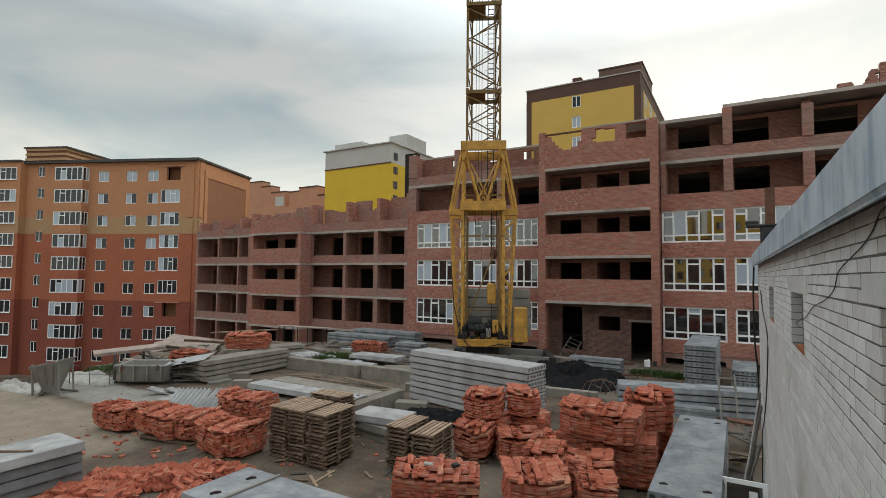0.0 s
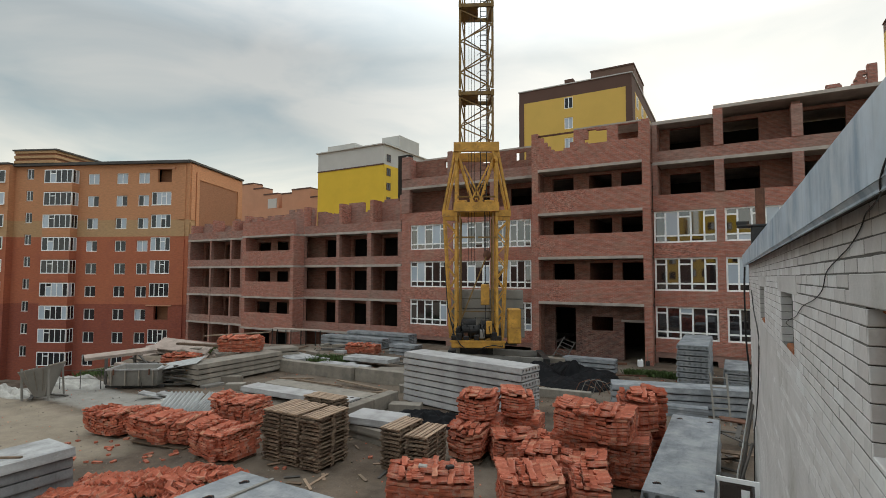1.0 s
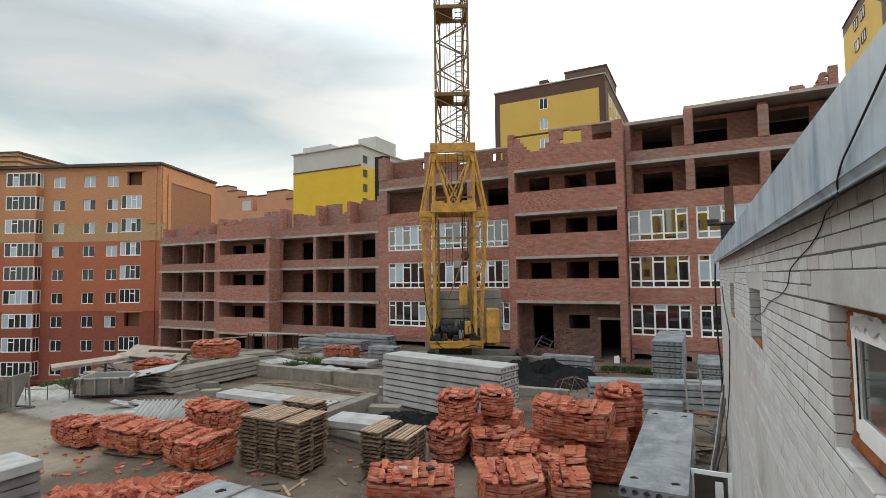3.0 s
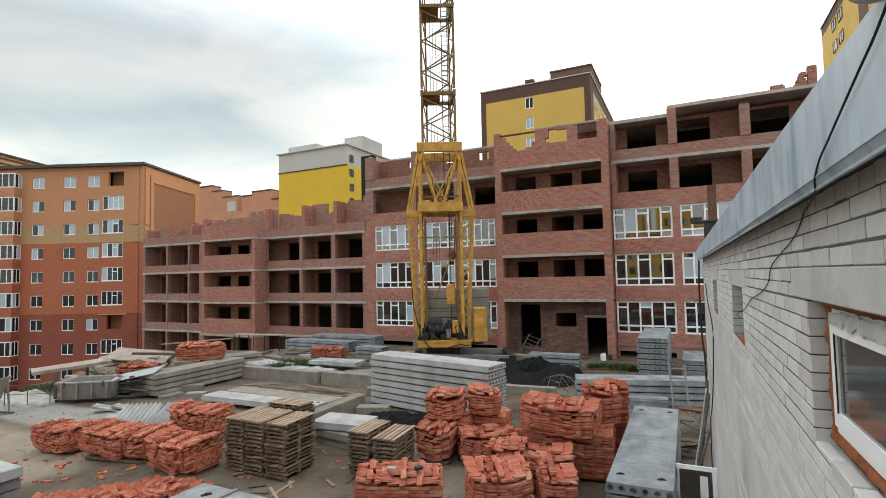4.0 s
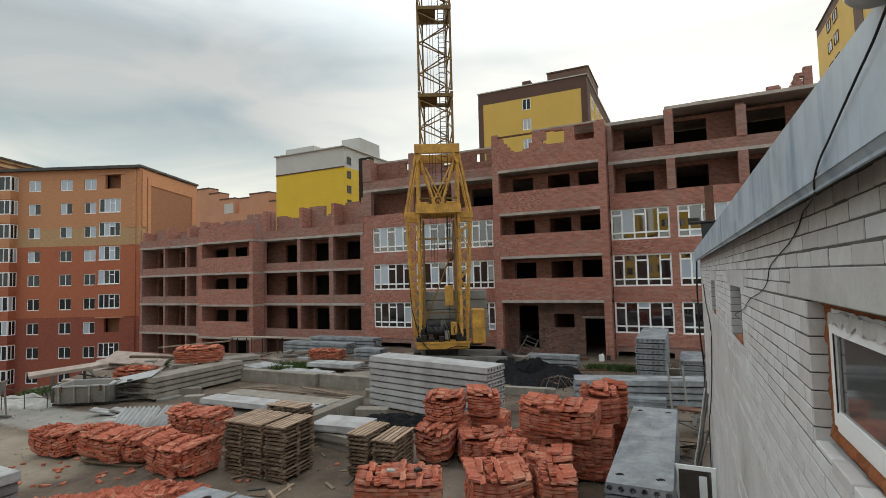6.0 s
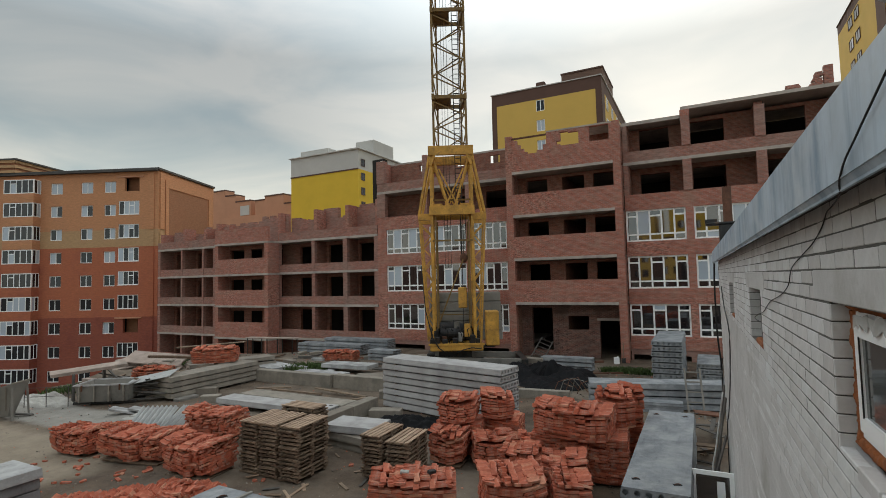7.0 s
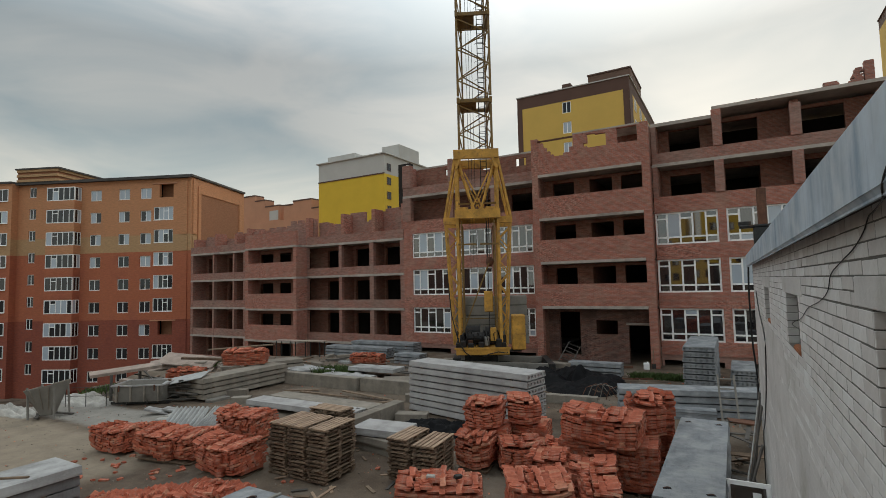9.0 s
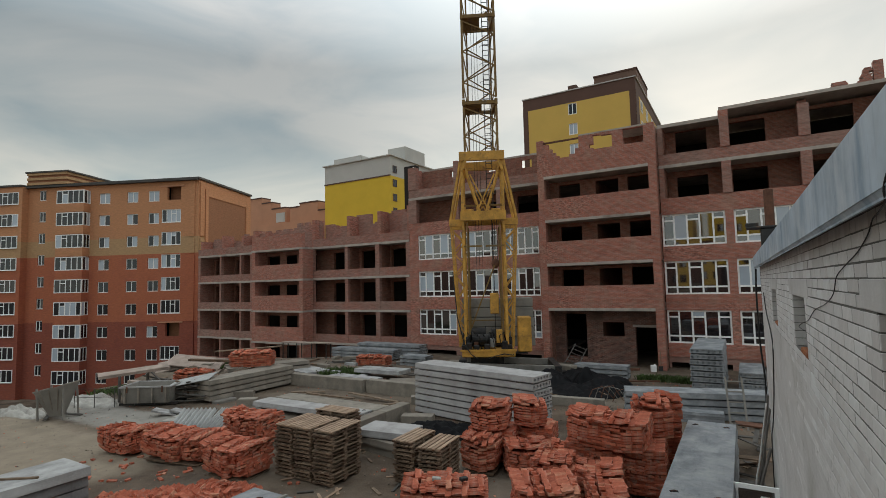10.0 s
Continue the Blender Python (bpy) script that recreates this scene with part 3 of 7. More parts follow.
part("lintel", boxed((-24.15, 36.88, 15.0, -12.1, 37.22, 15.14)), M_SLAB_EDGE, block, "concrete lintel")
part("cross_wall", boxed((-24.15, FRONT + 0.4, 12.5, -23.75, 36.9, 15.1)), M_BRICKWORK, block)
part("cross_wall", boxed((-12.5, FRONT + 0.4, 12.5, -12.1, 36.9, 15.1)), M_BRICKWORK, block)
part("cross_wall", boxed((-19.7, FRONT + 0.4, 12.5, -19.35, 36.9, 14.9)), M_BRICKWORK, block)
part("cross_wall", boxed((-0.7, FRONT + 0.4, 9.4, -0.25, 36.9, 12.3)), M_BRICKWORK_SHADED, block)
part("cross_wall", boxed((3.35, FRONT + 0.4, 9.4, 3.8, 36.9, 12.3)), M_BRICKWORK_SHADED, block)
part("cross_wall", boxed((3.35, FRONT + 0.4, 12.5, 3.8, 36.9, 15.4)), M_BRICKWORK_SHADED, block)
part("cross_wall", boxed((-0.7, FRONT + 0.4, 12.5, -0.25, 36.9, 15.0)), M_BRICKWORK_SHADED, block)

# the projecting loggia bay
BX0, BX1 = -12.1, -4.3
for a, b in ((BX0, BX0 + 0.46), (BX1 - 0.46, BX1)):
    part("pier", boxed((a, BAY, -0.9, b, BAY + 0.46, 15.1)), M_BRICKWORK, block)
for z in RIGHT_LEVELS[1:]:
    slab_edge(BX0 + 0.46, BX1 - 0.46, BAY - 0.05, 47, z, 0.18)
for z0, z1 in ((3.31, 4.80), (6.37, 7.88), (9.41, 10.89)):
    brick_wall(BX0 + 0.46, BX1 - 0.46, z0, z1, BAY + 0.03, BAY + 0.3)
brick_wall(BX0 + 0.46, BX1 - 0.46, 12.49, 15.0, BAY + 0.03, BAY + 0.3, [(-10.75, -9.35, 13.85, 15.01), (-11.0, -10.75, 14.1, 15.01), (-11.25, -11.0, 14.4, 15.01), (-11.64, -11.25, 14.75, 15.01), (-9.35, -9.1, 14.2, 15.01), (-10.5, -9.8, 13.7, 13.85),
            (-8.15, -6.9, 13.95, 14.8), (-8.4, -8.15, 14.05, 14.3), (-8.15, -7.6, 14.8, 14.88), (-6.2, -4.95, 13.95, 14.95)])
part("lintel", boxed((-9.1, BAY + 0.01, 15.0, BX1 - 0.46, BAY + 0.32, 15.1)), M_SLAB_EDGE, block, "concrete lintel")
part("beam", boxed((-11.9, BAY + 0.08, 14.86, -8.9, BAY + 0.22, 14.96)), M_RUST, block, "rusty steel beam over a broken wall")
for z0 in (3.31, 6.37, 9.41):
    holes = [(-11.05, -9.5, z0 + 0.9, z0 + 2.62), (-8.42, -6.9, z0 + 0.9, z0 + 2.64), (-6.3, -4.85, z0 + 0.9, z0 + 2.66)]
    brick_wall(BX0 + 0.1, BX1 - 0.1, z0, z0 + 2.85, FRONT, FRONT + 0.38, holes, M_BRICKWORK_SHADED)
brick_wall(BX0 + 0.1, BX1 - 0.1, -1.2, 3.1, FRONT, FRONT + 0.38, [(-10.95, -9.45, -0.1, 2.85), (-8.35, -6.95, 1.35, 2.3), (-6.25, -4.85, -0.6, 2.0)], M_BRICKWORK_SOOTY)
lintel(-6.25, -4.85, 2.0, FRONT)
for z0, z1 in ((-0.9, 3.1), (3.31, 6.19), (6.37, 9.23), (9.41, 12.31), (12.49, 15.0)):
    for a, b in ((BX0 + 0.04, BX0 + 0.42), (BX1 - 0.42, BX1 - 0.04)):
        part("cross_wall", boxed((a, BAY + 0.46, z0, b, FRONT, z1)), M_BRICKWORK_SHADED, block)
part("roof", boxed((-6.6, BAY + 0.35, 15.0, -4.35, 40, 15.16)), M_SLAB_EDGE, block)
brick_wall(-6.6, -4.4, 12.49, 15.0, FRONT + 1.0, FRONT + 1.3, [(-6.1, -4.9, 12.49, 14.5)], M_BRICKWORK_SHADED)
for z in RIGHT_LEVELS:
    slab_edge(BX0 - 0.02, BX0 + 0.45, FRONT + 0.39, 46.9, z + 0.002)
    slab_edge(BX1 - 0.45, BX1 + 0.02, FRONT + 0.39, 46.9, z + 0.002)
for z in RIGHT_LEVELS[:4]:
    slab_edge(-24.1, BX0, FRONT + 0.4, 47, z)
    slab_edge(BX1, 12, FRONT + 0.4, 47, z)
# black wall paints in the darkness behind the openings
brick_wall(-24.1, 12.0, -1.6, 12.3, 43, 43.3, material=M_DARK, label="inner wall coloured black for unlit rooms")
part("wall", boxed((-24.1, 46.6, -8, 12, 47, 12.3)), M_BRICKWORK_DULL, block)
part("wall", boxed((11.7, FRONT + 0.4, -2, 12, 46.6, 15.4)), M_BRICKWORK_DULL, block)
part("wall", boxed((-24.15, 37.3, -4, -23.8, 46.6, 12.3)), M_BRICKWORK_DULL, block)
part("cross_wall", boxed((-8.6, FRONT + 0.4, 0.2, -8.45, 43, 12.3)), M_BRICKWORK_SHADED, block)
part("cross_wall", boxed((1.9, 37.3, 0.2, 2.1, 43, 15.4)), M_BRICKWORK_SHADED, block)
# black back walls: the top rooms' shade is in their colour
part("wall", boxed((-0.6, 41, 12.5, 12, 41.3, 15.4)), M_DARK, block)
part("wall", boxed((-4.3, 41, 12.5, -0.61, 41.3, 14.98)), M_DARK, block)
part("cross_wall", boxed((-4.28, 36.9, 12.5, -4.0, 41, 14.98)), M_BRICKWORK_SHADED, block)
part("cross_wall", boxed((-0.55, 37.2, 12.5, -0.3, 41, 15.4)), M_BRICKWORK_SHADED, block)
part("cross_wall", boxed((-4.28, FRONT + 0.39, 9.4, -3.95, 36.9, 12.3)), M_BRICKWORK_SHADED, block)
part("cross_wall", boxed((-4.28, FRONT + 0.31, 12.5, -3.95, 36.6, 14.98)), M_BRICKWORK_SHADED, block)
part("pier", boxed((-4.3, FRONT - 0.02, 10.32, -4.0, FRONT + 0.38, 12.3)), M_BRICKWORK_DULL, block)
part("pier", boxed((-4.3, FRONT - 0.02, 13.2, -4.0, FRONT + 0.30, 14.98)), M_BRICKWORK_DULL, block)
part("wall", boxed((-26.45, 38.0, 8.9, -25.2, 38.6, 16.1)), M_DARK, block, "black boarded end wall")
for z in (12.4, 13.6, 14.8, 15.4):
    part("bracket", boxed((-25.5, 37.9, z, -25.3, 38.0, z + 0.5)), M_PVC, block)

# the lower wing: loggias, its projecting bay, and the raw wall tops above
WING_COLS = ((-53.4, -53.0), (-49.55, -49.3), (-46.2, -45.95), (-44.5, -44.1), (-35.9, -35.35), (-31.4, -31.05), (-27.85, -27.4), (-24.55, -24.15))
for k, z in enumerate(LEFT_LEVELS):
    slab_edge(-53.4, -24.2, FRONT - 0.03, 47, z, 0.2)
    slab_edge(-42.5, -35.3, BAY - 0.05, FRONT - 0.04, z - 0.03, 0.18)
    if k == 4:
        continue
    top = LEFT_LEVELS[k + 1] - 0.1
    for a, b in WING_COLS:
        part("column", boxed((a, FRONT, z + 0.1, b, FRONT + 0.35, top)), M_BRICKWORK_DULL, block)
    sill = 0.82
    brick_wall(-53.0, -44.5, z + 0.1, z + sill, FRONT + 0.03, FRONT + 0.28, material=M_BRICKWORK_DULL)
    brick_wall(-35.35, -24.55, z + 0.1, z + sill, FRONT + 0.03, FRONT + 0.28, material=M_BRICKWORK_DULL)
    inner = [(-52.6, -50.1, z + 0.1, z + 2.55), (-49.1, -46.8, z + 0.1, z + 2.55), (-45.8, -44.8, z + 0.1, z + 2.4), (-34.3, -31.9, z + 0.1, z + 2.55), (-30.8, -28.2, z + 0.1, z + 2.55), (-27.3, -24.9, z + 0.1, z + 2.55),
             (-43.8, -36.6, z + 0.3, z + 2.6)]
    brick_wall(-53.4, -24.2, z + 0.1, top, 37.0, 37.3, inner, M_BRICKWORK_SHADED)
    for x in (-49.45, -46.1, -31.2, -27.6):
        part("cross_wall", boxed((x - 0.12, FRONT + 0.35, z + 0.1, x + 0.12, 37.0, top)), M_BRICKWORK_SHADED, block)
    # bay
    brick_wall(-42.45, -35.35, z + 0.06, z + 1.5, BAY, BAY + 0.28)
    for a, b in ((-42.45, -42.0), (-35.8, -35.35)):
        part("pier", boxed((a, BAY, z + 1.5, b, BAY + 0.28, top - 0.02)), M_BRICKWORK, block)
    part("cross_wall", boxed((-35.75, BAY + 0.28, z + 0.06, -35.35, FRONT - 0.05, top - 0.02)), M_BRICKWORK, block)
    part("cross_wall", boxed((-42.4, BAY + 0.28, z + 0.06, -42.0, FRONT - 0.05, top - 0.02)), M_BRICKWORK, block)
    brick_wall(-42.0, -35.8, z + 0.06, top - 0.02, FRONT - 0.04, FRONT + 0.0, [(-41.9, -39.95, z + 0.5, z + 2.5), (-38.97, -37.5, z + 0.5, z + 2.5)], M_BRICKWORK_SHADED)
# the wing's rooms get their shade from this black wall
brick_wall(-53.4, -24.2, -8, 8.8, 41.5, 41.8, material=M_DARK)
part("wall", boxed((-53.4, 46.6, -8, -24.2, 47, 8.8)), M_BRICKWORK_DULL, block)
part("wall", boxed((-53.4, FRONT + 0.35, -8, -53.05, 46.6, 8.8)), M_BRICKWORK_DULL, block)
brick_wall(-53.4, -24.2, -8, -3.1, FRONT + 0.1, FRONT + 0.4, material=M_BRICKWORK_DULL)
# raw tops of the storey in progress: stepped walls with toothed ends
RAW = ((-53.4, -49.4, 36.9, 11.0), (-49.4, -47.6, 36.9, 10.6), (-47.6, -44.2, 36.9, 11.25), (-44.2, -38.5, 36.2, 11.2), (-38.5, -35.3, 36.2, 11.65),
       (-35.3, -33.2, 36.9, 11.3), (-33.2, -31.3, 36.9, 11.0), (-31.3, -29.6, 36.9, 11.9), (-29.6, -27.7, 36.9, 11.1), (-27.7, -24.2, 36.9, 11.95))
for x0, x1, y, top in RAW:
    bm = bmesh.new()
    steps = [(x0 + i * 0.52, min(x1, x0 + i * 0.52 + 0.52), random.choice((0.3, 0.225, 0.15, 0.001, 0.001, 0.001))) for i in range(int((x1 - x0) / 0.52) + 1)]
    pierced(bm, x0, x1, 9.0, top, y, y + 0.38, [(a - 0.001, b + 0.001, top - h, top + 1) for a, b, h in steps if h > 0.01])
    part("wall", bm, M_BRICKWORK_DULL, block, "raw stepped top of a brick wall")
brick_wall(-53.4, -44.1, 9.0, 9.75, FRONT, FRONT + 0.28, material=M_BRICKWORK_DULL)
brick_wall(-35.35, -24.2, 9.0, 9.75, FRONT, FRONT + 0.28, material=M_BRICKWORK_DULL)
brick_wall(-42.45, -35.35, 8.96, 10.3, BAY, BAY + 0.28)
for x, top in ((-53.2, 10.7), (-49.4, 11.1), (-46.1, 10.9), (-44.2, 11.3), (-42.3, 11.0), (-35.6, 11.7), (-31.2, 11.7), (-27.6, 11.8), (-24.4, 12.0)):
    part("cross_wall", boxed((x - 0.18, FRONT + 0.3, 9.0, x + 0.18, 36.88, top)), M_BRICKWORK, block)

# ---- finished nine-storey house on the lower street ----
house = thing("apartment_house", "nine-storey apartment house in tan and red face brick", "building", pose(-58.54, 38.64, 0, 0, 0, 23.4))
HOLES = []
SILLS = [16.63 - 2.87 * i for i in range(9)]
for s in SILLS:
    HOLES += [(-13.85, -12.3, s, s + 1.38), (-9.9, -8.35, s, s + 1.38), (-6.9, -5.4, s, s + 1.38)]
for i in range(9):
    HOLES.append((-22.6, -21.6, 17.95 - 2.85 * i - 0.5, 17.95 - 2.85 * i + 0.85))
LOGGIA = [(-4.3 if k in (0, 6) else -5.05, -2.4, s + 0.1, s + 1.78) for k, s in enumerate(SILLS)]
BANDS = ((9.9, 12.0, M_TAN_LIGHT), (12.0, 19.25, M_TAN_WALL), (1.4, 9.9, M_RED_WALL), (-9.0, 1.4, M_DARK_RED_WALL))
for z0, z1, m in BANDS:
    bm = bmesh.new()
    pierced(bm, -24.2, 0, z0, z1, 0, 0.4, HOLES + LOGGIA)
    part("wall", bm, m, house)
    parts("wall", ((-46, -0.9, z0, -24.2, -0.5, z1), (-24.6, -0.5, z0, -24.2, 0, z1), (-0.4, 0.4, z0, 0, 12.6, z1), (-46, 12.6, z0, 0, 13, z1)), m, house)
    parts("corner_strip", ((-1.25, -0.12, z0, -0.45, -0.002, z1 - 0.3), (0.002, 0.3, z0, 0.12, 1.1, z1 - 0.3)), m, house)
for k, s in enumerate(SILLS):
    for a, b in ((-13.85, -12.3), (-9.9, -8.35), (-6.9, -5.4)):
        window(house, "small", b - a, 1.38, pose(a, 0.1, s), (0.5,), sill=True, bar_w=0.09, tilt=0.02, pale=0.75 if k < 4 else 0.02)
    if k not in (0, 6):
        window(house, "loggia", 2.65, 1.68, pose(-5.05, 0.06, s + 0.1), (0.26, 0.5, 0.74), 0.0, 0.55, (2,), sill=True, bar_w=0.09, tilt=0.02, pale=0.65 if k < 4 else 0.05)
    else:
        part("lintel", boxed((-5.3, -0.12, s + 1.8, -1.9, 0.0, s + 1.95)), M_PEACH_WALL, house)
        part("loggia_back", boxed((-4.6, 1.1, s - 0.6, -3.2, 1.2, s + 2.0)), M_SIDE_PANEL, house, "brick back wall of an open loggia")
    # oriel: brick body with glazing round it
    z0 = s - 1.0
    brick = M_TAN_WALL if s > 10 else (M_RED_WALL if s > 0.5 else M_DARK_RED_WALL)
    part("oriel", boxed((-19.0, -1.1, z0, -15.1, -0.002, s + 0.06)), brick, house)
    part("oriel", boxed((-18.9, -1.0, s + 1.78, -15.2, -0.002, s + 1.87)), M_PEACH_WALL, house)
    window(house, "oriel", 3.9, 1.72, pose(-19.0, -1.1, s + 0.06), (0.22, 0.42, 0.61, 0.82), 0.0, 0.5, (1,), bar_w=0.10, tilt=0.012)
    window(house, "oriel_side", 1.0, 1.72, pose(-15.1, -1.02, s + 0.06, 0, 0, 90), (0.5,), bar_w=0.08, tilt=0.012)
    # black inner end: the oriel's shade put into the colour
    part("oriel", boxed((-18.9, -0.95, s + 0.06, -18.8, -0.1, s + 1.78)), M_DARK, house)
for h in HOLES[27:]:
    window(house, "stair", 1.0, 1.35, pose(h[0], 0.1, h[2]), (0.5,), sill=True, bar_w=0.09, tilt=0.02, pale=0.07)
for s in SILLS:
    for x in (-27.9, -34.0, -40.0):
        window(house, "wide", 3.2, 1.6, pose(x, -0.96, s + 0.3), (0.26, 0.5, 0.74), 0.0, 0.5, (1,), sill=True, bar_w=0.09, tilt=0.02, pale=0.07)
parts("cornice", ((-24.2, -0.25, 19.25, 0.2, 0.5, 19.5), (-0.3, 0.5, 19.25, 0.2, 13.1, 19.5), (-46, -1.1, 19.25, -24.2, 0.5, 19.5)), M_BITUMEN, house)
for i in range(5):
    part("cornice", boxed((-24.2, -0.36 + 0.16 * (i % 2), 19.5 + i * 0.32, -18.3 - 0.16 * (i % 2), 7.0, 19.5 + i * 0.32 + 0.32)), M_SIDE_PANEL if i % 2 else M_TAN_LIGHT, house)
part("cornice", boxed((-24.4, -0.45, 21.1, -18.1, 7.2, 21.3)), M_BITUMEN, house)
part("roof", boxed((-46, -0.5, 19.1, 0, 12.6, 19.24)), M_BITUMEN, house)
# black sheet behind the windows paints in the unlit rooms
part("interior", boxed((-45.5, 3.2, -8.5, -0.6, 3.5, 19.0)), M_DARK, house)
part("side_panel", boxed((0.002, 2.0, -8, 0.06, 11.3, 17.2)), M_SIDE_PANEL, house, "plain side wall panel")
for y0, y1 in ((1.35, 1.95), (11.5, 12.6)):
    part("side_strip", boxed((0.002, y0, -8, 0.14, y1, 18.2)), M_TAN_WALL, house)
part("side_strip", boxed((0.002, 1.96, 17.3, 0.14, 11.48, 18.2)), M_TAN_WALL, house)

# ---- houses beyond ----
def far_house(name, label, x0, x1, y0, y1, z0, z1, wall, trim, z_trim, windows=(), side_windows=(), side=1, side_frame=None):
    h = thing(name, label, "building", pose(x0, y0, z0))
    w, d = x1 - x0, y1 - y0
    bm = bmesh.new()
    pierced(bm, 0, w, 0, z_trim - z0, 0, 0.4, [(a - x0, b - x0, c - z0, e - z0) for a, b, c, e in windows])
    part("wall", bm, wall, h)
    parts("wall", ((0, 0.4, 0, 0.4, d, z_trim - z0), (w - 0.4, 0.4, 0, w, d, z_trim - z0), (0.4, d - 0.4, 0, w - 0.4, d, z_trim - z0)), wall, h)
    part("wall", boxed((0, 0, z_trim - z0, w, d, z1 - z0)), trim, h)
    # one black sheet serves as shade for all rooms behind the wall
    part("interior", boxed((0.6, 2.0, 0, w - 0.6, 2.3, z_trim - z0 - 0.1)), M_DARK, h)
    for a, b, c, e in windows:
        window(h, "far", b - a, e - c, pose(a - x0, 0.08, c - z0), (0.5,), bar_w=0.1, tilt=0.02, pale=0.7)
    for y, c in side_windows:
        window(h, "far_side", 1.4, 1.6, pose(w + 0.09, y, c - z0, 0, 0, 90) if side > 0 else pose(-0.09, y + 1.4, c - z0, 0, 0, -90), (0.5,), bar_w=0.1, tilt=0.02, material=side_frame)
    return h


yh = far_house("apartment_tower", "yellow rendered apartment house with a pale grey top", -81.4, -62.8, 85, 108, -8, 33.0, M_YELLOW_WALL, M_PALE_WALL, 28.6,
               (), [(y, z) for z in (29.3, 26.3, 23.2, 20.2, 17.1) for y in (0.9, 6.2, 11.5)], side_frame=M_BROWN_WALL)
part("penthouse", boxed((1.0, 2, 41.0, 9.0, 9, 42.8)), M_PALE_WALL, yh)
part("penthouse", boxed((13.6, 6, 41.0, 18.4, 14, 44.2)), M_PALE_WALL, yh)
part("cornice", boxed((-0.4, -0.4, 40.8, 19.0, 23.4, 41.02)), M_PALE_WALL, yh)
part("string_course", boxed((-0.1, -0.12, 36.5, 18.7, -0.002, 36.75)), M_BROWN_WALL, yh)
yb = far_house("apartment_tower", "ochre rendered apartment tower with a brown attic storey", -26.1, -10.6, 68, 92, -6, 31.6, M_OCHRE_WALL, M_BROWN_WALL, 29.9,
               [(-19.5, -18.3, z, z + 1.6) for z in (28.2, 25.35, 22.5, 19.6, 16.8)], [(y, z) for z in (28.0, 25.1, 22.3) for y in (3.5, 8.0, 13.0)])
parts("corner_strip", ((0, -0.06, 0, 0.75, -0.002, 35.9), (14.75, -0.06, 0, 15.5, -0.002, 35.9)), M_BROWN_WALL, yb)
part("corner_strip", boxed((15.502, 0, 0, 15.56, 2.2, 35.9)), M_BROWN_WALL, yb)
part("penthouse", boxed((9.6, 3, 37.6, 15.3, 12, 39.85)), M_TAN_RENDER, yb)
part("coping", boxed((9.5, 2.9, 39.85, 15.4, 12.1, 40.05)), M_BROWN_WALL, yb)
parts("coping", ((-0.12, -0.12, 37.6, 15.62, 0.3, 37.74), (15.2, 0.3, 37.6, 15.62, 24.0, 37.74)), M_PALE_WALL, yb, "pale sheet-metal coping")
part("chimney", boxed((6.4, 1.0, 37.6, 7.6, 2.2, 38.7)), M_BROWN_WALL, yb)
yc = far_house("apartment_tower", "ochre rendered apartment house with brown eaves and narrow windows", 19.0, 41.0, 62, 88.4, -3, 39.6, M_OCHRE_WALL, M_BROWN_WALL, 38.3)
for z in (39.6, 36.7, 33.8, 30.9, 28.0):
    for y in (1.6, 15.9, 18.9):
        window(yc, "tower_side", 1.9, 1.4, pose(-0.09, y + 1.9, z, 0, 0, -90), (0.5,), bar_w=0.06, tilt=0.02, material=M_BROWN_WALL)
parts("corner_strip", ((-0.06, 6.6, 0, -0.002, 9.6, 41.3),), M_BROWN_WALL, yc)
part("coping", boxed((-0.12, -0.12, 42.6, 22.0, 26.52, 42.72)), M_BROWN_WALL, yc)
pb = far_house("apartment_house", "peach brick apartment house with stepped gables", -118.5, -88, 92, 110, -8, 22.5, M_PEACH_WALL, M_PEACH_WALL, 21.0)
for x, w, h in ((0, 6.0, 38.4), (6.0, 4.0, 36.8), (10.0, 5.5, 34.9), (17.0, 3.5, 34.6), (20.5, 6.5, 35.4), (27.0, 3.5, 33.0)):
    part("gable", boxed((x, 1.0, 30.4, x + w, 4.0, h - 0.35)), M_PEACH_WALL, pb)
    part("coping", boxed((x - 0.05, 0.9, h - 0.348, x + w - 0.06, 4.1, h)), M_BROWN_WALL, pb)
part("blind_window", boxed((11.8, 0.85, 30.9, 15.0, 0.998, 33.4)), M_PALE_WALL, pb, "pale patch of new render")

# houses that the windows mirror; their brown lower walls are added to darken lower panes
mirrored = far_house("apartment_house", "brown and ochre rendered house mirrored in windows", -15.5, -7.2, -62, -46, -3, 16.4, M_BROWN_WALL, M_OCHRE_WALL, 8.2)
for x in (1.0, 3.4, 5.8):
    for z in (6.5, 9.4, 12.4, 15.6):
        window(mirrored, "far_back", 1.3, 1.6, pose(x + 1.3, 16.09, z, 0, 0, 180), (0.5,), bar_w=0.1, tilt=0.02, material=M_BROWN_WALL)
mirrored = far_house("apartment_house", "brown and yellow rendered house mirrored in windows", -5.5, 6.0, -66, -50, -3, 16.0, M_BROWN_WALL, M_YELLOW_WALL, 9.0)
for x in (1.0, 3.6, 6.2, 8.8):
    for z in (6.5, 9.4, 12.4, 15.4):
        window(mirrored, "far_back", 1.3, 1.6, pose(x + 1.3, 16.09, z, 0, 0, 180), (0.5,), bar_w=0.1, tilt=0.02, material=M_BROWN_WALL)
# unseen house, added only so that the wing-side panes reflect something dark
far_house("apartment_house", "unseen low brown house added to darken window reflections", -75, -22, -62, -48, -3, 8.5, M_BROWN_WALL, M_BROWN_WALL, 7.5)

# ---- white brick wall beside the camera, with its metal eaves ----
WX = 0.47
WALL_END = 13.4
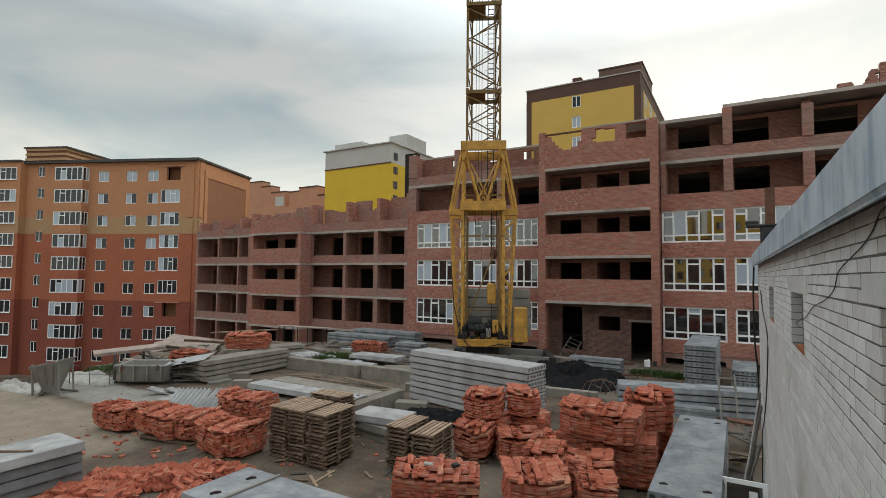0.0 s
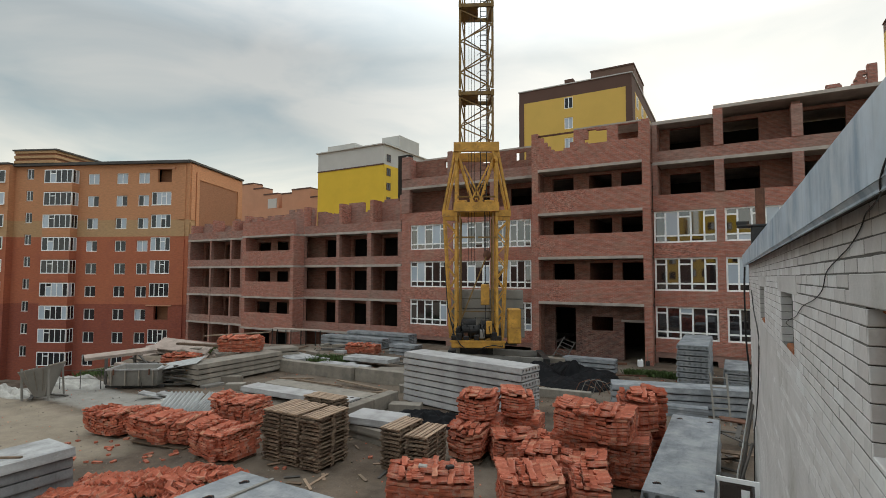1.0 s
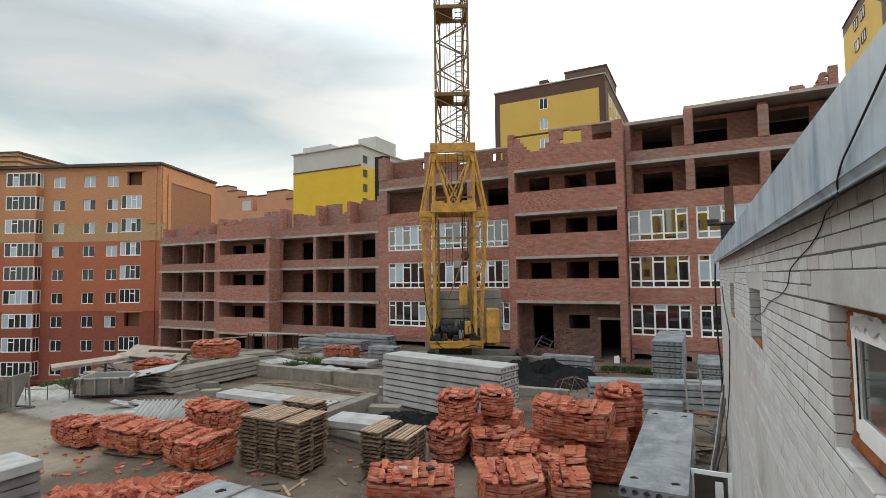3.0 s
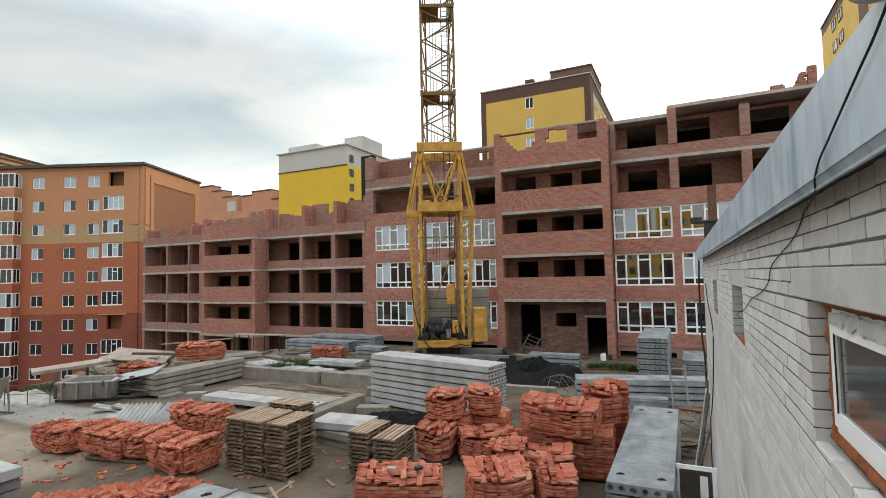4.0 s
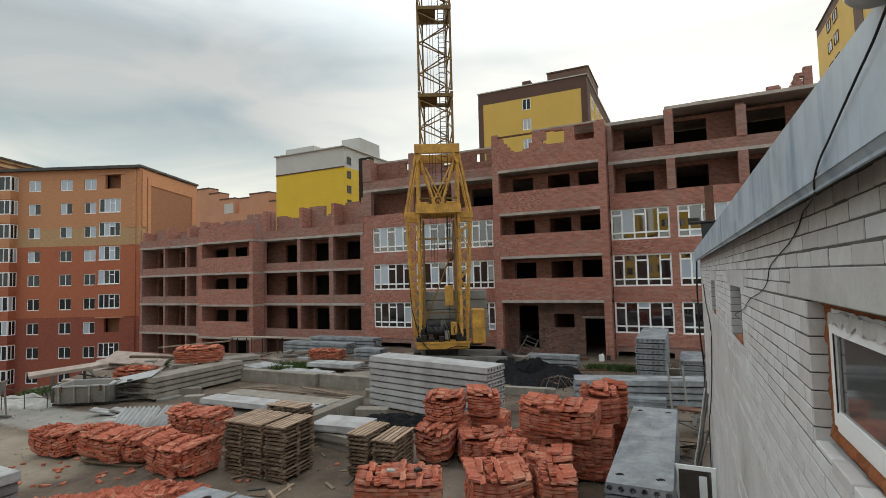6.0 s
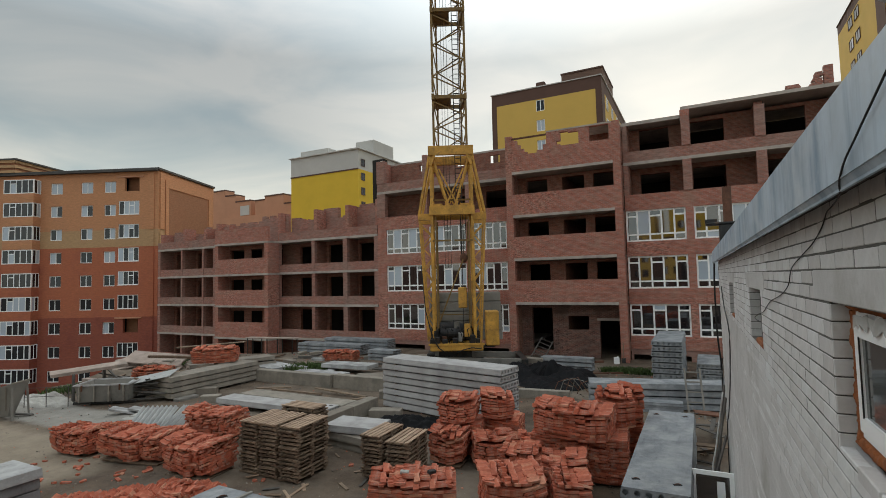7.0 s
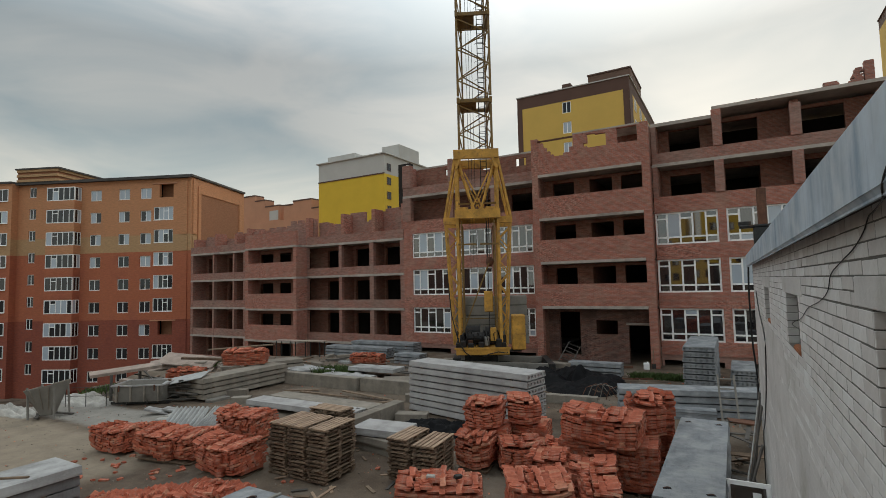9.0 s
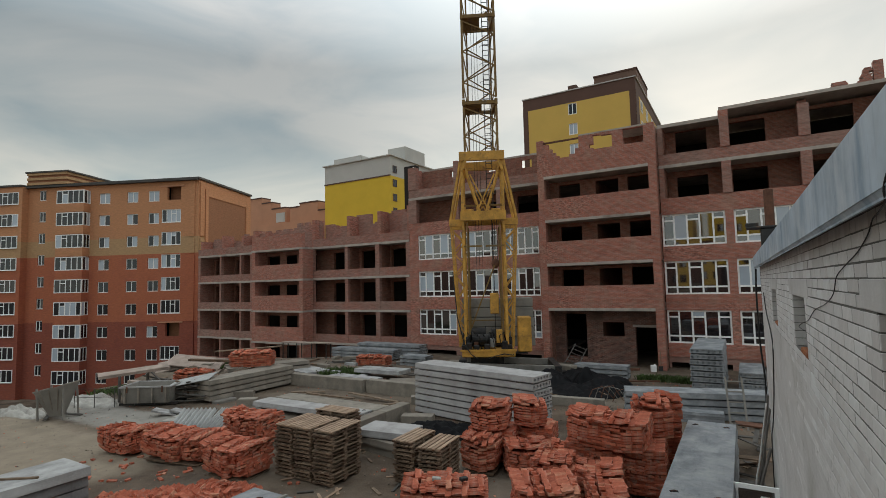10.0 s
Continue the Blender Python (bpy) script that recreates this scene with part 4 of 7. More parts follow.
WALL_M = pose(WX, 2, 0, 0, 0, 0.54) @ pose(-WX, -2, 0)     # the wall stands half a degree askew to the block
NICHES = ((5.02, 6.03, 4.375, 4.865), (8.45, 9.47, 4.365, 4.865))
WIN = (0.75, 2.555, 4.30, 4.89)
wall_w = thing("wall_east", "white silicate brick wall with dark uneven joints", "wall", WALL_M, kind="structure")
core = bmesh.new()
hs = [WIN, *NICHES]
ys = sorted({-3.0, WALL_END, *[v for h in hs for v in h[:2]]})
zs = sorted({-0.6, 5.305, *[v for h in hs for v in h[2:]]})
for a, b in zip(ys, ys[1:]):
    for c, d in zip(zs, zs[1:]):
        if not any(h[0] <= (a + b) / 2 <= h[1] and h[2] <= (c + d) / 2 <= h[3] for h in hs):
            box(core, WX + 0.0018, a, c, WX + 0.40, b, d)
part("core", core, M_MORTAR, wall_w, "grey mortar bed")
roof_e = thing("roof_east", "flat roof with galvanised sheet-metal eaves", "roof", WALL_M, kind="structure")
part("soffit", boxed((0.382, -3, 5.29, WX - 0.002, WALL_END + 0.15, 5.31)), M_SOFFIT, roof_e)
part("roof_deck", boxed((WX + 0.42, -3, 5.25, 9, WALL_END, 5.5)), M_BITUMEN, roof_e)

# ---- tower crane ----
CR = pose(-12.62, 26.0, -0.25, 0, 0, 26.0)
crane = thing("tower_crane", "yellow lattice tower crane with a portal base on rails", "crane", CR)


def member(name, p, q, w, material=M_YELLOW_PAINT, d=0.0, label=""):
    bm = bmesh.new()
    bar(bm, p, q, w, d)
    return part(name, bm, material, crane, label)


def lattice(x0, x1, y0, y1, z0, z1, n, leg, brace, material, back=0.76):
    """A mast section; its back is narrower than its front."""
    for x in (x0, x1):
        member("leg", (x, y0, z0), (x, y0, z1), leg, material)
        member("leg", (x * back, y1, z0), (x * back, y1, z1), leg * 0.8, material)
    step = (z1 - z0) / n
    for i in range(n):
        a, b = z0 + i * step, z0 + (i + 1) * step
        for y, f in ((y0, 1.0), (y1, back)):
            u, v = (x0 * f, x1 * f) if (i + (y == y1)) % 2 else (x1 * f, x0 * f)
            member("brace", (u, y, a), (v, y, b), brace, material)
        for x in (x0, x1):
            p, q = ((x, y0), (x * back, y1)) if i % 2 else ((x * back, y1), (x, y0))
            member("brace", (*p, a), (*q, b), brace, material)


# mast: two sections with a landing between, the upper one running out of sight
lattice(-0.93, 0.93, -0.6, 1.1, 12.9, 15.45, 3, 0.13, 0.06, M_MAST_BACKLIT)
lattice(-0.93, 0.93, -0.6, 1.1, 16.0, 20.6, 5, 0.13, 0.06, M_MAST_BACKLIT)
lattice(-0.93, 0.93, -0.6, 1.1, 21.1, 29.0, 8, 0.13, 0.06, M_MAST_BACKLIT)
for z in (15.45, 20.6):
    for x in (-0.93, 0.93):
        member("collar", (x, -0.75, z + 0.25), (x * 0.76, 1.25, z + 0.25), 0.16, M_MAST_BACKLIT, 0.34)
    for y in (-0.6, 1.1):
        member("collar", (-0.93, y, z + 0.25), (0.93, y, z + 0.25), 0.12, M_MAST_BACKLIT, 0.2)
    part("landing", boxed((-0.85, -0.5, z + 0.14, 0.1, 0.9, z + 0.18)), M_MAST_BACKLIT, crane)
for x in (0.25, 0.60):
    member("ladder_rail", (x, 0.55, 9.2), (x, 0.55, 29.0), 0.05, M_IRON)
rung = bmesh.new()
bar(rung, (0.25, 0.55, 0), (0.60, 0.55, 0), 0.03)
rung = mesh_of("rung", rung, M_IRON)
for i in range(64):
    part("rung", rung, None, crane, m=pose(0, 0, 9.4 + i * 0.3))
for i in range(11):
    bm = bmesh.new()
    z = 12.9 + i * 1.1
    rod(bm, [(0.42 + 0.36 * math.cos(a), 0.55 - 0.36 * math.sin(a), z) for a in [math.pi * k / 8 for k in range(9)]], 0.014, 4)
    part("ladder_hoop", bm, M_IRON, crane)
for x in (-0.45, -0.28, -0.1):
    bm = bmesh.new()
    rod(bm, [(x, 0.2, 5.9), (x * 0.9, 0.2, 29.0)], 0.012, 4)
    part("rope", bm, M_IRON, crane)
# head frame of the portal
for z, h in ((12.42, 0.5), (9.08, 0.5)):
    for y in (-1.25, 1.25):
        member("cross_beam", (-1.25, y, z), (1.25, y, z), 0.24, M_YELLOW_PAINT, h)
    for x in (-1.12, 1.12):
        member("cross_beam", (x, -1.2, z), (x, 1.2, z), 0.28, M_YELLOW_PAINT, h - 0.06)
for x in (-1.12, 1.12):
    for y in (-1.2, 1.2):
        member("portal_leg", (x, y, 1.5), (x, y, 12.4), 0.15, M_YELLOW_PAINT)
        member("portal_leg", (x * 0.8, y, 1.5), (x * 0.8, y, 8.7), 0.07, M_MAST_BACKLIT)
        member("strut", (math.copysign(1.82, x), y * 0.8, 8.9), (x * 1.02, y, 12.4), 0.13)
        member("strut", (x * 0.95, y, 12.3), (0.1 * x, y, 9.1), 0.10)
        member("strut", (x * 0.4, y, 9.1), (-0.6 * x, y, 11.4), 0.08)
        member("gusset", (x, y * 1.08, 11.6), (x * 0.75, y * 1.08, 12.35), 0.14)
for y in (-1.0, 1.0):
    for s in (-1, 1):
        member("outrigger", (s * 1.2, y, 8.75), (s * 1.9, y, 8.75), 0.2, M_YELLOW_PAINT, 0.36)
        member("outer_leg", (s * 1.82, y, 8.6), (s * 1.45, y, 1.9), 0.10)
        z = 8.4
        for k in range(5):
            member("brace", (s * (1.80 - 0.07 * k), y, z), (s * 1.15, y, z - 0.65), 0.065)
            member("brace", (s * 1.15, y, z - 0.65), (s * (1.73 - 0.07 * k), y, z - 1.3), 0.065)
            z -= 1.3
for z in (9.35, 9.7):
    member("platform_rail", (-1.1, -0.9, z), (1.1, -0.9, z), 0.09, M_MAST_BACKLIT)
part("working_platform", boxed((-1.15, -1.0, 9.12, 1.15, 1.0, 9.2)), M_MAST_BACKLIT, crane)
for x in (-0.8, 0.7):
    part("sheave_block", bevelled(boxed((x - 0.28, -1.05, 9.2, x + 0.28, -0.75, 9.5)), 0.05), M_YELLOW_PAINT, crane)
for z in (7.4,):
    member("tie", (-1.1, -1.25, z), (-0.1, -1.25, z), 0.09, M_MAST_BACKLIT)
    member("tie", (0.1, -1.25, z), (1.1, -1.25, z), 0.09, M_MAST_BACKLIT)
# slewing platform, ballast, machinery
part("platform", bevelled(boxed((-1.34, -1.75, 1.44, 1.5, 2.6, 1.80)), 0.04), M_YELLOW_PAINT, crane)
part("platform_girder", boxed((-1.42, -1.8, 1.74, 1.56, -1.752, 1.85)), M_YELLOW_PAINT, crane)
for k in range(5):
    part("ballast_block", bevelled(boxed((-1.55 + 0.03 * k, 1.4, 1.64 + k * 0.57, 2.85 - 0.02 * k, 2.35, 2.18 + k * 0.57)), 0.03), M_CONCRETE, crane, "grey concrete ballast block")
for s in (-1, 1):
    for y in (-1.5, 2.3):
        part("bogie", bevelled(boxed((s * 1.35 - 0.35, y - 0.7, 0.12, s * 1.35 + 0.35, y + 0.7, 0.85)), 0.06), M_IRON, crane)
        for k in (-0.4, 0.4):
            bm = bmesh.new()
            bmesh.ops.create_cone(bm, cap_ends=True, segments=16, radius1=0.22, radius2=0.22, depth=0.16, matrix=pose(s * 1.35, y + k, 0.22, 90, 0, 90))
            part("wheel", bm, M_RUST, crane)
for y, w in ((-1.5, 0.34), (1.1, 0.3)):
    member("chassis_beam", (-1.2, y, 0.95), (3.9, y + 0.2, 0.72), w, M_CONCRETE, 0.32, "dusty grey chassis beam")
member("chassis_beam", (3.7, -1.7, 0.72), (3.7, 1.6, 0.72), 0.34, M_IRON, 0.4)
for y in (-1.4, 1.2):
    part("bogie", bevelled(boxed((3.3, y - 0.35, 0.1, 4.2, y + 0.35, 0.62)), 0.06), M_IRON, crane)
part("slew_ring", boxed((-0.9, -0.9, 0.8, 0.9, 0.9, 1.34)), M_IRON, crane)
bm = bmesh.new()
bmesh.ops.create_cone(bm, cap_ends=True, segments=16, radius1=0.28, radius2=0.28, depth=0.9, matrix=pose(-0.3, -1.0, 2.3, 0, 90, 0))
bmesh.ops.create_cone(bm, cap_ends=True, segments=16, radius1=0.4, radius2=0.4, depth=0.06, matrix=pose(-0.75, -1.0, 2.3, 0, 90, 0))
bmesh.ops.create_cone(bm, cap_ends=True, segments=16, radius1=0.4, radius2=0.4, depth=0.06, matrix=pose(0.15, -1.0, 2.3, 0, 90, 0))
part("winch_drum", bm, M_GREASE, crane)
part("machine_bed", bevelled(boxed((-0.95, -0.4, 1.85, 1.05, 1.1, 2.15)), 0.03), M_GREASE, crane, "oily black winch bed")
for x, y, z, r, l in ((-0.45, 0.2, 2.5, 0.34, 0.8), (0.55, 0.3, 2.45, 0.28, 0.5), (0.05, -0.55, 2.3, 0.2, 0.55)):
    bm = bmesh.new()
    bmesh.ops.create_cone(bm, cap_ends=True, segments=18, radius1=r, radius2=r, depth=l, matrix=pose(x, y, z, 0, 90, 0))
    for e in (-0.5, 0.5):
        bmesh.ops.create_cone(bm, cap_ends=True, segments=18, radius1=r * 1.3, radius2=r * 1.3, depth=0.05, matrix=pose(x + e * l, y, z, 0, 90, 0))
    part("rope_drum", bm, M_GREASE, crane, "greasy rope drum")
part("gearbox", bevelled(boxed((-1.15, -1.3, 1.86, -0.85, -0.7, 2.5)), 0.05), M_GREASE, crane)
part("motor", bevelled(boxed((0.15, -1.2, 1.86, 0.45, -0.8, 2.35)), 0.05), M_GREY_SHEET, crane, "grey electric motor")
for x, y, z, h in ((-0.95, -1.5, 1.84, 0.35), (-0.55, -1.55, 1.84, 0.22), (0.0, -1.5, 1.84, 0.28), (0.95, -1.5, 1.84, 0.42), (1.2, -1.0, 1.84, 0.6), (-1.2, 0.2, 1.84, 0.75)):
    part("machine_casing", bevelled(boxed((x - 0.14, y - 0.12, z - 0.05, x + 0.16, y + 0.14, z + h)), 0.04), M_GREASE, crane)
for k in range(6):
    bm = bmesh.new()
    x = -1.0 + 0.36 * k
    rod(bm, [(x, -1.4, 1.8), (x - 0.12, -1.5, 2.3 + 0.12 * (k % 3)), (x + 0.1, -1.35, 2.6 + 0.1 * (k % 2)), (x + 0.25, -0.9, 2.2)], 0.03, 5)
    part("hose", bm, M_CABLE, crane, "black hydraulic hose")
for s in (-1, 1):
    for k in range(3):
        # pulleys and stops where the legs meet the platform
        part("foot_plate", bevelled(boxed((s * 1.15 - 0.2, -1.5 + 0.9 * k, 1.8, s * 1.15 + 0.2, -1.1 + 0.9 * k, 2.05)), 0.03), M_GREASE, crane)
member("tie", (-1.1, 0.9, 3.2), (1.1, 0.9, 3.2), 0.06, M_MAST_BACKLIT)
part("brake_box", bevelled(boxed((-0.75, -1.3, 1.86, -0.45, -1.0, 2.2)), 0.03), M_RUST, crane)
for k, pts in enumerate(([(-1.75, -1.3, 6.0), (-1.55, -1.6, 3.6), (-1.2, -1.83, 2.2), (-0.85, -1.86, 1.62), (-0.5, -1.86, 1.36)], [(0.1, -1.84, 1.36), (0.45, -1.86, 1.52), (0.9, -1.86, 1.62), (1.35, -1.84, 1.55), (1.6, -1.3, 1.7)])):
    bm = bmesh.new()
    rod(bm, pts, 0.03, 6)
    part("power_cable", bm, M_CABLE, crane, "drooping black power cable")
part("switch_box", bevelled(boxed((0.52, -1.45, 2.15, 0.84, -1.22, 2.85)), 0.02), M_YELLOW_PAINT, crane)
part("control_cabinet", bevelled(boxed((1.70, -1.2, 1.62, 2.42, -0.3, 3.5)), 0.05), M_YELLOW_PAINT, crane, "yellow sheet-metal control cabinet")
part("cabinet_bracket", boxed((1.45, -1.0, 1.5, 2.2, -0.5, 1.62)), M_IRON, crane)
part("hanging_box", bevelled(boxed((0.24, -1.0, 3.68, 0.72, -0.6, 4.82)), 0.04), M_YELLOW_PAINT, crane)
bm = bmesh.new()
rod(bm, [(0.5, -0.8, 1.9), (0.5, -0.8, 8.7)], 0.025, 5)
part("rope", bm, M_IRON, crane)
bm = bmesh.new()
bmesh.ops.create_uvsphere(bm, u_segments=12, v_segments=8, radius=0.25, matrix=pose(0.60, -0.8, 6.45) @ Matrix.Diagonal((0.9, 0.6, 1.1, 1)))
part("hook_block", bm, M_RUST, crane, "rusty red hook block", smooth=True)
for x in (0.46, 0.60, 0.74):
    bm = bmesh.new()
    rod(bm, [(x, -0.8, 6.6), (x, -0.8, 9.1)], 0.02, 5)
    part("rope", bm, M_IRON, crane)
member("boom_stay", (-0.95, -1.0, 2.6), (0.55, -0.9, 6.35), 0.075, M_MAST_BACKLIT)
for y in (-1.5, 2.3):
    rail = part("crane_rail", boxed((-9.0, y - 0.04, -0.02, 9.0, y + 0.04, 0.12)), M_RUST)
    rail.matrix_basis = CR @ pose(0, 0, 0)
    tagged(rail, "rusty steel crane rail lying on the earth", "rail", "crane rails")

# ---- precast slabs ----
SLAB_MESHES = {}


def slab_mesh(length, width, material, holes=6):
    """A hollow-core floor slab along y, its middle underneath at the origin, with round cores open at both ends."""
    key = (length, width, material.name)
    if key not in SLAB_MESHES:
        bm = bmesh.new()
        w, t = width / 2, 0.195
        outline = [(-w, 0.0), (w, 0.0), (w, 0.05), (w - 0.018, 0.12), (w - 0.03, t), (-w + 0.03, t), (-w + 0.018, 0.12), (-w, 0.05)]
        loops = [outline]
        for i in range(holes):
            cx = -w + width * (i + 0.5) / holes
            loops.append([(cx + 0.055 * math.cos(a), 0.098 + 0.06 * math.sin(a)) for a in [math.tau * k / 8 for k in range(8)]])
        edges = []
        for loop in loops:
            vs = [bm.verts.new((x, -length / 2, z)) for x, z in loop]
            edges += [bm.edges.new((vs[i], vs[(i + 1) % len(vs)])) for i in range(len(vs))]
        faces = [f for f in bmesh.ops.triangle_fill(bm, edges=edges, use_beauty=True)["geom"] if isinstance(f, bmesh.types.BMFace)]
        out = bmesh.ops.extrude_face_region(bm, geom=faces, use_keep_orig=True)["geom"]
        bmesh.ops.translate(bm, verts=[v for v in out if isinstance(v, bmesh.types.BMVert)], vec=(0, length, 0))
        bmesh.ops.recalc_face_normals(bm, faces=list(bm.faces))
        for loop in loops[1:]:
            for y in (-length / 2 + 0.10, length / 2 - 0.10):
                bm.faces.new([bm.verts.new((x, y, z)) for x, z in loop])
        SLAB_MESHES[key] = mesh_of("floor_slab", bm, material)
    return SLAB_MESHES[key]


def slab_stack(label, cx, cy, z0, n, length, width, along_x=False, material=None, pitch=0.245, group="", jitter=0.02, yaw=0.0, spacers=True):
    me = slab_mesh(length, width, material or M_SLAB, 0 if material in (M_OLD_SLAB, M_PALE_SLAB, M_DIRTY_SHADED_SLAB) else 6)
    for i in range(n):
        r = random.uniform
        ob = new("floor_slab", me)
        ob.matrix_basis = pose(cx + r(-jitter, jitter), cy + r(-jitter, jitter), z0 + i * pitch, 0, 0, (90 if along_x else 0) + yaw + r(-0.25, 0.25))
        tagged(ob, label, "concrete slab", group)
        if spacers and i:
            for s in (-0.38, 0.38):
                m = pose(cx, cy, z0 + i * pitch, 0, 0, (90 if along_x else 0) + yaw)
                batten = part("batten", boxed((-width / 2 + 0.03, s * length - 0.04, -0.047, width / 2 - 0.03, s * length + 0.04, -0.001)), M_WOOD)
                batten.matrix_basis = m
                tagged(batten, "wooden batten between stacked concrete slabs", "batten", "battens between slabs")


slab_stack("grey hollow-core concrete slab in a tall stack", -8.72, 17.12, 0.05, 8, 5.6, 1.15, True, material=M_LIGHT_SLAB, group="tall slab stack", pitch=0.243, yaw=-12)
slab_stack("grey hollow-core concrete slab stacked beside the white wall", -0.92, 12.75, 0.02, 5, 5.8, 1.2, group="slab stack by the white wall", pitch=0.242)
slab_stack("dirty grey concrete slab with side shade in its colour, stacked at the yard's edge", -13.65, 3.1, 0.02, 4, 5.8, 1.3, material=M_DIRTY_SHADED_SLAB, group="slab stack at the edge", pitch=0.225)
slab_stack("pale blotched concrete slab topping a stack", -13.65, 3.1, 0.92, 1, 5.8, 1.3, material=M_PALE_SLAB, group="slab stack at the edge")
slab_stack("pale hollow-core concrete slab topping a near stack", -3.85, 4.95, 0.02, 8, 5.9, 1.18, True, group="near slab stack", pitch=0.243)
slab_stack("short hollow-core concrete slab in an upright stack", -1.62, 28.6, -0.15, 8, 4.9, 1.38, group="stack near the block", pitch=0.258)
slab_stack("hollow-core concrete slab in a long low stack", -1.3, 21.3, 0.0, 4, 5.9, 1.1, True, group="long low stack", pitch=0.243, yaw=14)
slab_stack("weathered concrete slab in a stack on blocks", -21.4, 16.85, 0.10, 4, 4.9, 1.2, material=M_OLD_SLAB, group="weathered stack", pitch=0.235)

# ---- brick piles ----
def brick_mesh(material):
    bm = boxed((-0.124, -0.059, -0.028, 0.124, 0.059, 0.028))
    bevelled(bm, 0.004)
    return mesh_of("brick", bm, material)


BRICK_ME = [brick_mesh(M_BRICK) for _ in range(2)]
BRICK_VERTS = [(x, y, z) for z in (-0.028, 0.028) for x, y in ((-0.124, -0.059), (0.124, -0.059), (0.124, 0.059), (-0.124, 0.059))]
BRICK_FACES = [(3, 2, 1, 0), (4, 5, 6, 7), (0, 1, 5, 4), (1, 2, 6, 5), (2, 3, 7, 6), (3, 0, 4, 7)]


def joined_bricks(name, poses, material, parent):
    """Many bricks in one mesh, for piles whose bricks are too small to pick out."""
    vs, fs = [], []
    for m in poses:
        k = len(vs)
        vs += [tuple(m @ Vector(v)) for v in BRICK_VERTS]
        fs += [tuple(i + k for i in f) for f in BRICK_FACES]
    me = bpy.data.meshes.new(name)
    me.from_pydata(vs, [], fs)
    me.materials.append(material)
    ob = part(name, me, None, parent)
    tagged(ob, kind="stuff")
    return ob


COURSE = 0.068


def pile_poses(w, d, layers, rng, sag=0.02, undercut=0.08, narrow=True):
    """A pack of bricks laid flat in tight courses on a narrow foot; the courses dip in the middle and rise to the ends."""
    out = []
    shift = [rng.gauss(0, 0.014) for _ in range(layers)]
    lift = [rng.gauss(0, 0.003) for _ in range(layers)]
    wave, phase = rng.uniform(0.006, 0.02), rng.uniform(0, 6)
    for k in range(layers):
        along = k % 5 != 2
        bx, by = (0.251, 0.122) if along else (0.122, 0.251)
        nx, ny = max(1, round(w / bx)), max(1, round(d / by))
        grow = 1 - (undercut * (1 - min(1.0, 1.7 * k / layers)) ** 1.4 if narrow else 0)
        for i in range(nx):
            for j in range(ny):
                edge = i in (0, nx - 1) or j in (0, ny - 1)
                if not edge and k < layers - 1:
                    continue
                if edge and k > 2 and rng.random() < 0.025:
                    continue
                u, v = (i + 0.5) / nx * 2 - 1, (j + 0.5) / ny * 2 - 1
                z = 0.034 + k * COURSE + lift[k] + sag * abs(u) ** 1.6 + wave * math.sin(3.4 * u + phase) * min(1.0, k / 5) + rng.gauss(0, 0.002)
                slope = -57.3 * math.atan(sag * 1.6 * abs(u) ** 0.6 * math.copysign(1, u) / (w / 2))
                yaw, tx, ty = rng.gauss(0, 2.2), rng.gauss(0, 1.2), rng.gauss(0, 1.2)
                if rng.random() < 0.05:
                    yaw += rng.gauss(0, 9)
                out.append(pose(u * grow * w / 2 + rng.gauss(0, 0.004) + shift[k], v * grow * d / 2 + rng.gauss(0, 0.021), z, tx, ty + slope, yaw + (0 if along else 90)))
    return out


def crown_poses(w, d, z, rise, rng, mess, dish=0.0):
    """The uneven top of a pack: columns of bricks that lap one another like shingles, each column at its own height and lean, a few bricks askew."""
    out = []
    nx = max(3, round(w / 0.185))
    for i in range(nx):
        u = ((i + 0.5) / nx * 2 - 1) * 0.93
        across = rng.random() < 0.45
        for tier in range(2):
            if tier and rng.random() < 0.25 + 0.4 * abs(u):
                continue
            lean, up, turn, step = rng.choice((-1, 1, 1)) * rng.uniform(6, 24), rng.uniform(0.0, 0.075), rng.gauss(0, 4) + (90 if across else 0), rng.uniform(0.10, 0.15) if across else rng.uniform(0.062, 0.09)
            reach = (0.90, rng.uniform(0.45, 0.75))[tier] * d
            y, end = -reach / 2 + rng.uniform(0, 0.05), reach / 2
            while y < end:
                v = y / (d / 2)
                h = rise * (1 - 0.6 * u * u - 0.45 * v * v) * (0.42 + 0.58 * tier) + dish * abs(u) ** 1.6 + up
                yaw = turn + rng.gauss(0, 2.5) + (rng.gauss(0, 24) if rng.random() < 0.08 + 0.35 * mess else 0)
                if rng.random() > 0.12:
                    out.append(pose(u * w / 2 + rng.gauss(0, 0.014), y, z + 0.022 + h + rng.gauss(0, 0.006), (0 if across else lean) + rng.gauss(0, 5), (lean if across else 0) * 0.7 + rng.gauss(0, 5) - 57.3 * 1.5 * dish * u / (w / 2), yaw))
                y += step
    return out


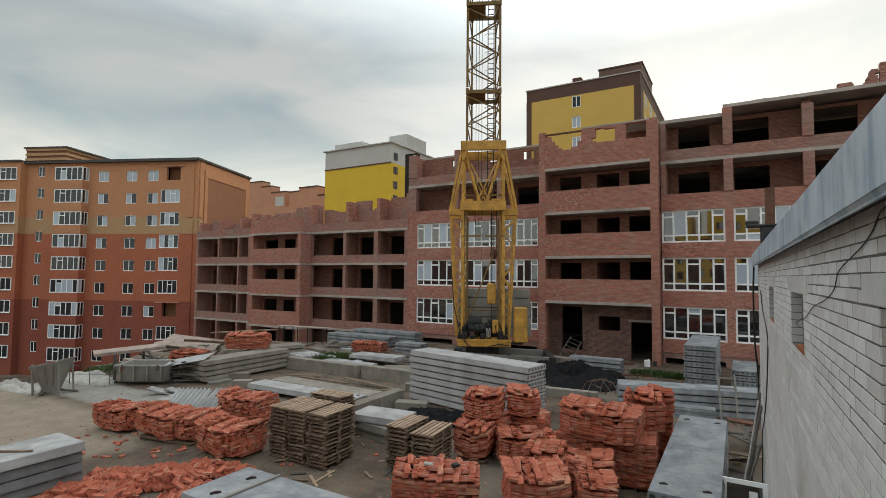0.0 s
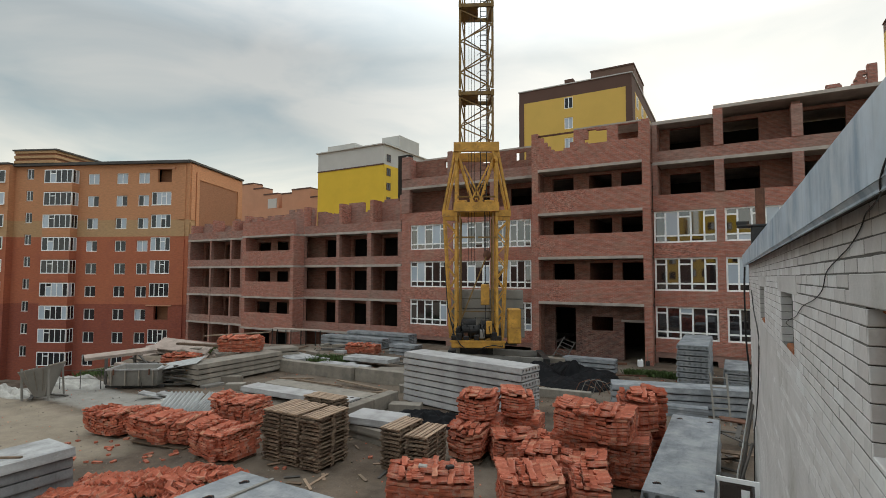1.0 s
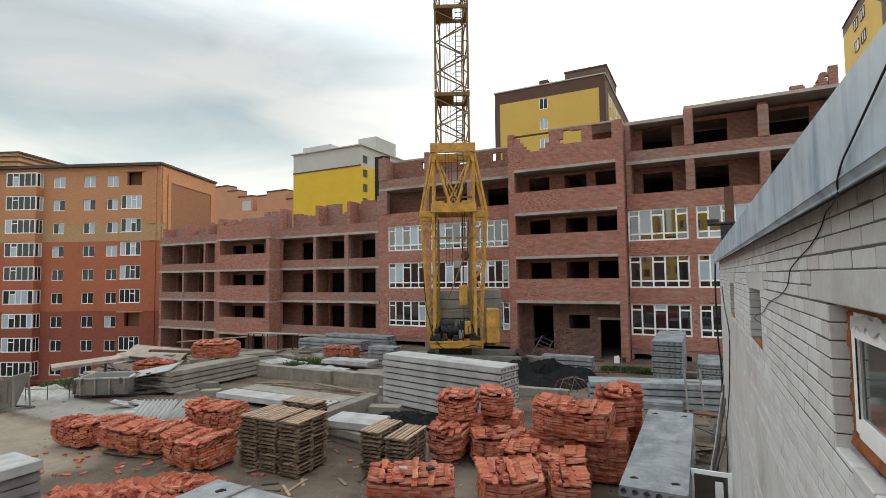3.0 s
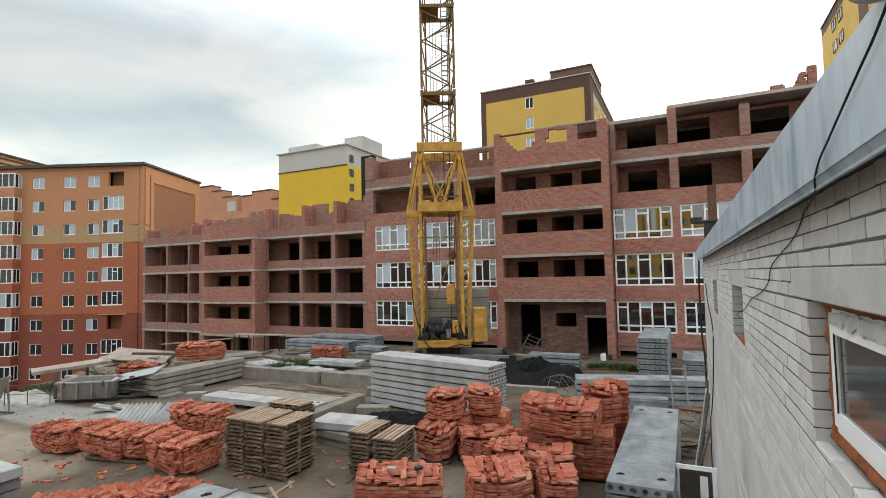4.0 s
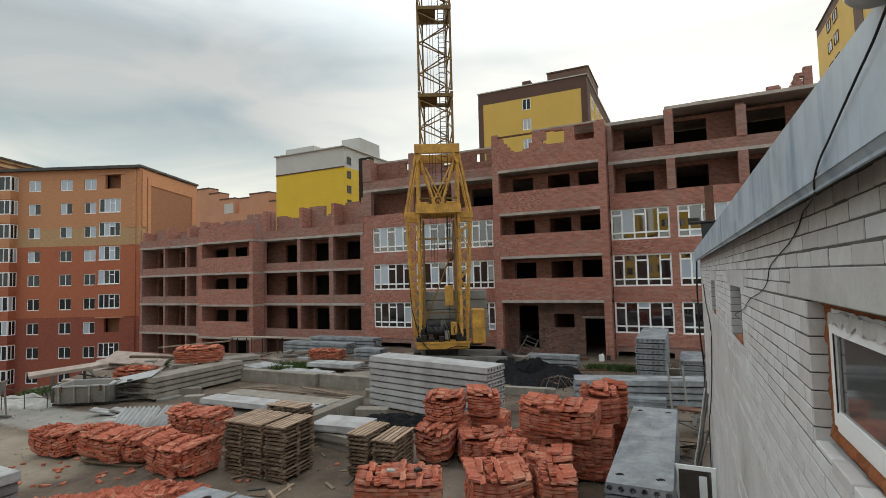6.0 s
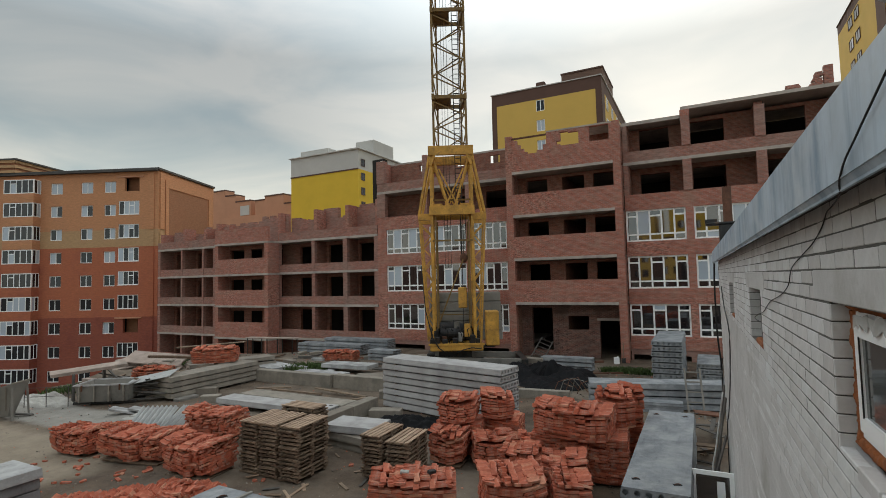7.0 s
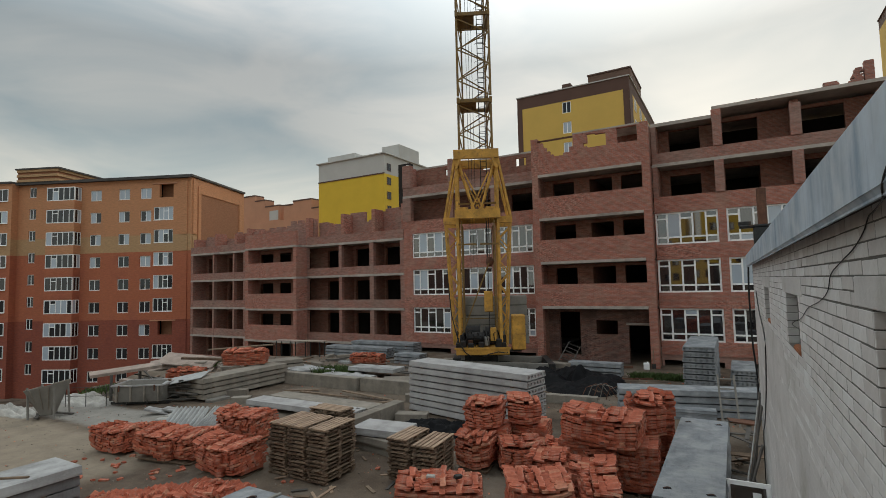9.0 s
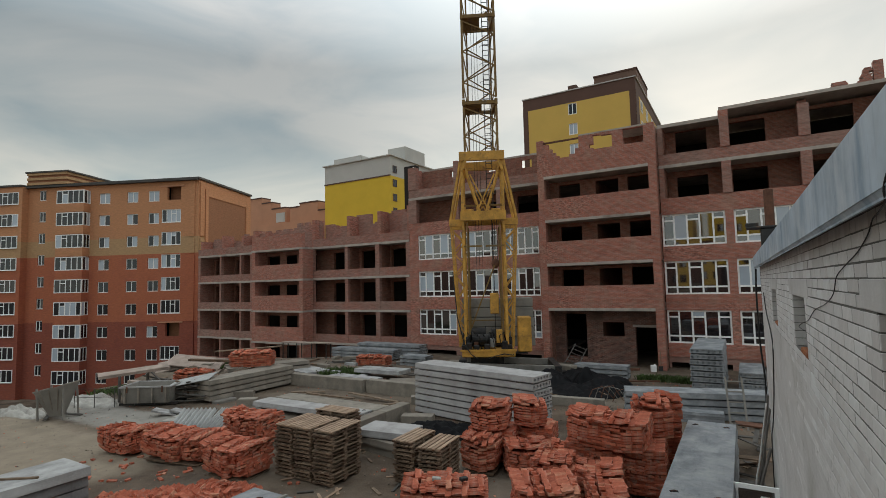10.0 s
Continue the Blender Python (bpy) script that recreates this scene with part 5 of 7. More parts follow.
def brick_pile(x, y, z, w, d, layers, yaw=0.0, seed=0, cols=1, fan=0.0, singly=150, label="", pallet=True, rise=0.14, mess=0.15, sag=0.03):
    """Packs side by side with a narrow seam between; fan turns the outer packs away from each other."""
    rng = random.Random(seed)
    layers = round(layers * 1.12)
    pile = thing("brick_pile", label or "stack of loose orange-red bricks on a wooden pallet", "brick pile", pose(x, y, z, rng.gauss(0, 0.9), rng.gauss(0, 1.1), yaw), "brick piles")
    if pallet:
        for s in (-0.42, 0.0, 0.42):
            part("bearer", boxed((-w * 0.40, s * d * 0.8 - 0.05, 0.0, w * 0.40, s * d * 0.8 + 0.05, 0.05)), M_WOOD, pile)
        part("deck", boxed((-w * 0.42, -d * 0.42, 0.051, w * 0.42, d * 0.42, 0.07)), M_WOOD, pile)
    low = 0.072 if pallet else 0.0
    poses = []
    cw = w / cols
    for c in range(cols):
        off = (c + 0.5) / cols * 2 - 1
        bowl = 1.2 * sag
        base = pose(off * w / 2, 0.5 * fan * abs(off) * w / 2, low + bowl * abs(off) ** 1.6, 0, -57.3 * 1.9 * bowl * off / (w / 2) if cols > 1 else 0, -off * 57.3 * fan + rng.gauss(0, 1.2))
        poses += [base @ m for m in pile_poses(cw - 0.016, d, layers, rng, bowl * (0.3 if cols > 1 else 1.1), 0.05 + 0.8 * sag)]
    # the heart of each pack, out of sight behind its face bricks
    for c in range(cols):
        off = (c + 0.5) / cols * 2 - 1
        heart = part("heart", boxed((-cw * 0.5 * 0.62, -d * 0.5 * 0.66, 0.06, cw * 0.5 * 0.62, d * 0.5 * 0.66, layers * COURSE * 0.8)), M_BRICK_JOINED, pile, "close-packed bricks inside")
        heart.matrix_basis = pose(off * w / 2, 0.5 * fan * abs(off) * w / 2, low, 0, 0, -off * 57.3 * fan)
    if rise:
        poses += crown_poses(w, d, low + layers * COURSE, rise, rng, mess, 1.2 * sag)
    if singly:
        top = layers * COURSE
        shown = sorted(poses, key=lambda m: m.translation.y / d - 1.2 * (m.translation.z > top + 0.02))[:singly]
        for m in shown:
            part("brick", BRICK_ME[0], None, pile, m=m)
        poses = [m for m in poses if m not in shown]
    if poses:
        joined_bricks("bricks", poses, M_BRICK_JOINED, pile)
    return pile


# nearest row, along the path between the stacks
brick_pile(-5.62, 9.35, 0, 1.8, 1.05, 10, 27, 1, 2, label="two packs of orange-red bricks with an untidy top", mess=0.6, singly=220)
brick_pile(-3.70, 10.15, 0, 1.35, 1.15, 11, 30, 2, 2, label="leaning stack of chipped orange-red bricks", sag=0.08, mess=0.5, singly=200)
brick_pile(-2.62, 10.6, 0, 0.75, 1.0, 10, 22, 3)
brick_pile(-3.95, 11.55, 0, 0.95, 0.9, 12, 10, 4, mess=0.4)
brick_pile(-2.9, 11.45, 0, 1.0, 1.0, 11, 14, 5, sag=0.06)
# the big pile, two packs high
brick_pile(-3.3, 13.05, 0, 1.5, 1.3, 14, 6, 6, 2, mess=0.0, rise=0, singly=60)
brick_pile(-2.25, 13.4, 0, 0.9, 1.7, 14, 6, 7, mess=0.0, rise=0, singly=80)
brick_pile(-3.02, 12.72, 1.09, 1.95, 1.15, 8, 3, 8, 2, 0.24, label="sagging packs of buff and red bricks on lower ones", sag=0.09, pallet=False, singly=230, rise=0.10)
brick_pile(-2.2, 14.05, 1.09, 0.95, 0.95, 9, 12, 9, sag=0.06, pallet=False, rise=0.22, mess=0.4)
brick_pile(-2.12, 15.3, 0, 0.95, 1.1, 14, 6, 10, singly=0, rise=0)
brick_pile(-2.1, 15.2, 1.06, 0.9, 0.95, 9, 14, 29, singly=0, pallet=False)
# middle group behind the small pallet stacks
brick_pile(-6.35, 12.6, 0, 0.98, 0.85, 9, 8, 11, sag=0.09, mess=0.5)
brick_pile(-5.28, 13.0, 0, 1.2, 1.0, 7, 30, 12, 2, label="slumped stack of chipped pale red bricks", sag=0.09, mess=0.6)
brick_pile(-6.42, 13.62, 0, 1.3, 1.1, 12, 10, 13, singly=0, rise=0)
brick_pile(-5.42, 14.45, 0, 1.0, 1.0, 12, 10, 14, singly=0, rise=0)
brick_pile(-6.38, 13.32, 0.96, 1.1, 0.9, 7, 14, 15, sag=0.07, pallet=False, rise=0.18)
brick_pile(-5.56, 14.2, 0.96, 0.95, 0.9, 7, 24, 16, sag=0.05, singly=90, pallet=False)
# row across the yard
brick_pile(-17.2, 9.05, 0, 1.7, 1.1, 7, 8, 17, 2, 0.1, singly=60, label="slumped stack of orange-red bricks", sag=0.13, mess=0.8, pallet=False)
brick_pile(-14.85, 9.38, 0, 2.35, 1.15, 7, 13, 18, 3, 0.12, sag=0.13, mess=0.5, singly=200, rise=0.16)
brick_pile(-12.2, 9.3, 0, 1.75, 1.1, 8, 6, 20, 3, 0.14, sag=0.12, singly=220, mess=0.4)
brick_pile(-14.35, 11.55, 0.02, 1.85, 1.1, 9, 8, 22, 3, 0.08, singly=60, sag=0.08)

# ---- pallet stacks ----
def pallet_parts(rng, fresh):
    """A brickmaker's pallet: two or three bearers set back from the ends, and spaced boards nailed over them."""
    w, d = 0.60, 1.22
    top = thing("pallet", "", "pallet")
    for i in range(3):
        y = (-0.5, 0.0, 0.5)[i] * (d - 0.10)
        e = rng.uniform(-0.02, 0.015)
        part("bearer", boxed((-w / 2 + e, y - 0.05, 0.040, w / 2 + e, y + 0.05, 0.073)), M_WOOD, top)
        for x in (-0.24, 0.24):
            part("block", boxed((x - 0.05, y * 0.9 - 0.06, 0.0005, x + 0.05, y * 0.9 + 0.06, 0.0395)), M_WOOD, top)
    n = 5
    for i in range(n):
        x = -w / 2 + 0.05 + i * (w - 0.10) / (n - 1) + rng.uniform(-0.008, 0.008)
        part("board", boxed((x - 0.045, -d / 2 + rng.uniform(-0.04, 0.03), 0.074, x + 0.045, d / 2 + rng.uniform(-0.03, 0.04), 0.097)), M_WOOD_FRESH if fresh else M_WOOD, top)
    return top


def pallet_stack(x, y, n, yaw, seed):
    rng = random.Random(seed)
    for i in range(n):
        p = pallet_parts(rng, i == n - 1)
        p.matrix_basis = pose(x + rng.gauss(0, 0.012), y + rng.gauss(0, 0.018), 0.01 + i * 0.0985, 0, 0, yaw + rng.gauss(0, 1.1))
        tagged(p, "empty wooden pallet with pale top boards" if i == n - 1 else "grey weathered wooden pallet in a stack", "pallet", "stacked pallets")


for x, n, s in ((-10.92, 14, 1), (-10.22, 14, 2), (-9.5, 14, 3)):
    pallet_stack(x, 10.35, n, 2, s)
pallet_stack(-10.75, 11.75, 14, 90, 4)
pallet_stack(-7.72, 11.4, 11, 4, 5)
pallet_stack(-6.85, 11.2, 11, 6, 6)

# ---- white brick wall, brick by brick ----
ROWS = [(5.259, 0.0615), (5.193, 0.0615), (5.126, 0.0615), (5.057, 0.0625), (4.988, 0.0620), (4.921, 0.0605)] + [(4.849 - 0.0735 * k, 0.0675) for k in range(70)]


def wall_bricks():
    near = mesh_of("brick", bevelled(boxed((0.0, -0.1265, -0.033, 0.03, 0.1265, 0.033)), 0.003), M_WHITE_BRICK)
    vs, fs, count = [], [], 0
    rng = random.Random(5)
    for k, (z, h) in enumerate(ROWS):
        y = -2.0 + (0.13 if k % 2 else 0.0)
        if k % 5 == 4:
            y += 0.06
        run = 0.1285 if k == 0 else 0.2595
        while y < WALL_END - 0.1:
            gap = 0.0036 if z > 4.33 else 0.002
            spans = [(y - run / 2 + gap, y + run / 2 - gap)]
            for o in (WIN, *NICHES):
                a, b = o[0], o[1]
                if o[3] < z < o[3] + 0.13:
                    a, b = a - 0.285, b + 0.285
                elif not o[2] - 0.01 < z < o[3] + 0.01:
                    continue
                spans = [p for s0, s1 in spans for p in ((s0, min(s1, a)), (max(s0, b), s1)) if p[1] - p[0] > 0.02]
            for s0, s1 in spans:
                m = pose(WX + rng.uniform(-0.0012, 0.001), (s0 + s1) / 2 + rng.gauss(0, 0.0015), z + rng.gauss(0, 0.0008), rng.gauss(0, 0.15), 0, rng.gauss(0, 0.1)) @ Matrix.Diagonal((1, (s1 - s0) / 0.253, h / 0.066, 1))
                if 0.6 < y < 4.6 and z > 3.72 and count < 300:
                    part("brick", near, None, wall_w, m=m)
                    count += 1
                else:
                    c = len(vs)
                    vs += [tuple(m @ Vector(((0.0, 0.03)[i & 1], (-0.1265, 0.1265)[i >> 1 & 1], (-0.033, 0.033)[i >> 2]))) for i in range(8)]
                    fs += [tuple(c + i for i in f) for f in ((0, 4, 6, 2), (0, 2, 3, 1), (4, 5, 7, 6), (0, 1, 5, 4), (2, 6, 7, 3))]
            y += run
    me = bpy.data.meshes.new("bricks")
    me.from_pydata(vs, [], fs)
    me.materials.append(M_WHITE_BRICK_JOINED)
    tagged(part("bricks", me, None, wall_w), kind="stuff")


wall_bricks()
for h in (WIN, *NICHES):
    part("lintel", bevelled(boxed((WX - 0.003, h[0] - 0.28, h[3] + 0.002, WX + 0.2, h[1] + 0.28, 5.021)), 0.004), M_SMEAR, wall_w, "pale concrete lintel")
# eaves: sheet-metal fascia with a turned lip
rng = random.Random(31)
for k, (a, b) in enumerate(((-3, 0.9), (0.9, 3.1), (3.1, 5.2), (5.2, 7.4), (7.4, 9.6), (9.6, 11.7), (11.7, WALL_END + 0.2))):
    bm = bmesh.new()
    n, rows = 24, []
    for i in range(n + 1):
        y = a + (b - a + 0.04) * i / n
        dent = 0.0035 * noise.noise((y * 2.1, 4.0, 0)) + (0.010 * noise.noise((y * 1.7, 9.0, 0)) if y > 5 else 0)
        rows.append([bm.verts.new((0.360 - 0.0018 * (k % 2) + f * dent + t, y, 5.272 + 0.243 * f0)) for t in (0, 0.004) for f0, f in ((0, 0.2), (0.3, 0.7), (0.65, 1.0), (1, 0.2))])
    for p, q in zip(rows, rows[1:]):
        for v in range(3):
            bm.faces.new((p[v], p[v + 1], q[v + 1], q[v]))
            bm.faces.new((p[4 + v], q[4 + v], q[5 + v], p[5 + v]))
        bm.faces.new((p[0], q[0], q[4], p[4]))
        bm.faces.new((p[3], p[7], q[7], q[3]))
    for r in (rows[0], rows[-1]):
        for v in range(3):
            bm.faces.new((r[v], r[v + 1], r[5 + v], r[4 + v]))
    part("fascia_sheet", bm, M_ZINC, roof_e, "dented galvanised fascia sheet with rain streaks")
bm = bmesh.new()
bar(bm, (0.384, -3, 5.278), (0.384, WALL_END + 0.2, 5.278), 0.004, 0.004)
for v, (x, z) in zip(bm.verts, ((0.361, 5.274), (0.365, 5.276), (0.379, 5.254), (0.375, 5.250)) * 2):
    v.co.x, v.co.z = x, z
part("return", bm, M_ZINC, roof_e, "turned-in lower edge of the fascia")
part("drip_edge", boxed((0.372, -3, 5.246, 0.381, WALL_END + 0.2, 5.254)), M_ZINC, roof_e, "folded lip of the fascia")
part("capping", boxed((0.376, -3, 5.516, 1.6, WALL_END + 0.2, 5.526)), M_ZINC, roof_e)

# ---- window in the white wall ----
def wall_window():
    y0, y1, z0, z1 = WIN
    z0 += 0.035
    w = thing("window_1", "white plastic window bedded in rough orange foam", "window", WALL_M, kind="structure")
    fr, sash = 0.055, 0.06

    def ring(name, a, b, c, d, x0, x1, t, material, label=""):
        bm = bmesh.new()
        pierced(bm, a, b, c, d, 0, x1 - x0, [(a + t, b - t, c + t, d - t)])
        return part(name, bm, material, w, label, m=pose(x0, 0, 0, 0, 0, 0) @ Matrix(((0, 1, 0, 0), (1, 0, 0, 0), (0, 0, 1, 0), (0, 0, 0, 1))))

    top = z1 - 0.03
    ring("frame", y0 + 0.05, y1 - 0.075, z0 + 0.045, top, WX + 0.065, WX + 0.135, fr, M_PVC)
    ring("sash", y0 + 0.05 + fr * 0.6, y1 - 0.075 - fr * 0.6, z0 + 0.045 + fr * 0.6, top - fr * 0.6, WX + 0.05, WX + 0.12, sash, M_PVC)
    # haze of the lit room is painted into this pane
    part("pane", boxed((WX + 0.060, y0 + 0.12, z0 + 0.13, WX + 0.068, y1 - 0.16, top - 0.08)), M_PANE_ROOM_LIGHT, w)
    part("gasket", boxed((WX + 0.047, y1 - 0.1705, z0 + 0.135, WX + 0.052, y1 - 0.166, top - 0.09)), M_IRON, w, "dark rubber seal")
    for name, a in (("foam", (y1 - 0.085, z0 + 0.02, y1 - 0.03, top + 0.0)), ("foam", (y0, top + 0.005, y1 - 0.03, z1 - 0.005)), ("foam", (y0, z0 + 0.0, y1 - 0.03, z0 + 0.035))):
        # a lumpy bead of foam, flattened against the frame
        bm = bmesh.new()
        long_y = a[2] - a[0] > a[3] - a[1]
        n = 260 if long_y else 90
        half = ((a[3] - a[1]) if long_y else (a[2] - a[0])) / 2 + 0.009
        old = None
        for i in range(n + 1):
            f = i / n
            y, z = (a[0] + f * (a[2] - a[0]), (a[1] + a[3]) / 2) if long_y else ((a[0] + a[2]) / 2, a[1] + f * (a[3] - a[1]))
            row = []
            for k in range(12):
                t = math.tau * k / 12
                c = Vector((f * (a[2] - a[0] + a[3] - a[1]) * 13, math.cos(t) * 1.3 + 7 * a[0], math.sin(t) * 1.3))
                r = 0.78 + 0.5 * noise.noise(c) + 0.34 * noise.noise(c * 3.1) + 0.16 * noise.noise(c * 7.3)
                p = (WX + 0.072 - 0.026 * r * math.cos(t), half * r * math.sin(t))
                row.append(bm.verts.new((p[0], y, z + p[1]) if long_y else (p[0], y + p[1], z)))
            if old:
                for k in range(12):
                    bm.faces.new((old[k], old[(k + 1) % 12], row[(k + 1) % 12], row[k]))
            old = row
        bmesh.ops.recalc_face_normals(bm, faces=bm.faces)
        part(name, bm, M_FOAM, w, "bulging orange mounting foam", smooth=True)
    rs = random.Random(9)
    part("sill_bed", boxed((WX + 0.012, y0, 4.27, WX + 0.075, y1 - 0.004, 4.312)), M_SMEAR, w, "mortar bed under the sill bricks")
    y = y1 - 0.006
    while y > y0 + 0.05:
        b = min(rs.choice((0.122, 0.25, 0.25)), y - y0)
        part("sill_brick", bevelled(boxed((WX + rs.uniform(-0.001, 0.004), y - b + 0.006, 4.272, WX + rs.uniform(0.045, 0.066), y, 4.325 + rs.uniform(-0.008, 0.002))), 0.004), M_WHITE_BRICK, w, "chipped white sill brick")
        y -= b + 0.003
    # added black panel: the room's shade is in its colour
    part("reveal", boxed((WX + 0.9, y0 - 0.1, z0 - 0.5, WX + 0.93, y1 + 0.6, z1 + 0.3)), M_DARK, w, "black panel in place of the unlit room behind the glass")
    # a scrap of torn protective film along the head of the frame
    bm = bmesh.new()
    prev = None
    rng = random.Random(4)
    for i in range(40):
        y = y1 - 0.15 - i * 0.035
        pair = [bm.verts.new((WX + 0.048 + rng.uniform(-0.012, 0.008), y, top - 0.005 + rng.uniform(-0.01, 0.01))), bm.verts.new((WX + 0.044 + rng.uniform(-0.012, 0.004), y, top - 0.05 + rng.uniform(-0.02, 0.015)))]
        if prev:
            bm.faces.new((prev[0], pair[0], pair[1], prev[1]))
        prev = pair
    part("film", bm, M_SMEAR, w, "torn pale protective film")


wall_window()
for y0, y1, z0, z1 in NICHES:
    part("niche_back", boxed((WX + 0.09, y0 + 0.001, z0 + 0.001, WX + 0.12, y1 - 0.001, z1 - 0.001)), M_MORTAR, wall_w)
    part("niche_sill", bevelled(boxed((WX - 0.006, y0 + 0.02, z0 - 0.01, WX + 0.05, y0 + 0.5, z0 + 0.045)), 0.018, 2), M_FOAM, wall_w, "crumbs of orange foam left on the sill")
# brick reveals of the openings, course by course
for a in (NICHES[0][1], NICHES[1][1], WIN[1]):
    for z, h in ROWS[6:14 if a == WIN[1] else 13]:
        part("brick", bevelled(boxed((WX + 0.001, a - 0.012, z - h / 2, WX + 0.115, a + 0.002, z + h / 2)), 0.003), M_WHITE_BRICK, wall_w)
# mortar washed flush over the joints of the lower wall
rng = random.Random(8)
wash = bmesh.new()
for k, (z, h) in enumerate(ROWS):
    if z < 4.33:
        start = 5.5 - 2.42 * (4.33 - z) + rng.gauss(0, 0.28)
        box(wash, WX - 0.0012, start, z - h / 2 - 0.012, WX + 0.02, WALL_END - 0.02, z - h / 2 + 0.002)
        y = start
        while y < WALL_END - 0.8:
            n = rng.uniform(0.3, 2.2)
            if rng.random() < 0.93:
                box(wash, WX - 0.0016 + rng.uniform(-0.0003, 0.0003), y, z - h / 2 + 0.0021, WX + 0.02, min(WALL_END - 0.03, y + n), z + h / 2 - 0.0001)
            y += n + 0.01
        box(wash, WX + 0.0006, -2, z - h / 2 - 0.0065, WX + 0.02, start - 0.01, z - h / 2 - 0.0028)
tagged(part("mortar_wash", wash, M_SMEAR, wall_w, "thin wash of pale mortar"), kind="stuff")


def cable(points, r, label="black electric cable hanging on the wall", material=None, name="cable"):
    bm = bmesh.new()
    smooth_pts = []
    pts = [Vector(p) for p in points]
    for i in range(len(pts) - 1):
        a, b, c, d = pts[max(i - 1, 0)], pts[i], pts[i + 1], pts[min(i + 2, len(pts) - 1)]
        for k in range(5):
            t = k / 5
            smooth_pts.append(0.5 * ((2 * b) + (c - a) * t + (2 * a - 5 * b + 4 * c - d) * t * t + (3 * b - a - 3 * c + d) * t ** 3))
    smooth_pts.append(pts[-1])
    rod(bm, smooth_pts, r, 7)
    return tagged(part(name, bm, material or M_CABLE, smooth=True), label, "cable")


lead = cable([(0.37, 0.85, 5.56), (0.352, 1.05, 5.50), (0.350, 1.19, 5.445), (0.350, 1.292, 5.414), (0.350, 1.39, 5.383), (0.350, 1.456, 5.362), (0.350, 1.541, 5.334), (0.350, 1.637, 5.303), (0.362, 1.76, 5.268), (0.382, 1.86, 5.242), (0.42, 2.15, 5.238),
       (0.460, 2.44, 5.245), (0.464, 2.561, 5.196), (0.464, 2.769, 5.139), (0.464, 3.04, 5.094), (0.464, 3.357, 5.033), (0.464, 3.499, 4.94), (0.464, 3.815, 4.871), (0.464, 4.355, 4.803), (0.464, 4.78, 4.703), (0.464, 5.2, 4.65), (0.48, 5.7, 4.58), (0.55, 5.95, 4.52)], 0.0027)
lead.matrix_basis = WALL_M
cable([(0.352, 11.6, 4.75), (0.357, 10.9, 4.40), (0.37, 9.6, 4.03), (0.365, 10.0, 3.3), (0.36, 10.6, 2.8), (0.355, 11.6, 2.2), (0.345, 12.4, 1.7), (0.34, 12.8, 0.1)], 0.010)
cable([(0.29, 13.48, 5.25), (0.27, 13.5, 4.64), (0.275, 13.5, 3.6), (0.33, 13.5, 2.6), (0.25, 13.5, 1.4), (0.1, 13.3, 0.05)], 0.02)
cable([(0.30, 12.8, 2.4), (0.12, 12.6, 1.3), (0.02, 12.4, 0.75), (0.1, 12.0, 0.05)], 0.016, "pale hose trailing down beside the wall", M_SMEAR, "hose")

# stove pipe and bracket on the roof's end
pipe = thing("stove_pipe", "rusty stove pipe in a dark sheet-metal box on the roof edge", "pipe", pose(0.61, 13.15, 5.54))
bm = bmesh.new()
bmesh.ops.create_cone(bm, cap_ends=True, segments=14, radius1=0.095, radius2=0.095, depth=0.82, matrix=pose(0, 0, 1.03))
part("pipe", bm, M_RUST, pipe)
part("housing", bevelled(boxed((-0.19, -0.18, 0.0, 0.19, 0.18, 0.58)), 0.02), M_IRON, pipe)
part("tray", bevelled(boxed((-0.46, -0.2, 0.58, 0.38, 0.2, 0.63)), 0.015), M_IRON, pipe)
part("arm", bevelled(boxed((-0.47, -0.09, 0.63, -0.22, 0.09, 0.72)), 0.015), M_IRON, pipe)
# lamp head clamped to the near eaves
head = thing("lamp_head", "light grey rounded lamp head clamped over the roof edge", "lamp", pose(0.366, 1.145, 5.541, 0, 10, -24))
bm = bmesh.new()
bmesh.ops.create_uvsphere(bm, u_segments=28, v_segments=16, radius=1.0)
for v in bm.verts:
    x, y, z = v.co
    z = z * (0.048 if z < 0 else 0.040) * (1 - 0.25 * x)
    v.co = (0.062 * x, 0.05 * y * (1 - 0.2 * x * x), z + 0.006 * abs(y))
part("housing", bm, M_LAMP_GREY, head, smooth=True)
bm = bmesh.new()
bmesh.ops.create_uvsphere(bm, u_segments=20, v_segments=12, radius=1.0, matrix=pose(-0.048, 0, 0.004) @ Matrix.Diagonal((0.034, 0.036, 0.026, 1)))
part("cap", bm, M_PVC, head, "white end cap", smooth=True)
bm = bmesh.new()
rod(bm, [(-0.049 + 0.002 * math.cos(3 * a), 0.033 * math.cos(a), 0.002 + 0.0315 * math.sin(a)) for a in [k * math.tau / 24 for k in range(25)]], 0.0022, 5)
part("seam", bm, M_IRON, head, "dark rubber seam")
part("bracket", bevelled(boxed((0.03, -0.012, -0.026, 0.16, 0.012, -0.004)), 0.006), M_IRON, head)

# ---- things along the white wall ----
win_frame = thing("window_casement", "spare white plastic window leaning by the wall", "window", pose(0.02, 11.15, 0.0, -7, 0, 0))
bm = bmesh.new()
pierced(bm, -0.38, 0.36, 0, 1.18, 0, 0.07, [(-0.30, 0.28, 0.08, 1.10)])
part("frame", bm, M_PVC, win_frame)
part("pane", boxed((-0.30, 0.03, 0.08, 0.28, 0.04, 1.10)), M_PANE, win_frame)
part("sticker", boxed((0.06, 0.024, 0.55, 0.2, 0.029, 1.0)), M_PVC, win_frame, "white paper sticker")


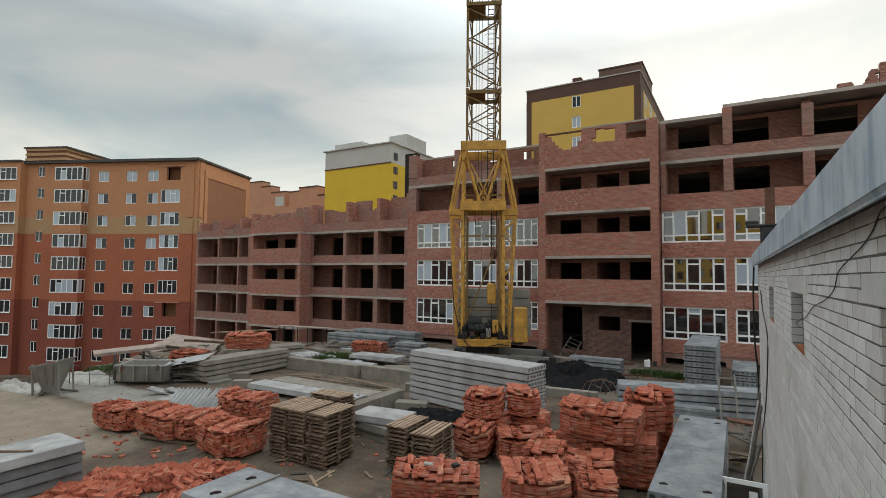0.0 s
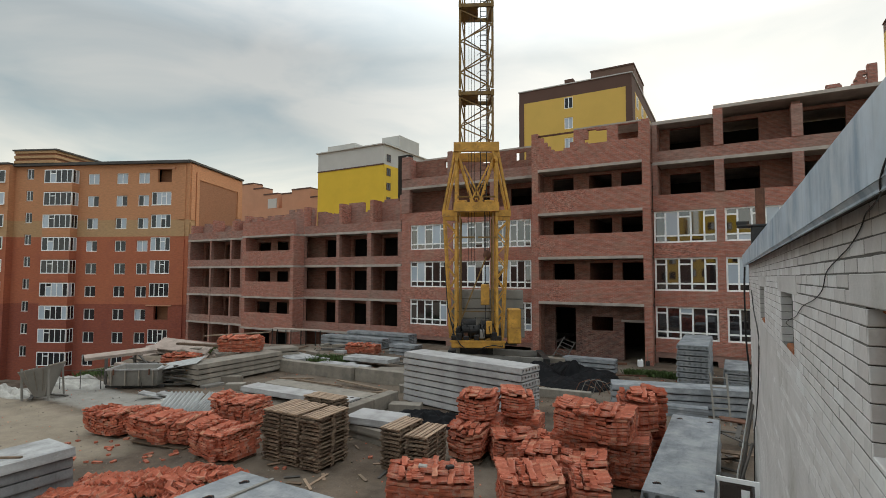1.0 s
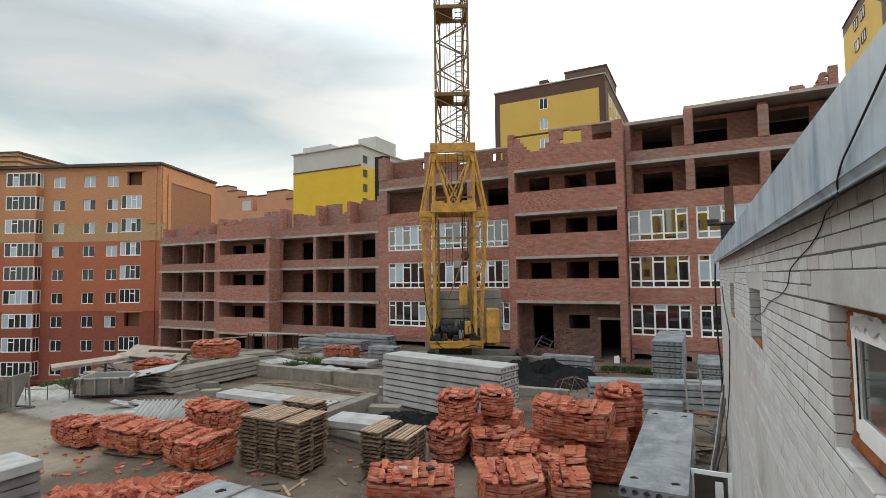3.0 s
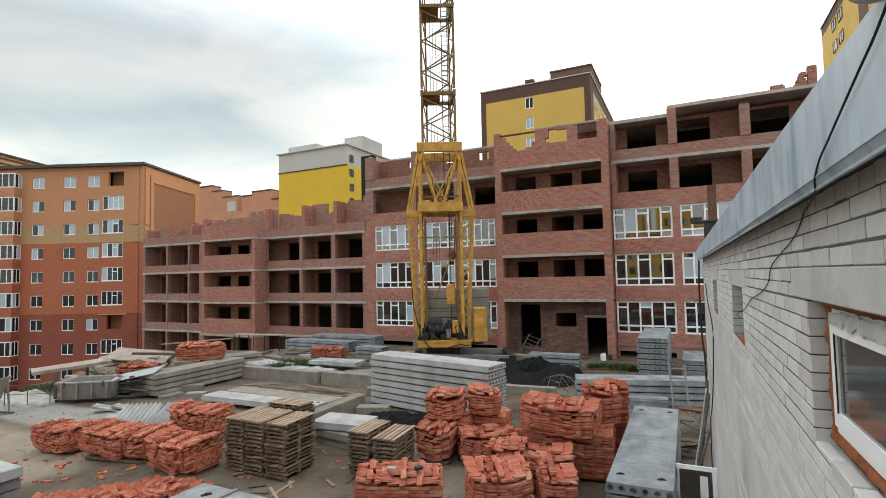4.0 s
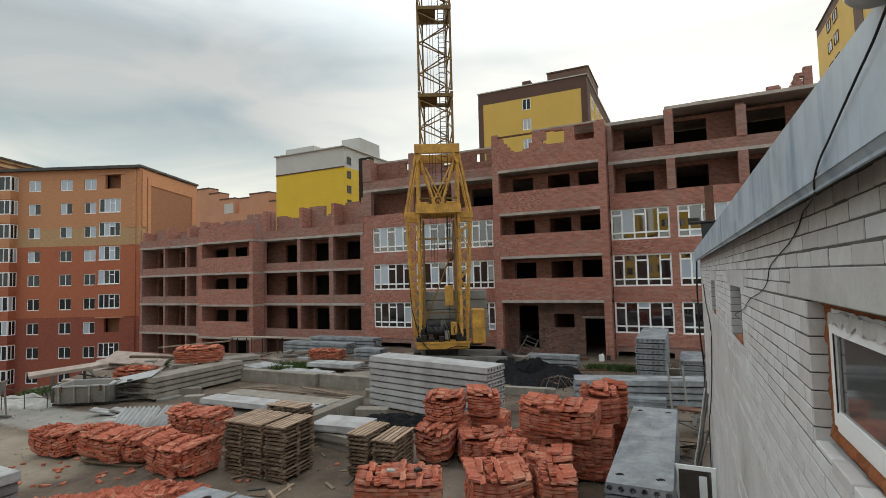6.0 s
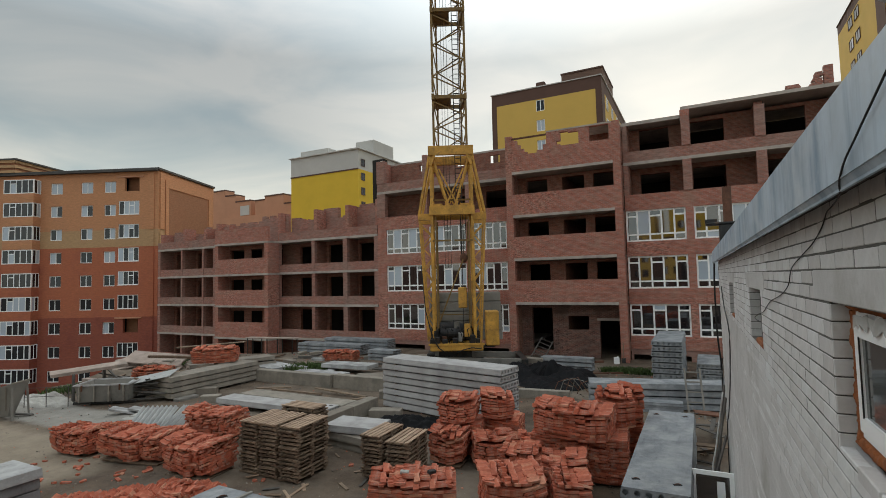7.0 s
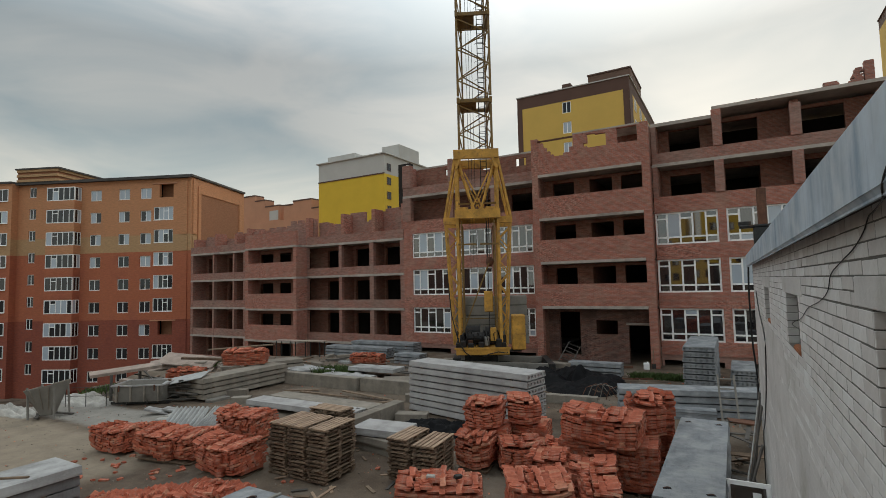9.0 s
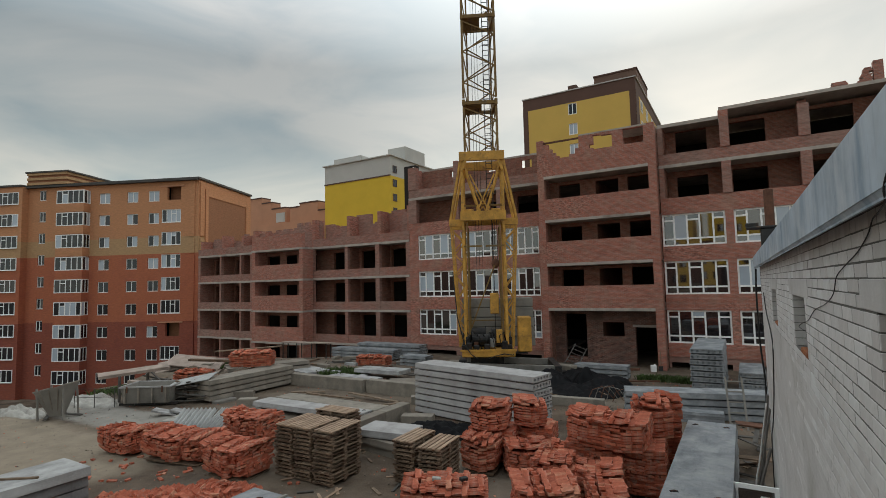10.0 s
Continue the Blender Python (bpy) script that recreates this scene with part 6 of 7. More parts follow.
def plank(x, y, z, length, w, t, rx, ry, rz, label="rough sawn board", material=None, name="plank"):
    ob = part(name, bevelled(boxed((-length / 2, -w / 2, 0, length / 2, w / 2, t)), 0.004), material or M_WOOD)
    ob.matrix_basis = pose(x, y, z, rx, ry, rz)
    return tagged(ob, label, "plank", "loose boards")


rng = random.Random(12)
# most boards here take a darker colour that paints in the gap's shade
for i in range(16):
    plank(-0.02 + rng.uniform(-0.22, 0.22), rng.uniform(12.0, 18.6), 0.04 + 0.035 * i, rng.uniform(0.5, 1.6), rng.uniform(0.1, 0.2), 0.03, rng.gauss(0, 5), rng.gauss(0, 7), rng.choice((0, 90)) + rng.gauss(0, 25), "dark rough board in a scrap heap by the wall", M_WOOD if i % 5 == 0 else M_SOFFIT)
for x, y, l, ry in ((0.16, 12.6, 2.4, -80), (0.22, 13.0, 2.6, -84), (0.10, 12.2, 1.7, -74)):
    plank(x, y, l / 2 * 0.95, l, 0.12, 0.03, 0, ry, 8, "dark board leaning upright against the wall", M_SOFFIT)
plank(-0.05, 18.0, 0.62, 0.7, 0.45, 0.05, 0, 4, 10, "rusty sheet lying on scrap wood", M_RUST, "sheet")


def ladder(length, width, rungs, m, label, material=M_WOOD):
    ob = thing("ladder", label, "ladder", m)
    for s in (-1, 1):
        part("rail", boxed((s * width / 2 - 0.03, -0.025, 0, s * width / 2 + 0.03, 0.025, length)), material, ob)
    for i in range(rungs):
        zz = length * (i + 0.6) / rungs
        part("rung", boxed((-width / 2, -0.02, zz - 0.02, width / 2, 0.02, zz + 0.02)), material, ob)


ladder(1.75, 0.5, 5, pose(-0.35, 19.75, 0.0, -22, 0, 10), "grey weathered ladder leaning on a slab stack", M_CONCRETE)
ladder(2.3, 0.8, 6, pose(-9.9, 32.4, -0.45, -56, 22, 6), "rough dark wooden steps leaning up to a doorway", M_SOFFIT)

# ---- more concrete ----
slab_stack("short concrete slab lying near the block", -7.1, 29.4, -0.3, 3, 2.9, 0.9, True, group="short slabs", pitch=0.25)
slab_stack("hollow-core concrete slab in a low stack", 0.15, 28.3, -0.15, 4, 3.2, 1.1, group="low stack near the block", pitch=0.25)
slab_stack("narrow concrete slab lying low", -2.0, 20.35, 0.0, 2, 2.4, 0.6, True, group="narrow slabs", pitch=0.17, yaw=4, spacers=False)
slab_stack("streaked grey slab laid over the foundation pit", -15.0, 14.75, 0.24, 1, 5.5, 0.95, True, material=M_LIGHT_SLAB, group="pit slabs", yaw=1)
slab_stack("weathered slab laid over the foundation pit", -14.9, 15.75, 0.22, 1, 5.5, 0.95, True, material=M_OLD_SLAB, group="pit slabs", yaw=-1)
slab_stack("broken pale slab on a low heap", -9.7, 12.95, 0.0, 2, 1.9, 1.2, True, material=M_OLD_SLAB, group="broken slabs", pitch=0.22, yaw=-8, jitter=0.15, spacers=False)
slab_stack("whitish slab topping a low heap", -9.75, 13.0, 0.45, 1, 1.75, 1.15, True, material=M_LIGHT_SLAB, group="broken slabs", yaw=6, spacers=False)
slab_stack("flat pale slab lying on earth", -22.6, 21.9, 0.12, 1, 2.9, 1.6, True, material=M_PALE_SLAB, group="flat slabs", yaw=-14)
slab_stack("flat pale slab lying on earth", -17.6, 22.8, 0.3, 1, 3.0, 1.2, True, material=M_PALE_SLAB, group="flat slabs", yaw=3)
slab_stack("flat pale slab lying on earth", -18.3, 21.2, 0.08, 1, 3.2, 1.0, True, material=M_PALE_SLAB, group="flat slabs", yaw=-2)
slab_stack("flat stained slab lying on earth", -14.6, 21.6, 0.1, 1, 2.6, 1.2, True, material=M_OLD_SLAB, group="flat slabs", yaw=30)
slab_stack("long concrete slab stacked below the wing", -25.5, 31.0, -0.35, 3, 6.0, 1.2, True, group="slabs below the wing", pitch=0.24)
slab_stack("long concrete slab stacked below the wing", -24.2, 32.6, -0.35, 4, 6.0, 1.2, True, group="slabs below the wing", pitch=0.24)
slab_stack("short grey slab stacked below the wing", -18.9, 28.2, -0.2, 3, 2.0, 1.0, True, group="short slabs", pitch=0.24)
slab_stack("old concrete slab in rubble", -24.3, 20.6, 0.0, 3, 4.6, 1.3, material=M_OLD_SLAB, group="rubble slabs", pitch=0.26, yaw=-25, jitter=0.1)


def concrete_block(x0, y0, z0, x1, y1, z1, label, yaw=0.0, name="foundation_block", material=None, group="foundation blocks"):
    cx, cy = (x0 + x1) / 2, (y0 + y1) / 2
    ob = part(name, bevelled(boxed((x0 - cx, y0 - cy, 0, x1 - cx, y1 - cy, z1 - z0)), 0.02), material or M_OLD_SLAB)
    ob.matrix_basis = pose(cx, cy, z0, 0, 0, yaw)
    return tagged(ob, label, "concrete block", group)


for x, y, l in ((-21.9, 19.15, 5.9), (-15.97, 19.38, 3.3)):
    concrete_block(x, y, -0.3, x + l, y + 0.42, 0.58, "long stained foundation beam beside a pit")
for i in range(2):
    y = 13.3 + i * 1.55
    concrete_block(-11.75, y, -0.3, -11.3, y + 1.53, 0.55, "grey foundation block set in a row")
for x, y in ((-23.2, 15.0), (-20.6, 15.0), (-21.2, 18.8)):
    concrete_block(x - 0.2, y - 0.5, -0.1, x + 0.2, y + 0.5, 0.1, "small concrete bearer under slabs", material=M_CONCRETE)
concrete_block(-11.2, 15.6, -0.05, -10.0, 16.1, 0.3, "grey concrete block on earth", 20)
concrete_block(-12.4, 16.0, -0.05, -11.4, 16.6, 0.25, "grey concrete block on earth", -10)
for x in (-17.4, -12.6):
    concrete_block(x - 0.2, 14.2, -0.05, x + 0.2, 16.3, 0.215, "small concrete bearer under slabs", material=M_CONCRETE)
for x, y, s in ((-20.6, 16.0, 0.5), (-19.0, 15.0, 0.4), (-12.3, 18.6, 0.4)):
    concrete_block(x - s, y - 0.2, -0.05, x + s, y + 0.2, 0.3, "grey concrete block on earth", 35)
concrete_block(-8.2, 20.6, -0.05, -5.0, 20.9, 0.35, "low concrete beam lying on earth", 6)
concrete_block(-11.0, 28.6, -0.5, -8.4, 29.2, 0.35, "old concrete beam near the crane", -14)
concrete_block(-10.4, 27.2, -0.4, -9.4, 27.9, 0.2, "old concrete block near the crane", 25)
concrete_block(-16.6, 28.4, -0.5, -15.2, 29.0, 0.2, "old concrete block near the crane", 12)
for x, y, l, a in ((-16.6, 17.6, 2.6, 8), (-14.6, 18.2, 3.0, -4), (-13.2, 17.3, 1.8, 62), (-18.2, 17.8, 1.6, 40), (-15.6, 16.9, 2.2, 25)):
    plank(x, y, 0.08, l, 0.16, 0.05, 0, 2, a, "old scaffold board in the foundation pit")

# ---- crumpled sheet, sand, rubble ----
def heap(name, x, y, rx, ry, h, material, label, category, seed, rough=0.35, res=26, sharp=1.0, freq=1.4, octaves=4, folds=False):
    bm = bmesh.new()
    grid = []
    for i in range(res + 1):
        row = []
        for j in range(res + 1):
            u, v = i / res * 2 - 1, j / res * 2 - 1
            r = math.hypot(u, v)
            f = max(0.0, 1 - r ** 1.5)
            p = Vector((u * freq + seed * 7.1, v * freq, seed))
            n = noise.fractal(p, 1.0, 2.0, octaves)
            if folds:
                # sharp creases between slack hollows
                n = 0.9 - 2.6 * abs(noise.noise(p)) + 0.5 - 1.4 * abs(noise.noise(p * 2.3 + Vector((3, 1, 0)))) + 0.25 * noise.noise(p * 5)
            row.append(bm.verts.new((u * rx, v * ry, -0.12 + (h * f ** sharp + 0.12 * min(1, f * 6)) * (1 + rough * n) + rough * 0.25 * h * n * min(1, f * 4))))
        grid.append(row)
    for i in range(res):
        for j in range(res):
            bm.faces.new((grid[i][j], grid[i + 1][j], grid[i + 1][j + 1], grid[i][j + 1]))
    ob = part(name, bm, material, smooth=True)
    ob.matrix_basis = pose(x, y, ground_z(x, y))
    return tagged(ob, label, category)


def draped_sheet(x, y, rx, ry, lobes, material, label, seed, res=110):
    """Slack sheeting over lumps: each lobe is (x, y, radius, height); creases run down from the lumps and a ragged skirt lies on the earth."""
    bm = bmesh.new()
    grid = []
    for i in range(res + 1):
        row = []
        for j in range(res + 1):
            u, v = i / res * 2 - 1, j / res * 2 - 1
            px, py = u * rx, v * ry
            rim = 1 + 0.22 * noise.noise((2.2 * math.atan2(v, u), seed, 0.5)) - math.hypot(u, v)
            z = 0.0
            for a, b, r, h in lobes:
                d = math.hypot(px - a, py - b) / r
                k = math.atan2(py - b, px - a)
                d *= 1 + 0.10 * math.sin(5 * k + a * 7) + 0.06 * math.sin(9 * k + b * 5)
                f = h * max(0.0, 1 - d * d)
                z = max(z, f) + 0.25 * min(z, f)
            p = Vector((px * 1.5, py * 1.5, seed))
            crease = 0.10 - 0.30 * abs(noise.noise(p)) + 0.06 - 0.16 * abs(noise.noise(p * 2.4))
            row.append(bm.verts.new((px, py, (0.07 + z + crease * (0.6 + 0.6 * min(1.0, z))) if rim > 0 else -0.10)))
        grid.append(row)
    for i in range(res):
        for j in range(res):
            q = (grid[i][j], grid[i + 1][j], grid[i + 1][j + 1], grid[i][j + 1])
            if max(v.co.z for v in q) > -0.09:
                bm.faces.new(q)
    for v in [v for v in bm.verts if not v.link_faces]:
        bm.verts.remove(v)
    ob = part("tarpaulin", bm, material, smooth=True)
    ob.matrix_basis = pose(x, y, ground_z(x, y))
    return tagged(ob, label, "tarpaulin")


draped_sheet(-7.2, 24.4, 2.6, 2.9, ((-0.9, -0.6, 1.0, 0.62), (-1.5, 0.7, 0.9, 0.55), (0.35, 0.5, 0.6, 0.72), (1.2, 0.7, 1.5, 0.42), (0.1, -1.4, 1.3, 0.3), (-0.3, 1.7, 1.2, 0.5)), M_TARP, "crumpled black plastic sheet over building material", 1.7)
heap("tarpaulin", -9.0, 15.2, 1.6, 0.8, 0.16, M_TARP, "crumpled black plastic sheet on the earth", "tarpaulin", 2, 0.6, 44, 0.7, 2.0, 2, True)
heap("sand_mound", -26.9, 9.7, 1.9, 0.55, 0.2, M_SAND, "pale heap of lime and sand", "sand", 3, 0.6, 40, 0.6, 2.6, 3)
heap("sand_mound", -26.4, 12.2, 2.2, 0.8, 0.26, M_SAND, "pale heap of lime and sand", "sand", 4, 0.6, 40, 0.6, 2.6, 3)
heap("earth_mound", -27.2, 17.6, 3.4, 3.2, 0.6, M_EARTH, "heap of earth and rubble", "earth", 6, 0.8)
heap("earth_mound", -24.5, 19.5, 3.0, 3.0, 0.5, M_EARTH, "heap of earth and rubble", "earth", 7, 0.8)
heap("earth_mound", -13.5, 28.0, 5.0, 2.5, 0.25, M_EARTH, "heap of earth and rubble", "earth", 8, 0.8)

# ---- mortar trough, hopper, boards ----
trough = thing("mortar_trough", "grey steel mortar trough on skids", "container", pose(-23.3, 13.3, 0.05, 0, 0, 33) @ Matrix.Diagonal((0.84, 0.95, 0.86, 1)))
bm = bmesh.new()
pts0 = [(-1.15, -0.6, 0.12), (1.15, -0.6, 0.12), (1.15, 0.6, 0.12), (-1.15, 0.6, 0.12)]
pts1 = [(-1.3, -0.75, 0.95), (1.3, -0.75, 0.95), (1.3, 0.75, 0.95), (-1.3, 0.75, 0.95)]
lo, hi = [bm.verts.new(p) for p in pts0], [bm.verts.new(p) for p in pts1]
inner = [bm.verts.new((p[0] * 0.95, p[1] * 0.93, p[2])) for p in pts1]
deep = [bm.verts.new((p[0] * 0.92, p[1] * 0.9, 0.35)) for p in pts0]
for k in range(4):
    q = (k + 1) % 4
    bm.faces.new((lo[k], lo[q], hi[q], hi[k]))
    bm.faces.new((hi[k], hi[q], inner[q], inner[k]))
    bm.faces.new((inner[k], inner[q], deep[q], deep[k]))
bm.faces.new(lo[::-1])
bm.faces.new(deep)
part("tub", bm, M_CONCRETE, trough)
for y in (-0.45, 0.45):
    part("skid", boxed((-1.5, y - 0.06, 0.0, 1.5, y + 0.06, 0.12)), M_IRON, trough)
for x in (-1.05, -0.35, 0.35, 1.05):
    part("rib", boxed((x - 0.035, -0.80, 0.16, x + 0.035, -0.70, 0.93)), M_OLD_SLAB, trough)
part("rim", boxed((-1.34, -0.80, 0.93, 1.34, -0.72, 1.0), (-1.34, 0.72, 0.93, 1.34, 0.80, 1.0), (-1.34, -0.72, 0.93, -1.26, 0.72, 1.0), (1.26, -0.72, 0.93, 1.34, 0.72, 1.0)), M_LIGHT_SLAB, trough, "pale rim crusted with dry mortar")
part("mortar_crust", bevelled(boxed((-1.1, -0.5, 0.36, 1.1, 0.5, 0.7)), 0.08), M_SAND, trough, "dried mortar left in the tub")
for x in (-0.9, 0.9):
    part("handle", boxed((x - 0.03, -0.86, 0.7, x + 0.03, -0.81, 1.0)), M_RUST, trough)
plank(-22.1, 14.4, 0.95, 1.9, 1.1, 0.03, 8, -10, 33, "grey sheet sagging over scrap timber", M_GREY_SHEET, "sheet")
for i in range(10):
    plank(-21.9 + rng.uniform(-0.3, 0.3), 14.3 + rng.uniform(-0.3, 0.3), 0.1 + 0.07 * i, rng.uniform(1.2, 2.0), 0.14, 0.05, 0, rng.gauss(0, 3), 33 + rng.gauss(0, 12), "dark timber offcut in a heap", M_SOFFIT)

hopper = thing("concrete_hopper", "grey steel concrete hopper on splayed legs", "hopper", pose(-24.5, 10.0, 0.0, 0, 0, 32) @ Matrix.Diagonal((0.7, 0.8, 1, 1)))
bm = bmesh.new()
hi = [bm.verts.new(p) for p in ((-0.85, -0.6, 1.1), (0.85, -0.6, 1.4), (0.85, 0.6, 1.4), (-0.85, 0.6, 1.1))]
lo = [bm.verts.new(p) for p in ((-0.25, -0.2, 0.1), (0.35, -0.2, 0.1), (0.35, 0.2, 0.1), (-0.25, 0.2, 0.1))]
ins = [bm.verts.new((v.co.x * 0.95, v.co.y * 0.93, v.co.z)) for v in hi]
deep = [bm.verts.new((v.co.x * 0.8, v.co.y * 0.8, 0.4)) for v in lo]
for k in range(4):
    q = (k + 1) % 4
    bm.faces.new((lo[k], lo[q], hi[q], hi[k]))
    bm.faces.new((hi[k], hi[q], ins[q], ins[k]))
    bm.faces.new((ins[k], ins[q], deep[q], deep[k]))
bm.faces.new(lo[::-1])
bm.faces.new(deep)
part("bin", bm, M_CONCRETE, hopper)
parts("rim", ((-0.87, -0.63, 1.10, -0.80, 0.63, 1.15), (0.80, -0.63, 1.38, 0.87, 0.63, 1.43)), M_OLD_SLAB, hopper)
for x, z in ((-0.42, 0.75), (0.0, 0.80), (0.42, 0.85)):
    bm = bmesh.new()
    bar(bm, (x * 0.7, -0.27, 0.35), (x * 1.25, -0.60, 1.2 + 0.15 * x), 0.045)
    part("rib", bm, M_OLD_SLAB, hopper)
for x, y, tx in ((-0.75, -0.5, -0.6), (0.75, -0.5, 0.85), (0.75, 0.5, 0.85), (-0.75, 0.5, -0.6)):
    bm = bmesh.new()
    bar(bm, (x, y, 1.25), (tx, y * 1.1, 0.0), 0.085)
    part("leg", bm, M_CONCRETE, hopper)
for x, y, l, a in ((-24.3, 10.5, 0.9, 20), (-25.0, 10.2, 0.7, 75), (-24.6, 9.7, 0.6, -30)):
    plank(x, y, 0.04, l, 0.14, 0.05, 0, 2, a, "dark board lying under a hopper", M_SOFFIT)
for x, y, l, w, a, ry in ((-20.5, 12.2, 0.95, 0.5, 40, 14), (-19.9, 12.55, 0.9, 0.42, 28, 10)):
    plank(x, y, 0.14, l, w, 0.07, 0, ry, a, "broken white slab piece on earth", M_PALE_SLAB, "slab_piece")
# wire fence beside the sand
fence = thing("rail_fence", "thin dark rail fence beside a heap of lime", "fence", pose(-25.8, 11.2, 0.0, 0, 0, 30))
for i in range(5):
    part("post", boxed((i * 0.9 - 0.012, -0.012, 0, i * 0.9 + 0.012, 0.012, 0.85)), M_SOFFIT, fence)
for z in (0.45, 0.82):
    part("rail", boxed((0, -0.008, z - 0.008, 3.6, 0.008, z + 0.008)), M_SOFFIT, fence)

plank(-25.3, 13.5, 1.22, 2.9, 0.75, 0.14, 6, -3, 68, "long weathered board laid as a ramp", M_DUSTY_SHEET, "board")
for x, y in ((-24.95, 12.65), (-25.6, 14.3)):
    concrete_block(x - 0.055, y - 0.055, -0.1, x + 0.055, y + 0.055, 1.21, "dark timber post propping a board", 20, "post", M_SOFFIT, "posts under a board")
plank(-27.9, 18.4, 0.86, 3.1, 1.5, 0.07, 16, 7, 32, "dusty pale sheet thrown over rubble", M_DUSTY_SHEET, "sheet")
plank(-29.0, 17.6, 0.72, 1.6, 1.2, 0.07, 22, -9, 48, "dusty pale sheet thrown over rubble", M_DUSTY_SHEET, "sheet")
for x, y in ((-28.9, 18.3), (-27.2, 18.7), (-28.2, 17.9), (-29.2, 17.5)):
    concrete_block(x - 0.3, y - 0.25, -0.2, x + 0.3, y + 0.25, 0.82, "lump of old concrete in a rubble heap", 25, "concrete_piece", M_OLD_SLAB, "broken concrete")
plank(-25.6, 18.6, 1.0, 4.0, 0.3, 0.12, 0, 3, 30, "rough timber beam on rubble")
plank(-26.0, 20.5, 1.46, 4.2, 0.35, 0.06, 0, -4, 22, "rough board sticking out of rubble")
for i in range(14):
    plank(-23.0 + rng.uniform(-0.8, 0.8), 16.0 + rng.uniform(-1, 1.4), 0.55 + rng.uniform(0, 0.45), rng.uniform(0.8, 1.8), 0.12, 0.04, rng.gauss(0, 8), rng.gauss(0, 10), rng.uniform(0, 180), "pale split board in a rubble heap", M_WOOD_FRESH if i % 3 == 0 else M_WOOD)
brick_pile(-22.7, 18.2, 1.02, 2.2, 1.0, 8, 38, 31, singly=False, label="long stack of orange-red bricks on concrete slabs", sag=0.025, pallet=False)
brick_pile(-24.7, 16.2, 0.12, 1.8, 0.9, 8, 38, 32, singly=False, label="low stack of orange-red bricks in rubble", sag=0.03)
brick_pile(-21.2, 26.6, -0.1, 2.2, 1.0, 6, 12, 33, 2, singly=False, label="low stack of orange-red bricks near the block", sag=0.02, pallet=False)

# corrugated sheets thrown on the earth
def corrugated(w, l, m, label):
    bm = bmesh.new()
    n = 60
    rows = []
    for i in range(n + 1):
        u = i / n
        zz = 0.09 * max(-0.6, min(0.6, math.sin(u * math.tau * 8)))
        rows.append([[bm.verts.new((u * w - w / 2, v * l, zz + t)) for v in (0, 1)] for t in (0.0, 0.008)])
    for a, b in zip(rows, rows[1:]):
        bm.faces.new((a[1][0], b[1][0], b[1][1], a[1][1]))
        bm.faces.new((a[0][0], a[0][1], b[0][1], b[0][0]))
        for e in (0, 1):
            bm.faces.new((a[0][e], b[0][e], b[1][e], a[1][e]) if e == 0 else (a[0][e], a[1][e], b[1][e], b[0][e]))
    for r in (rows[0], rows[-1]):
        bm.faces.new((r[0][0], r[0][1], r[1][1], r[1][0]))
    ob = part("corrugated_sheet", bm, M_GREY_SHEET, smooth=True)
    ob.matrix_basis = m
    tagged(ob, label, "roof sheet", "roof sheets")


corrugated(1.3, 1.5, pose(-16.95, 10.6, 0.06, 24, 0, 28), "grey corrugated cement sheet lying tilted on earth")
corrugated(0.8, 1.3, pose(-16.2, 11.2, 0.10, 26, 0, 16), "grey corrugated cement sheet lying tilted on earth")
for x, y in ((-18.7, 11.4), (-18.2, 11.8), (-18.9, 11.9)):
    concrete_block(x - 0.3, y - 0.2, 0.0, x + 0.3, y + 0.2, 0.26, "white broken lump of plaster", 30, "plaster_lump", M_SAND, "plaster lumps")

# rusty trestle below the wing
trestle = thing("trestle", "long dark steel trestle table with a dusty top", "trestle", pose(-29.0, 28.2, -0.3, 0, 0, 8))
part("top", boxed((-2.2, -0.35, 1.2, 2.2, 0.35, 1.26)), M_DUSTY_SHEET, trestle)
for x in (-2.0, -0.7, 0.7, 2.0):
    for y in (-0.3, 0.3):
        part("leg", boxed((x - 0.028, y - 0.028, 0, x + 0.028, y + 0.028, 1.2)), M_IRON, trestle)

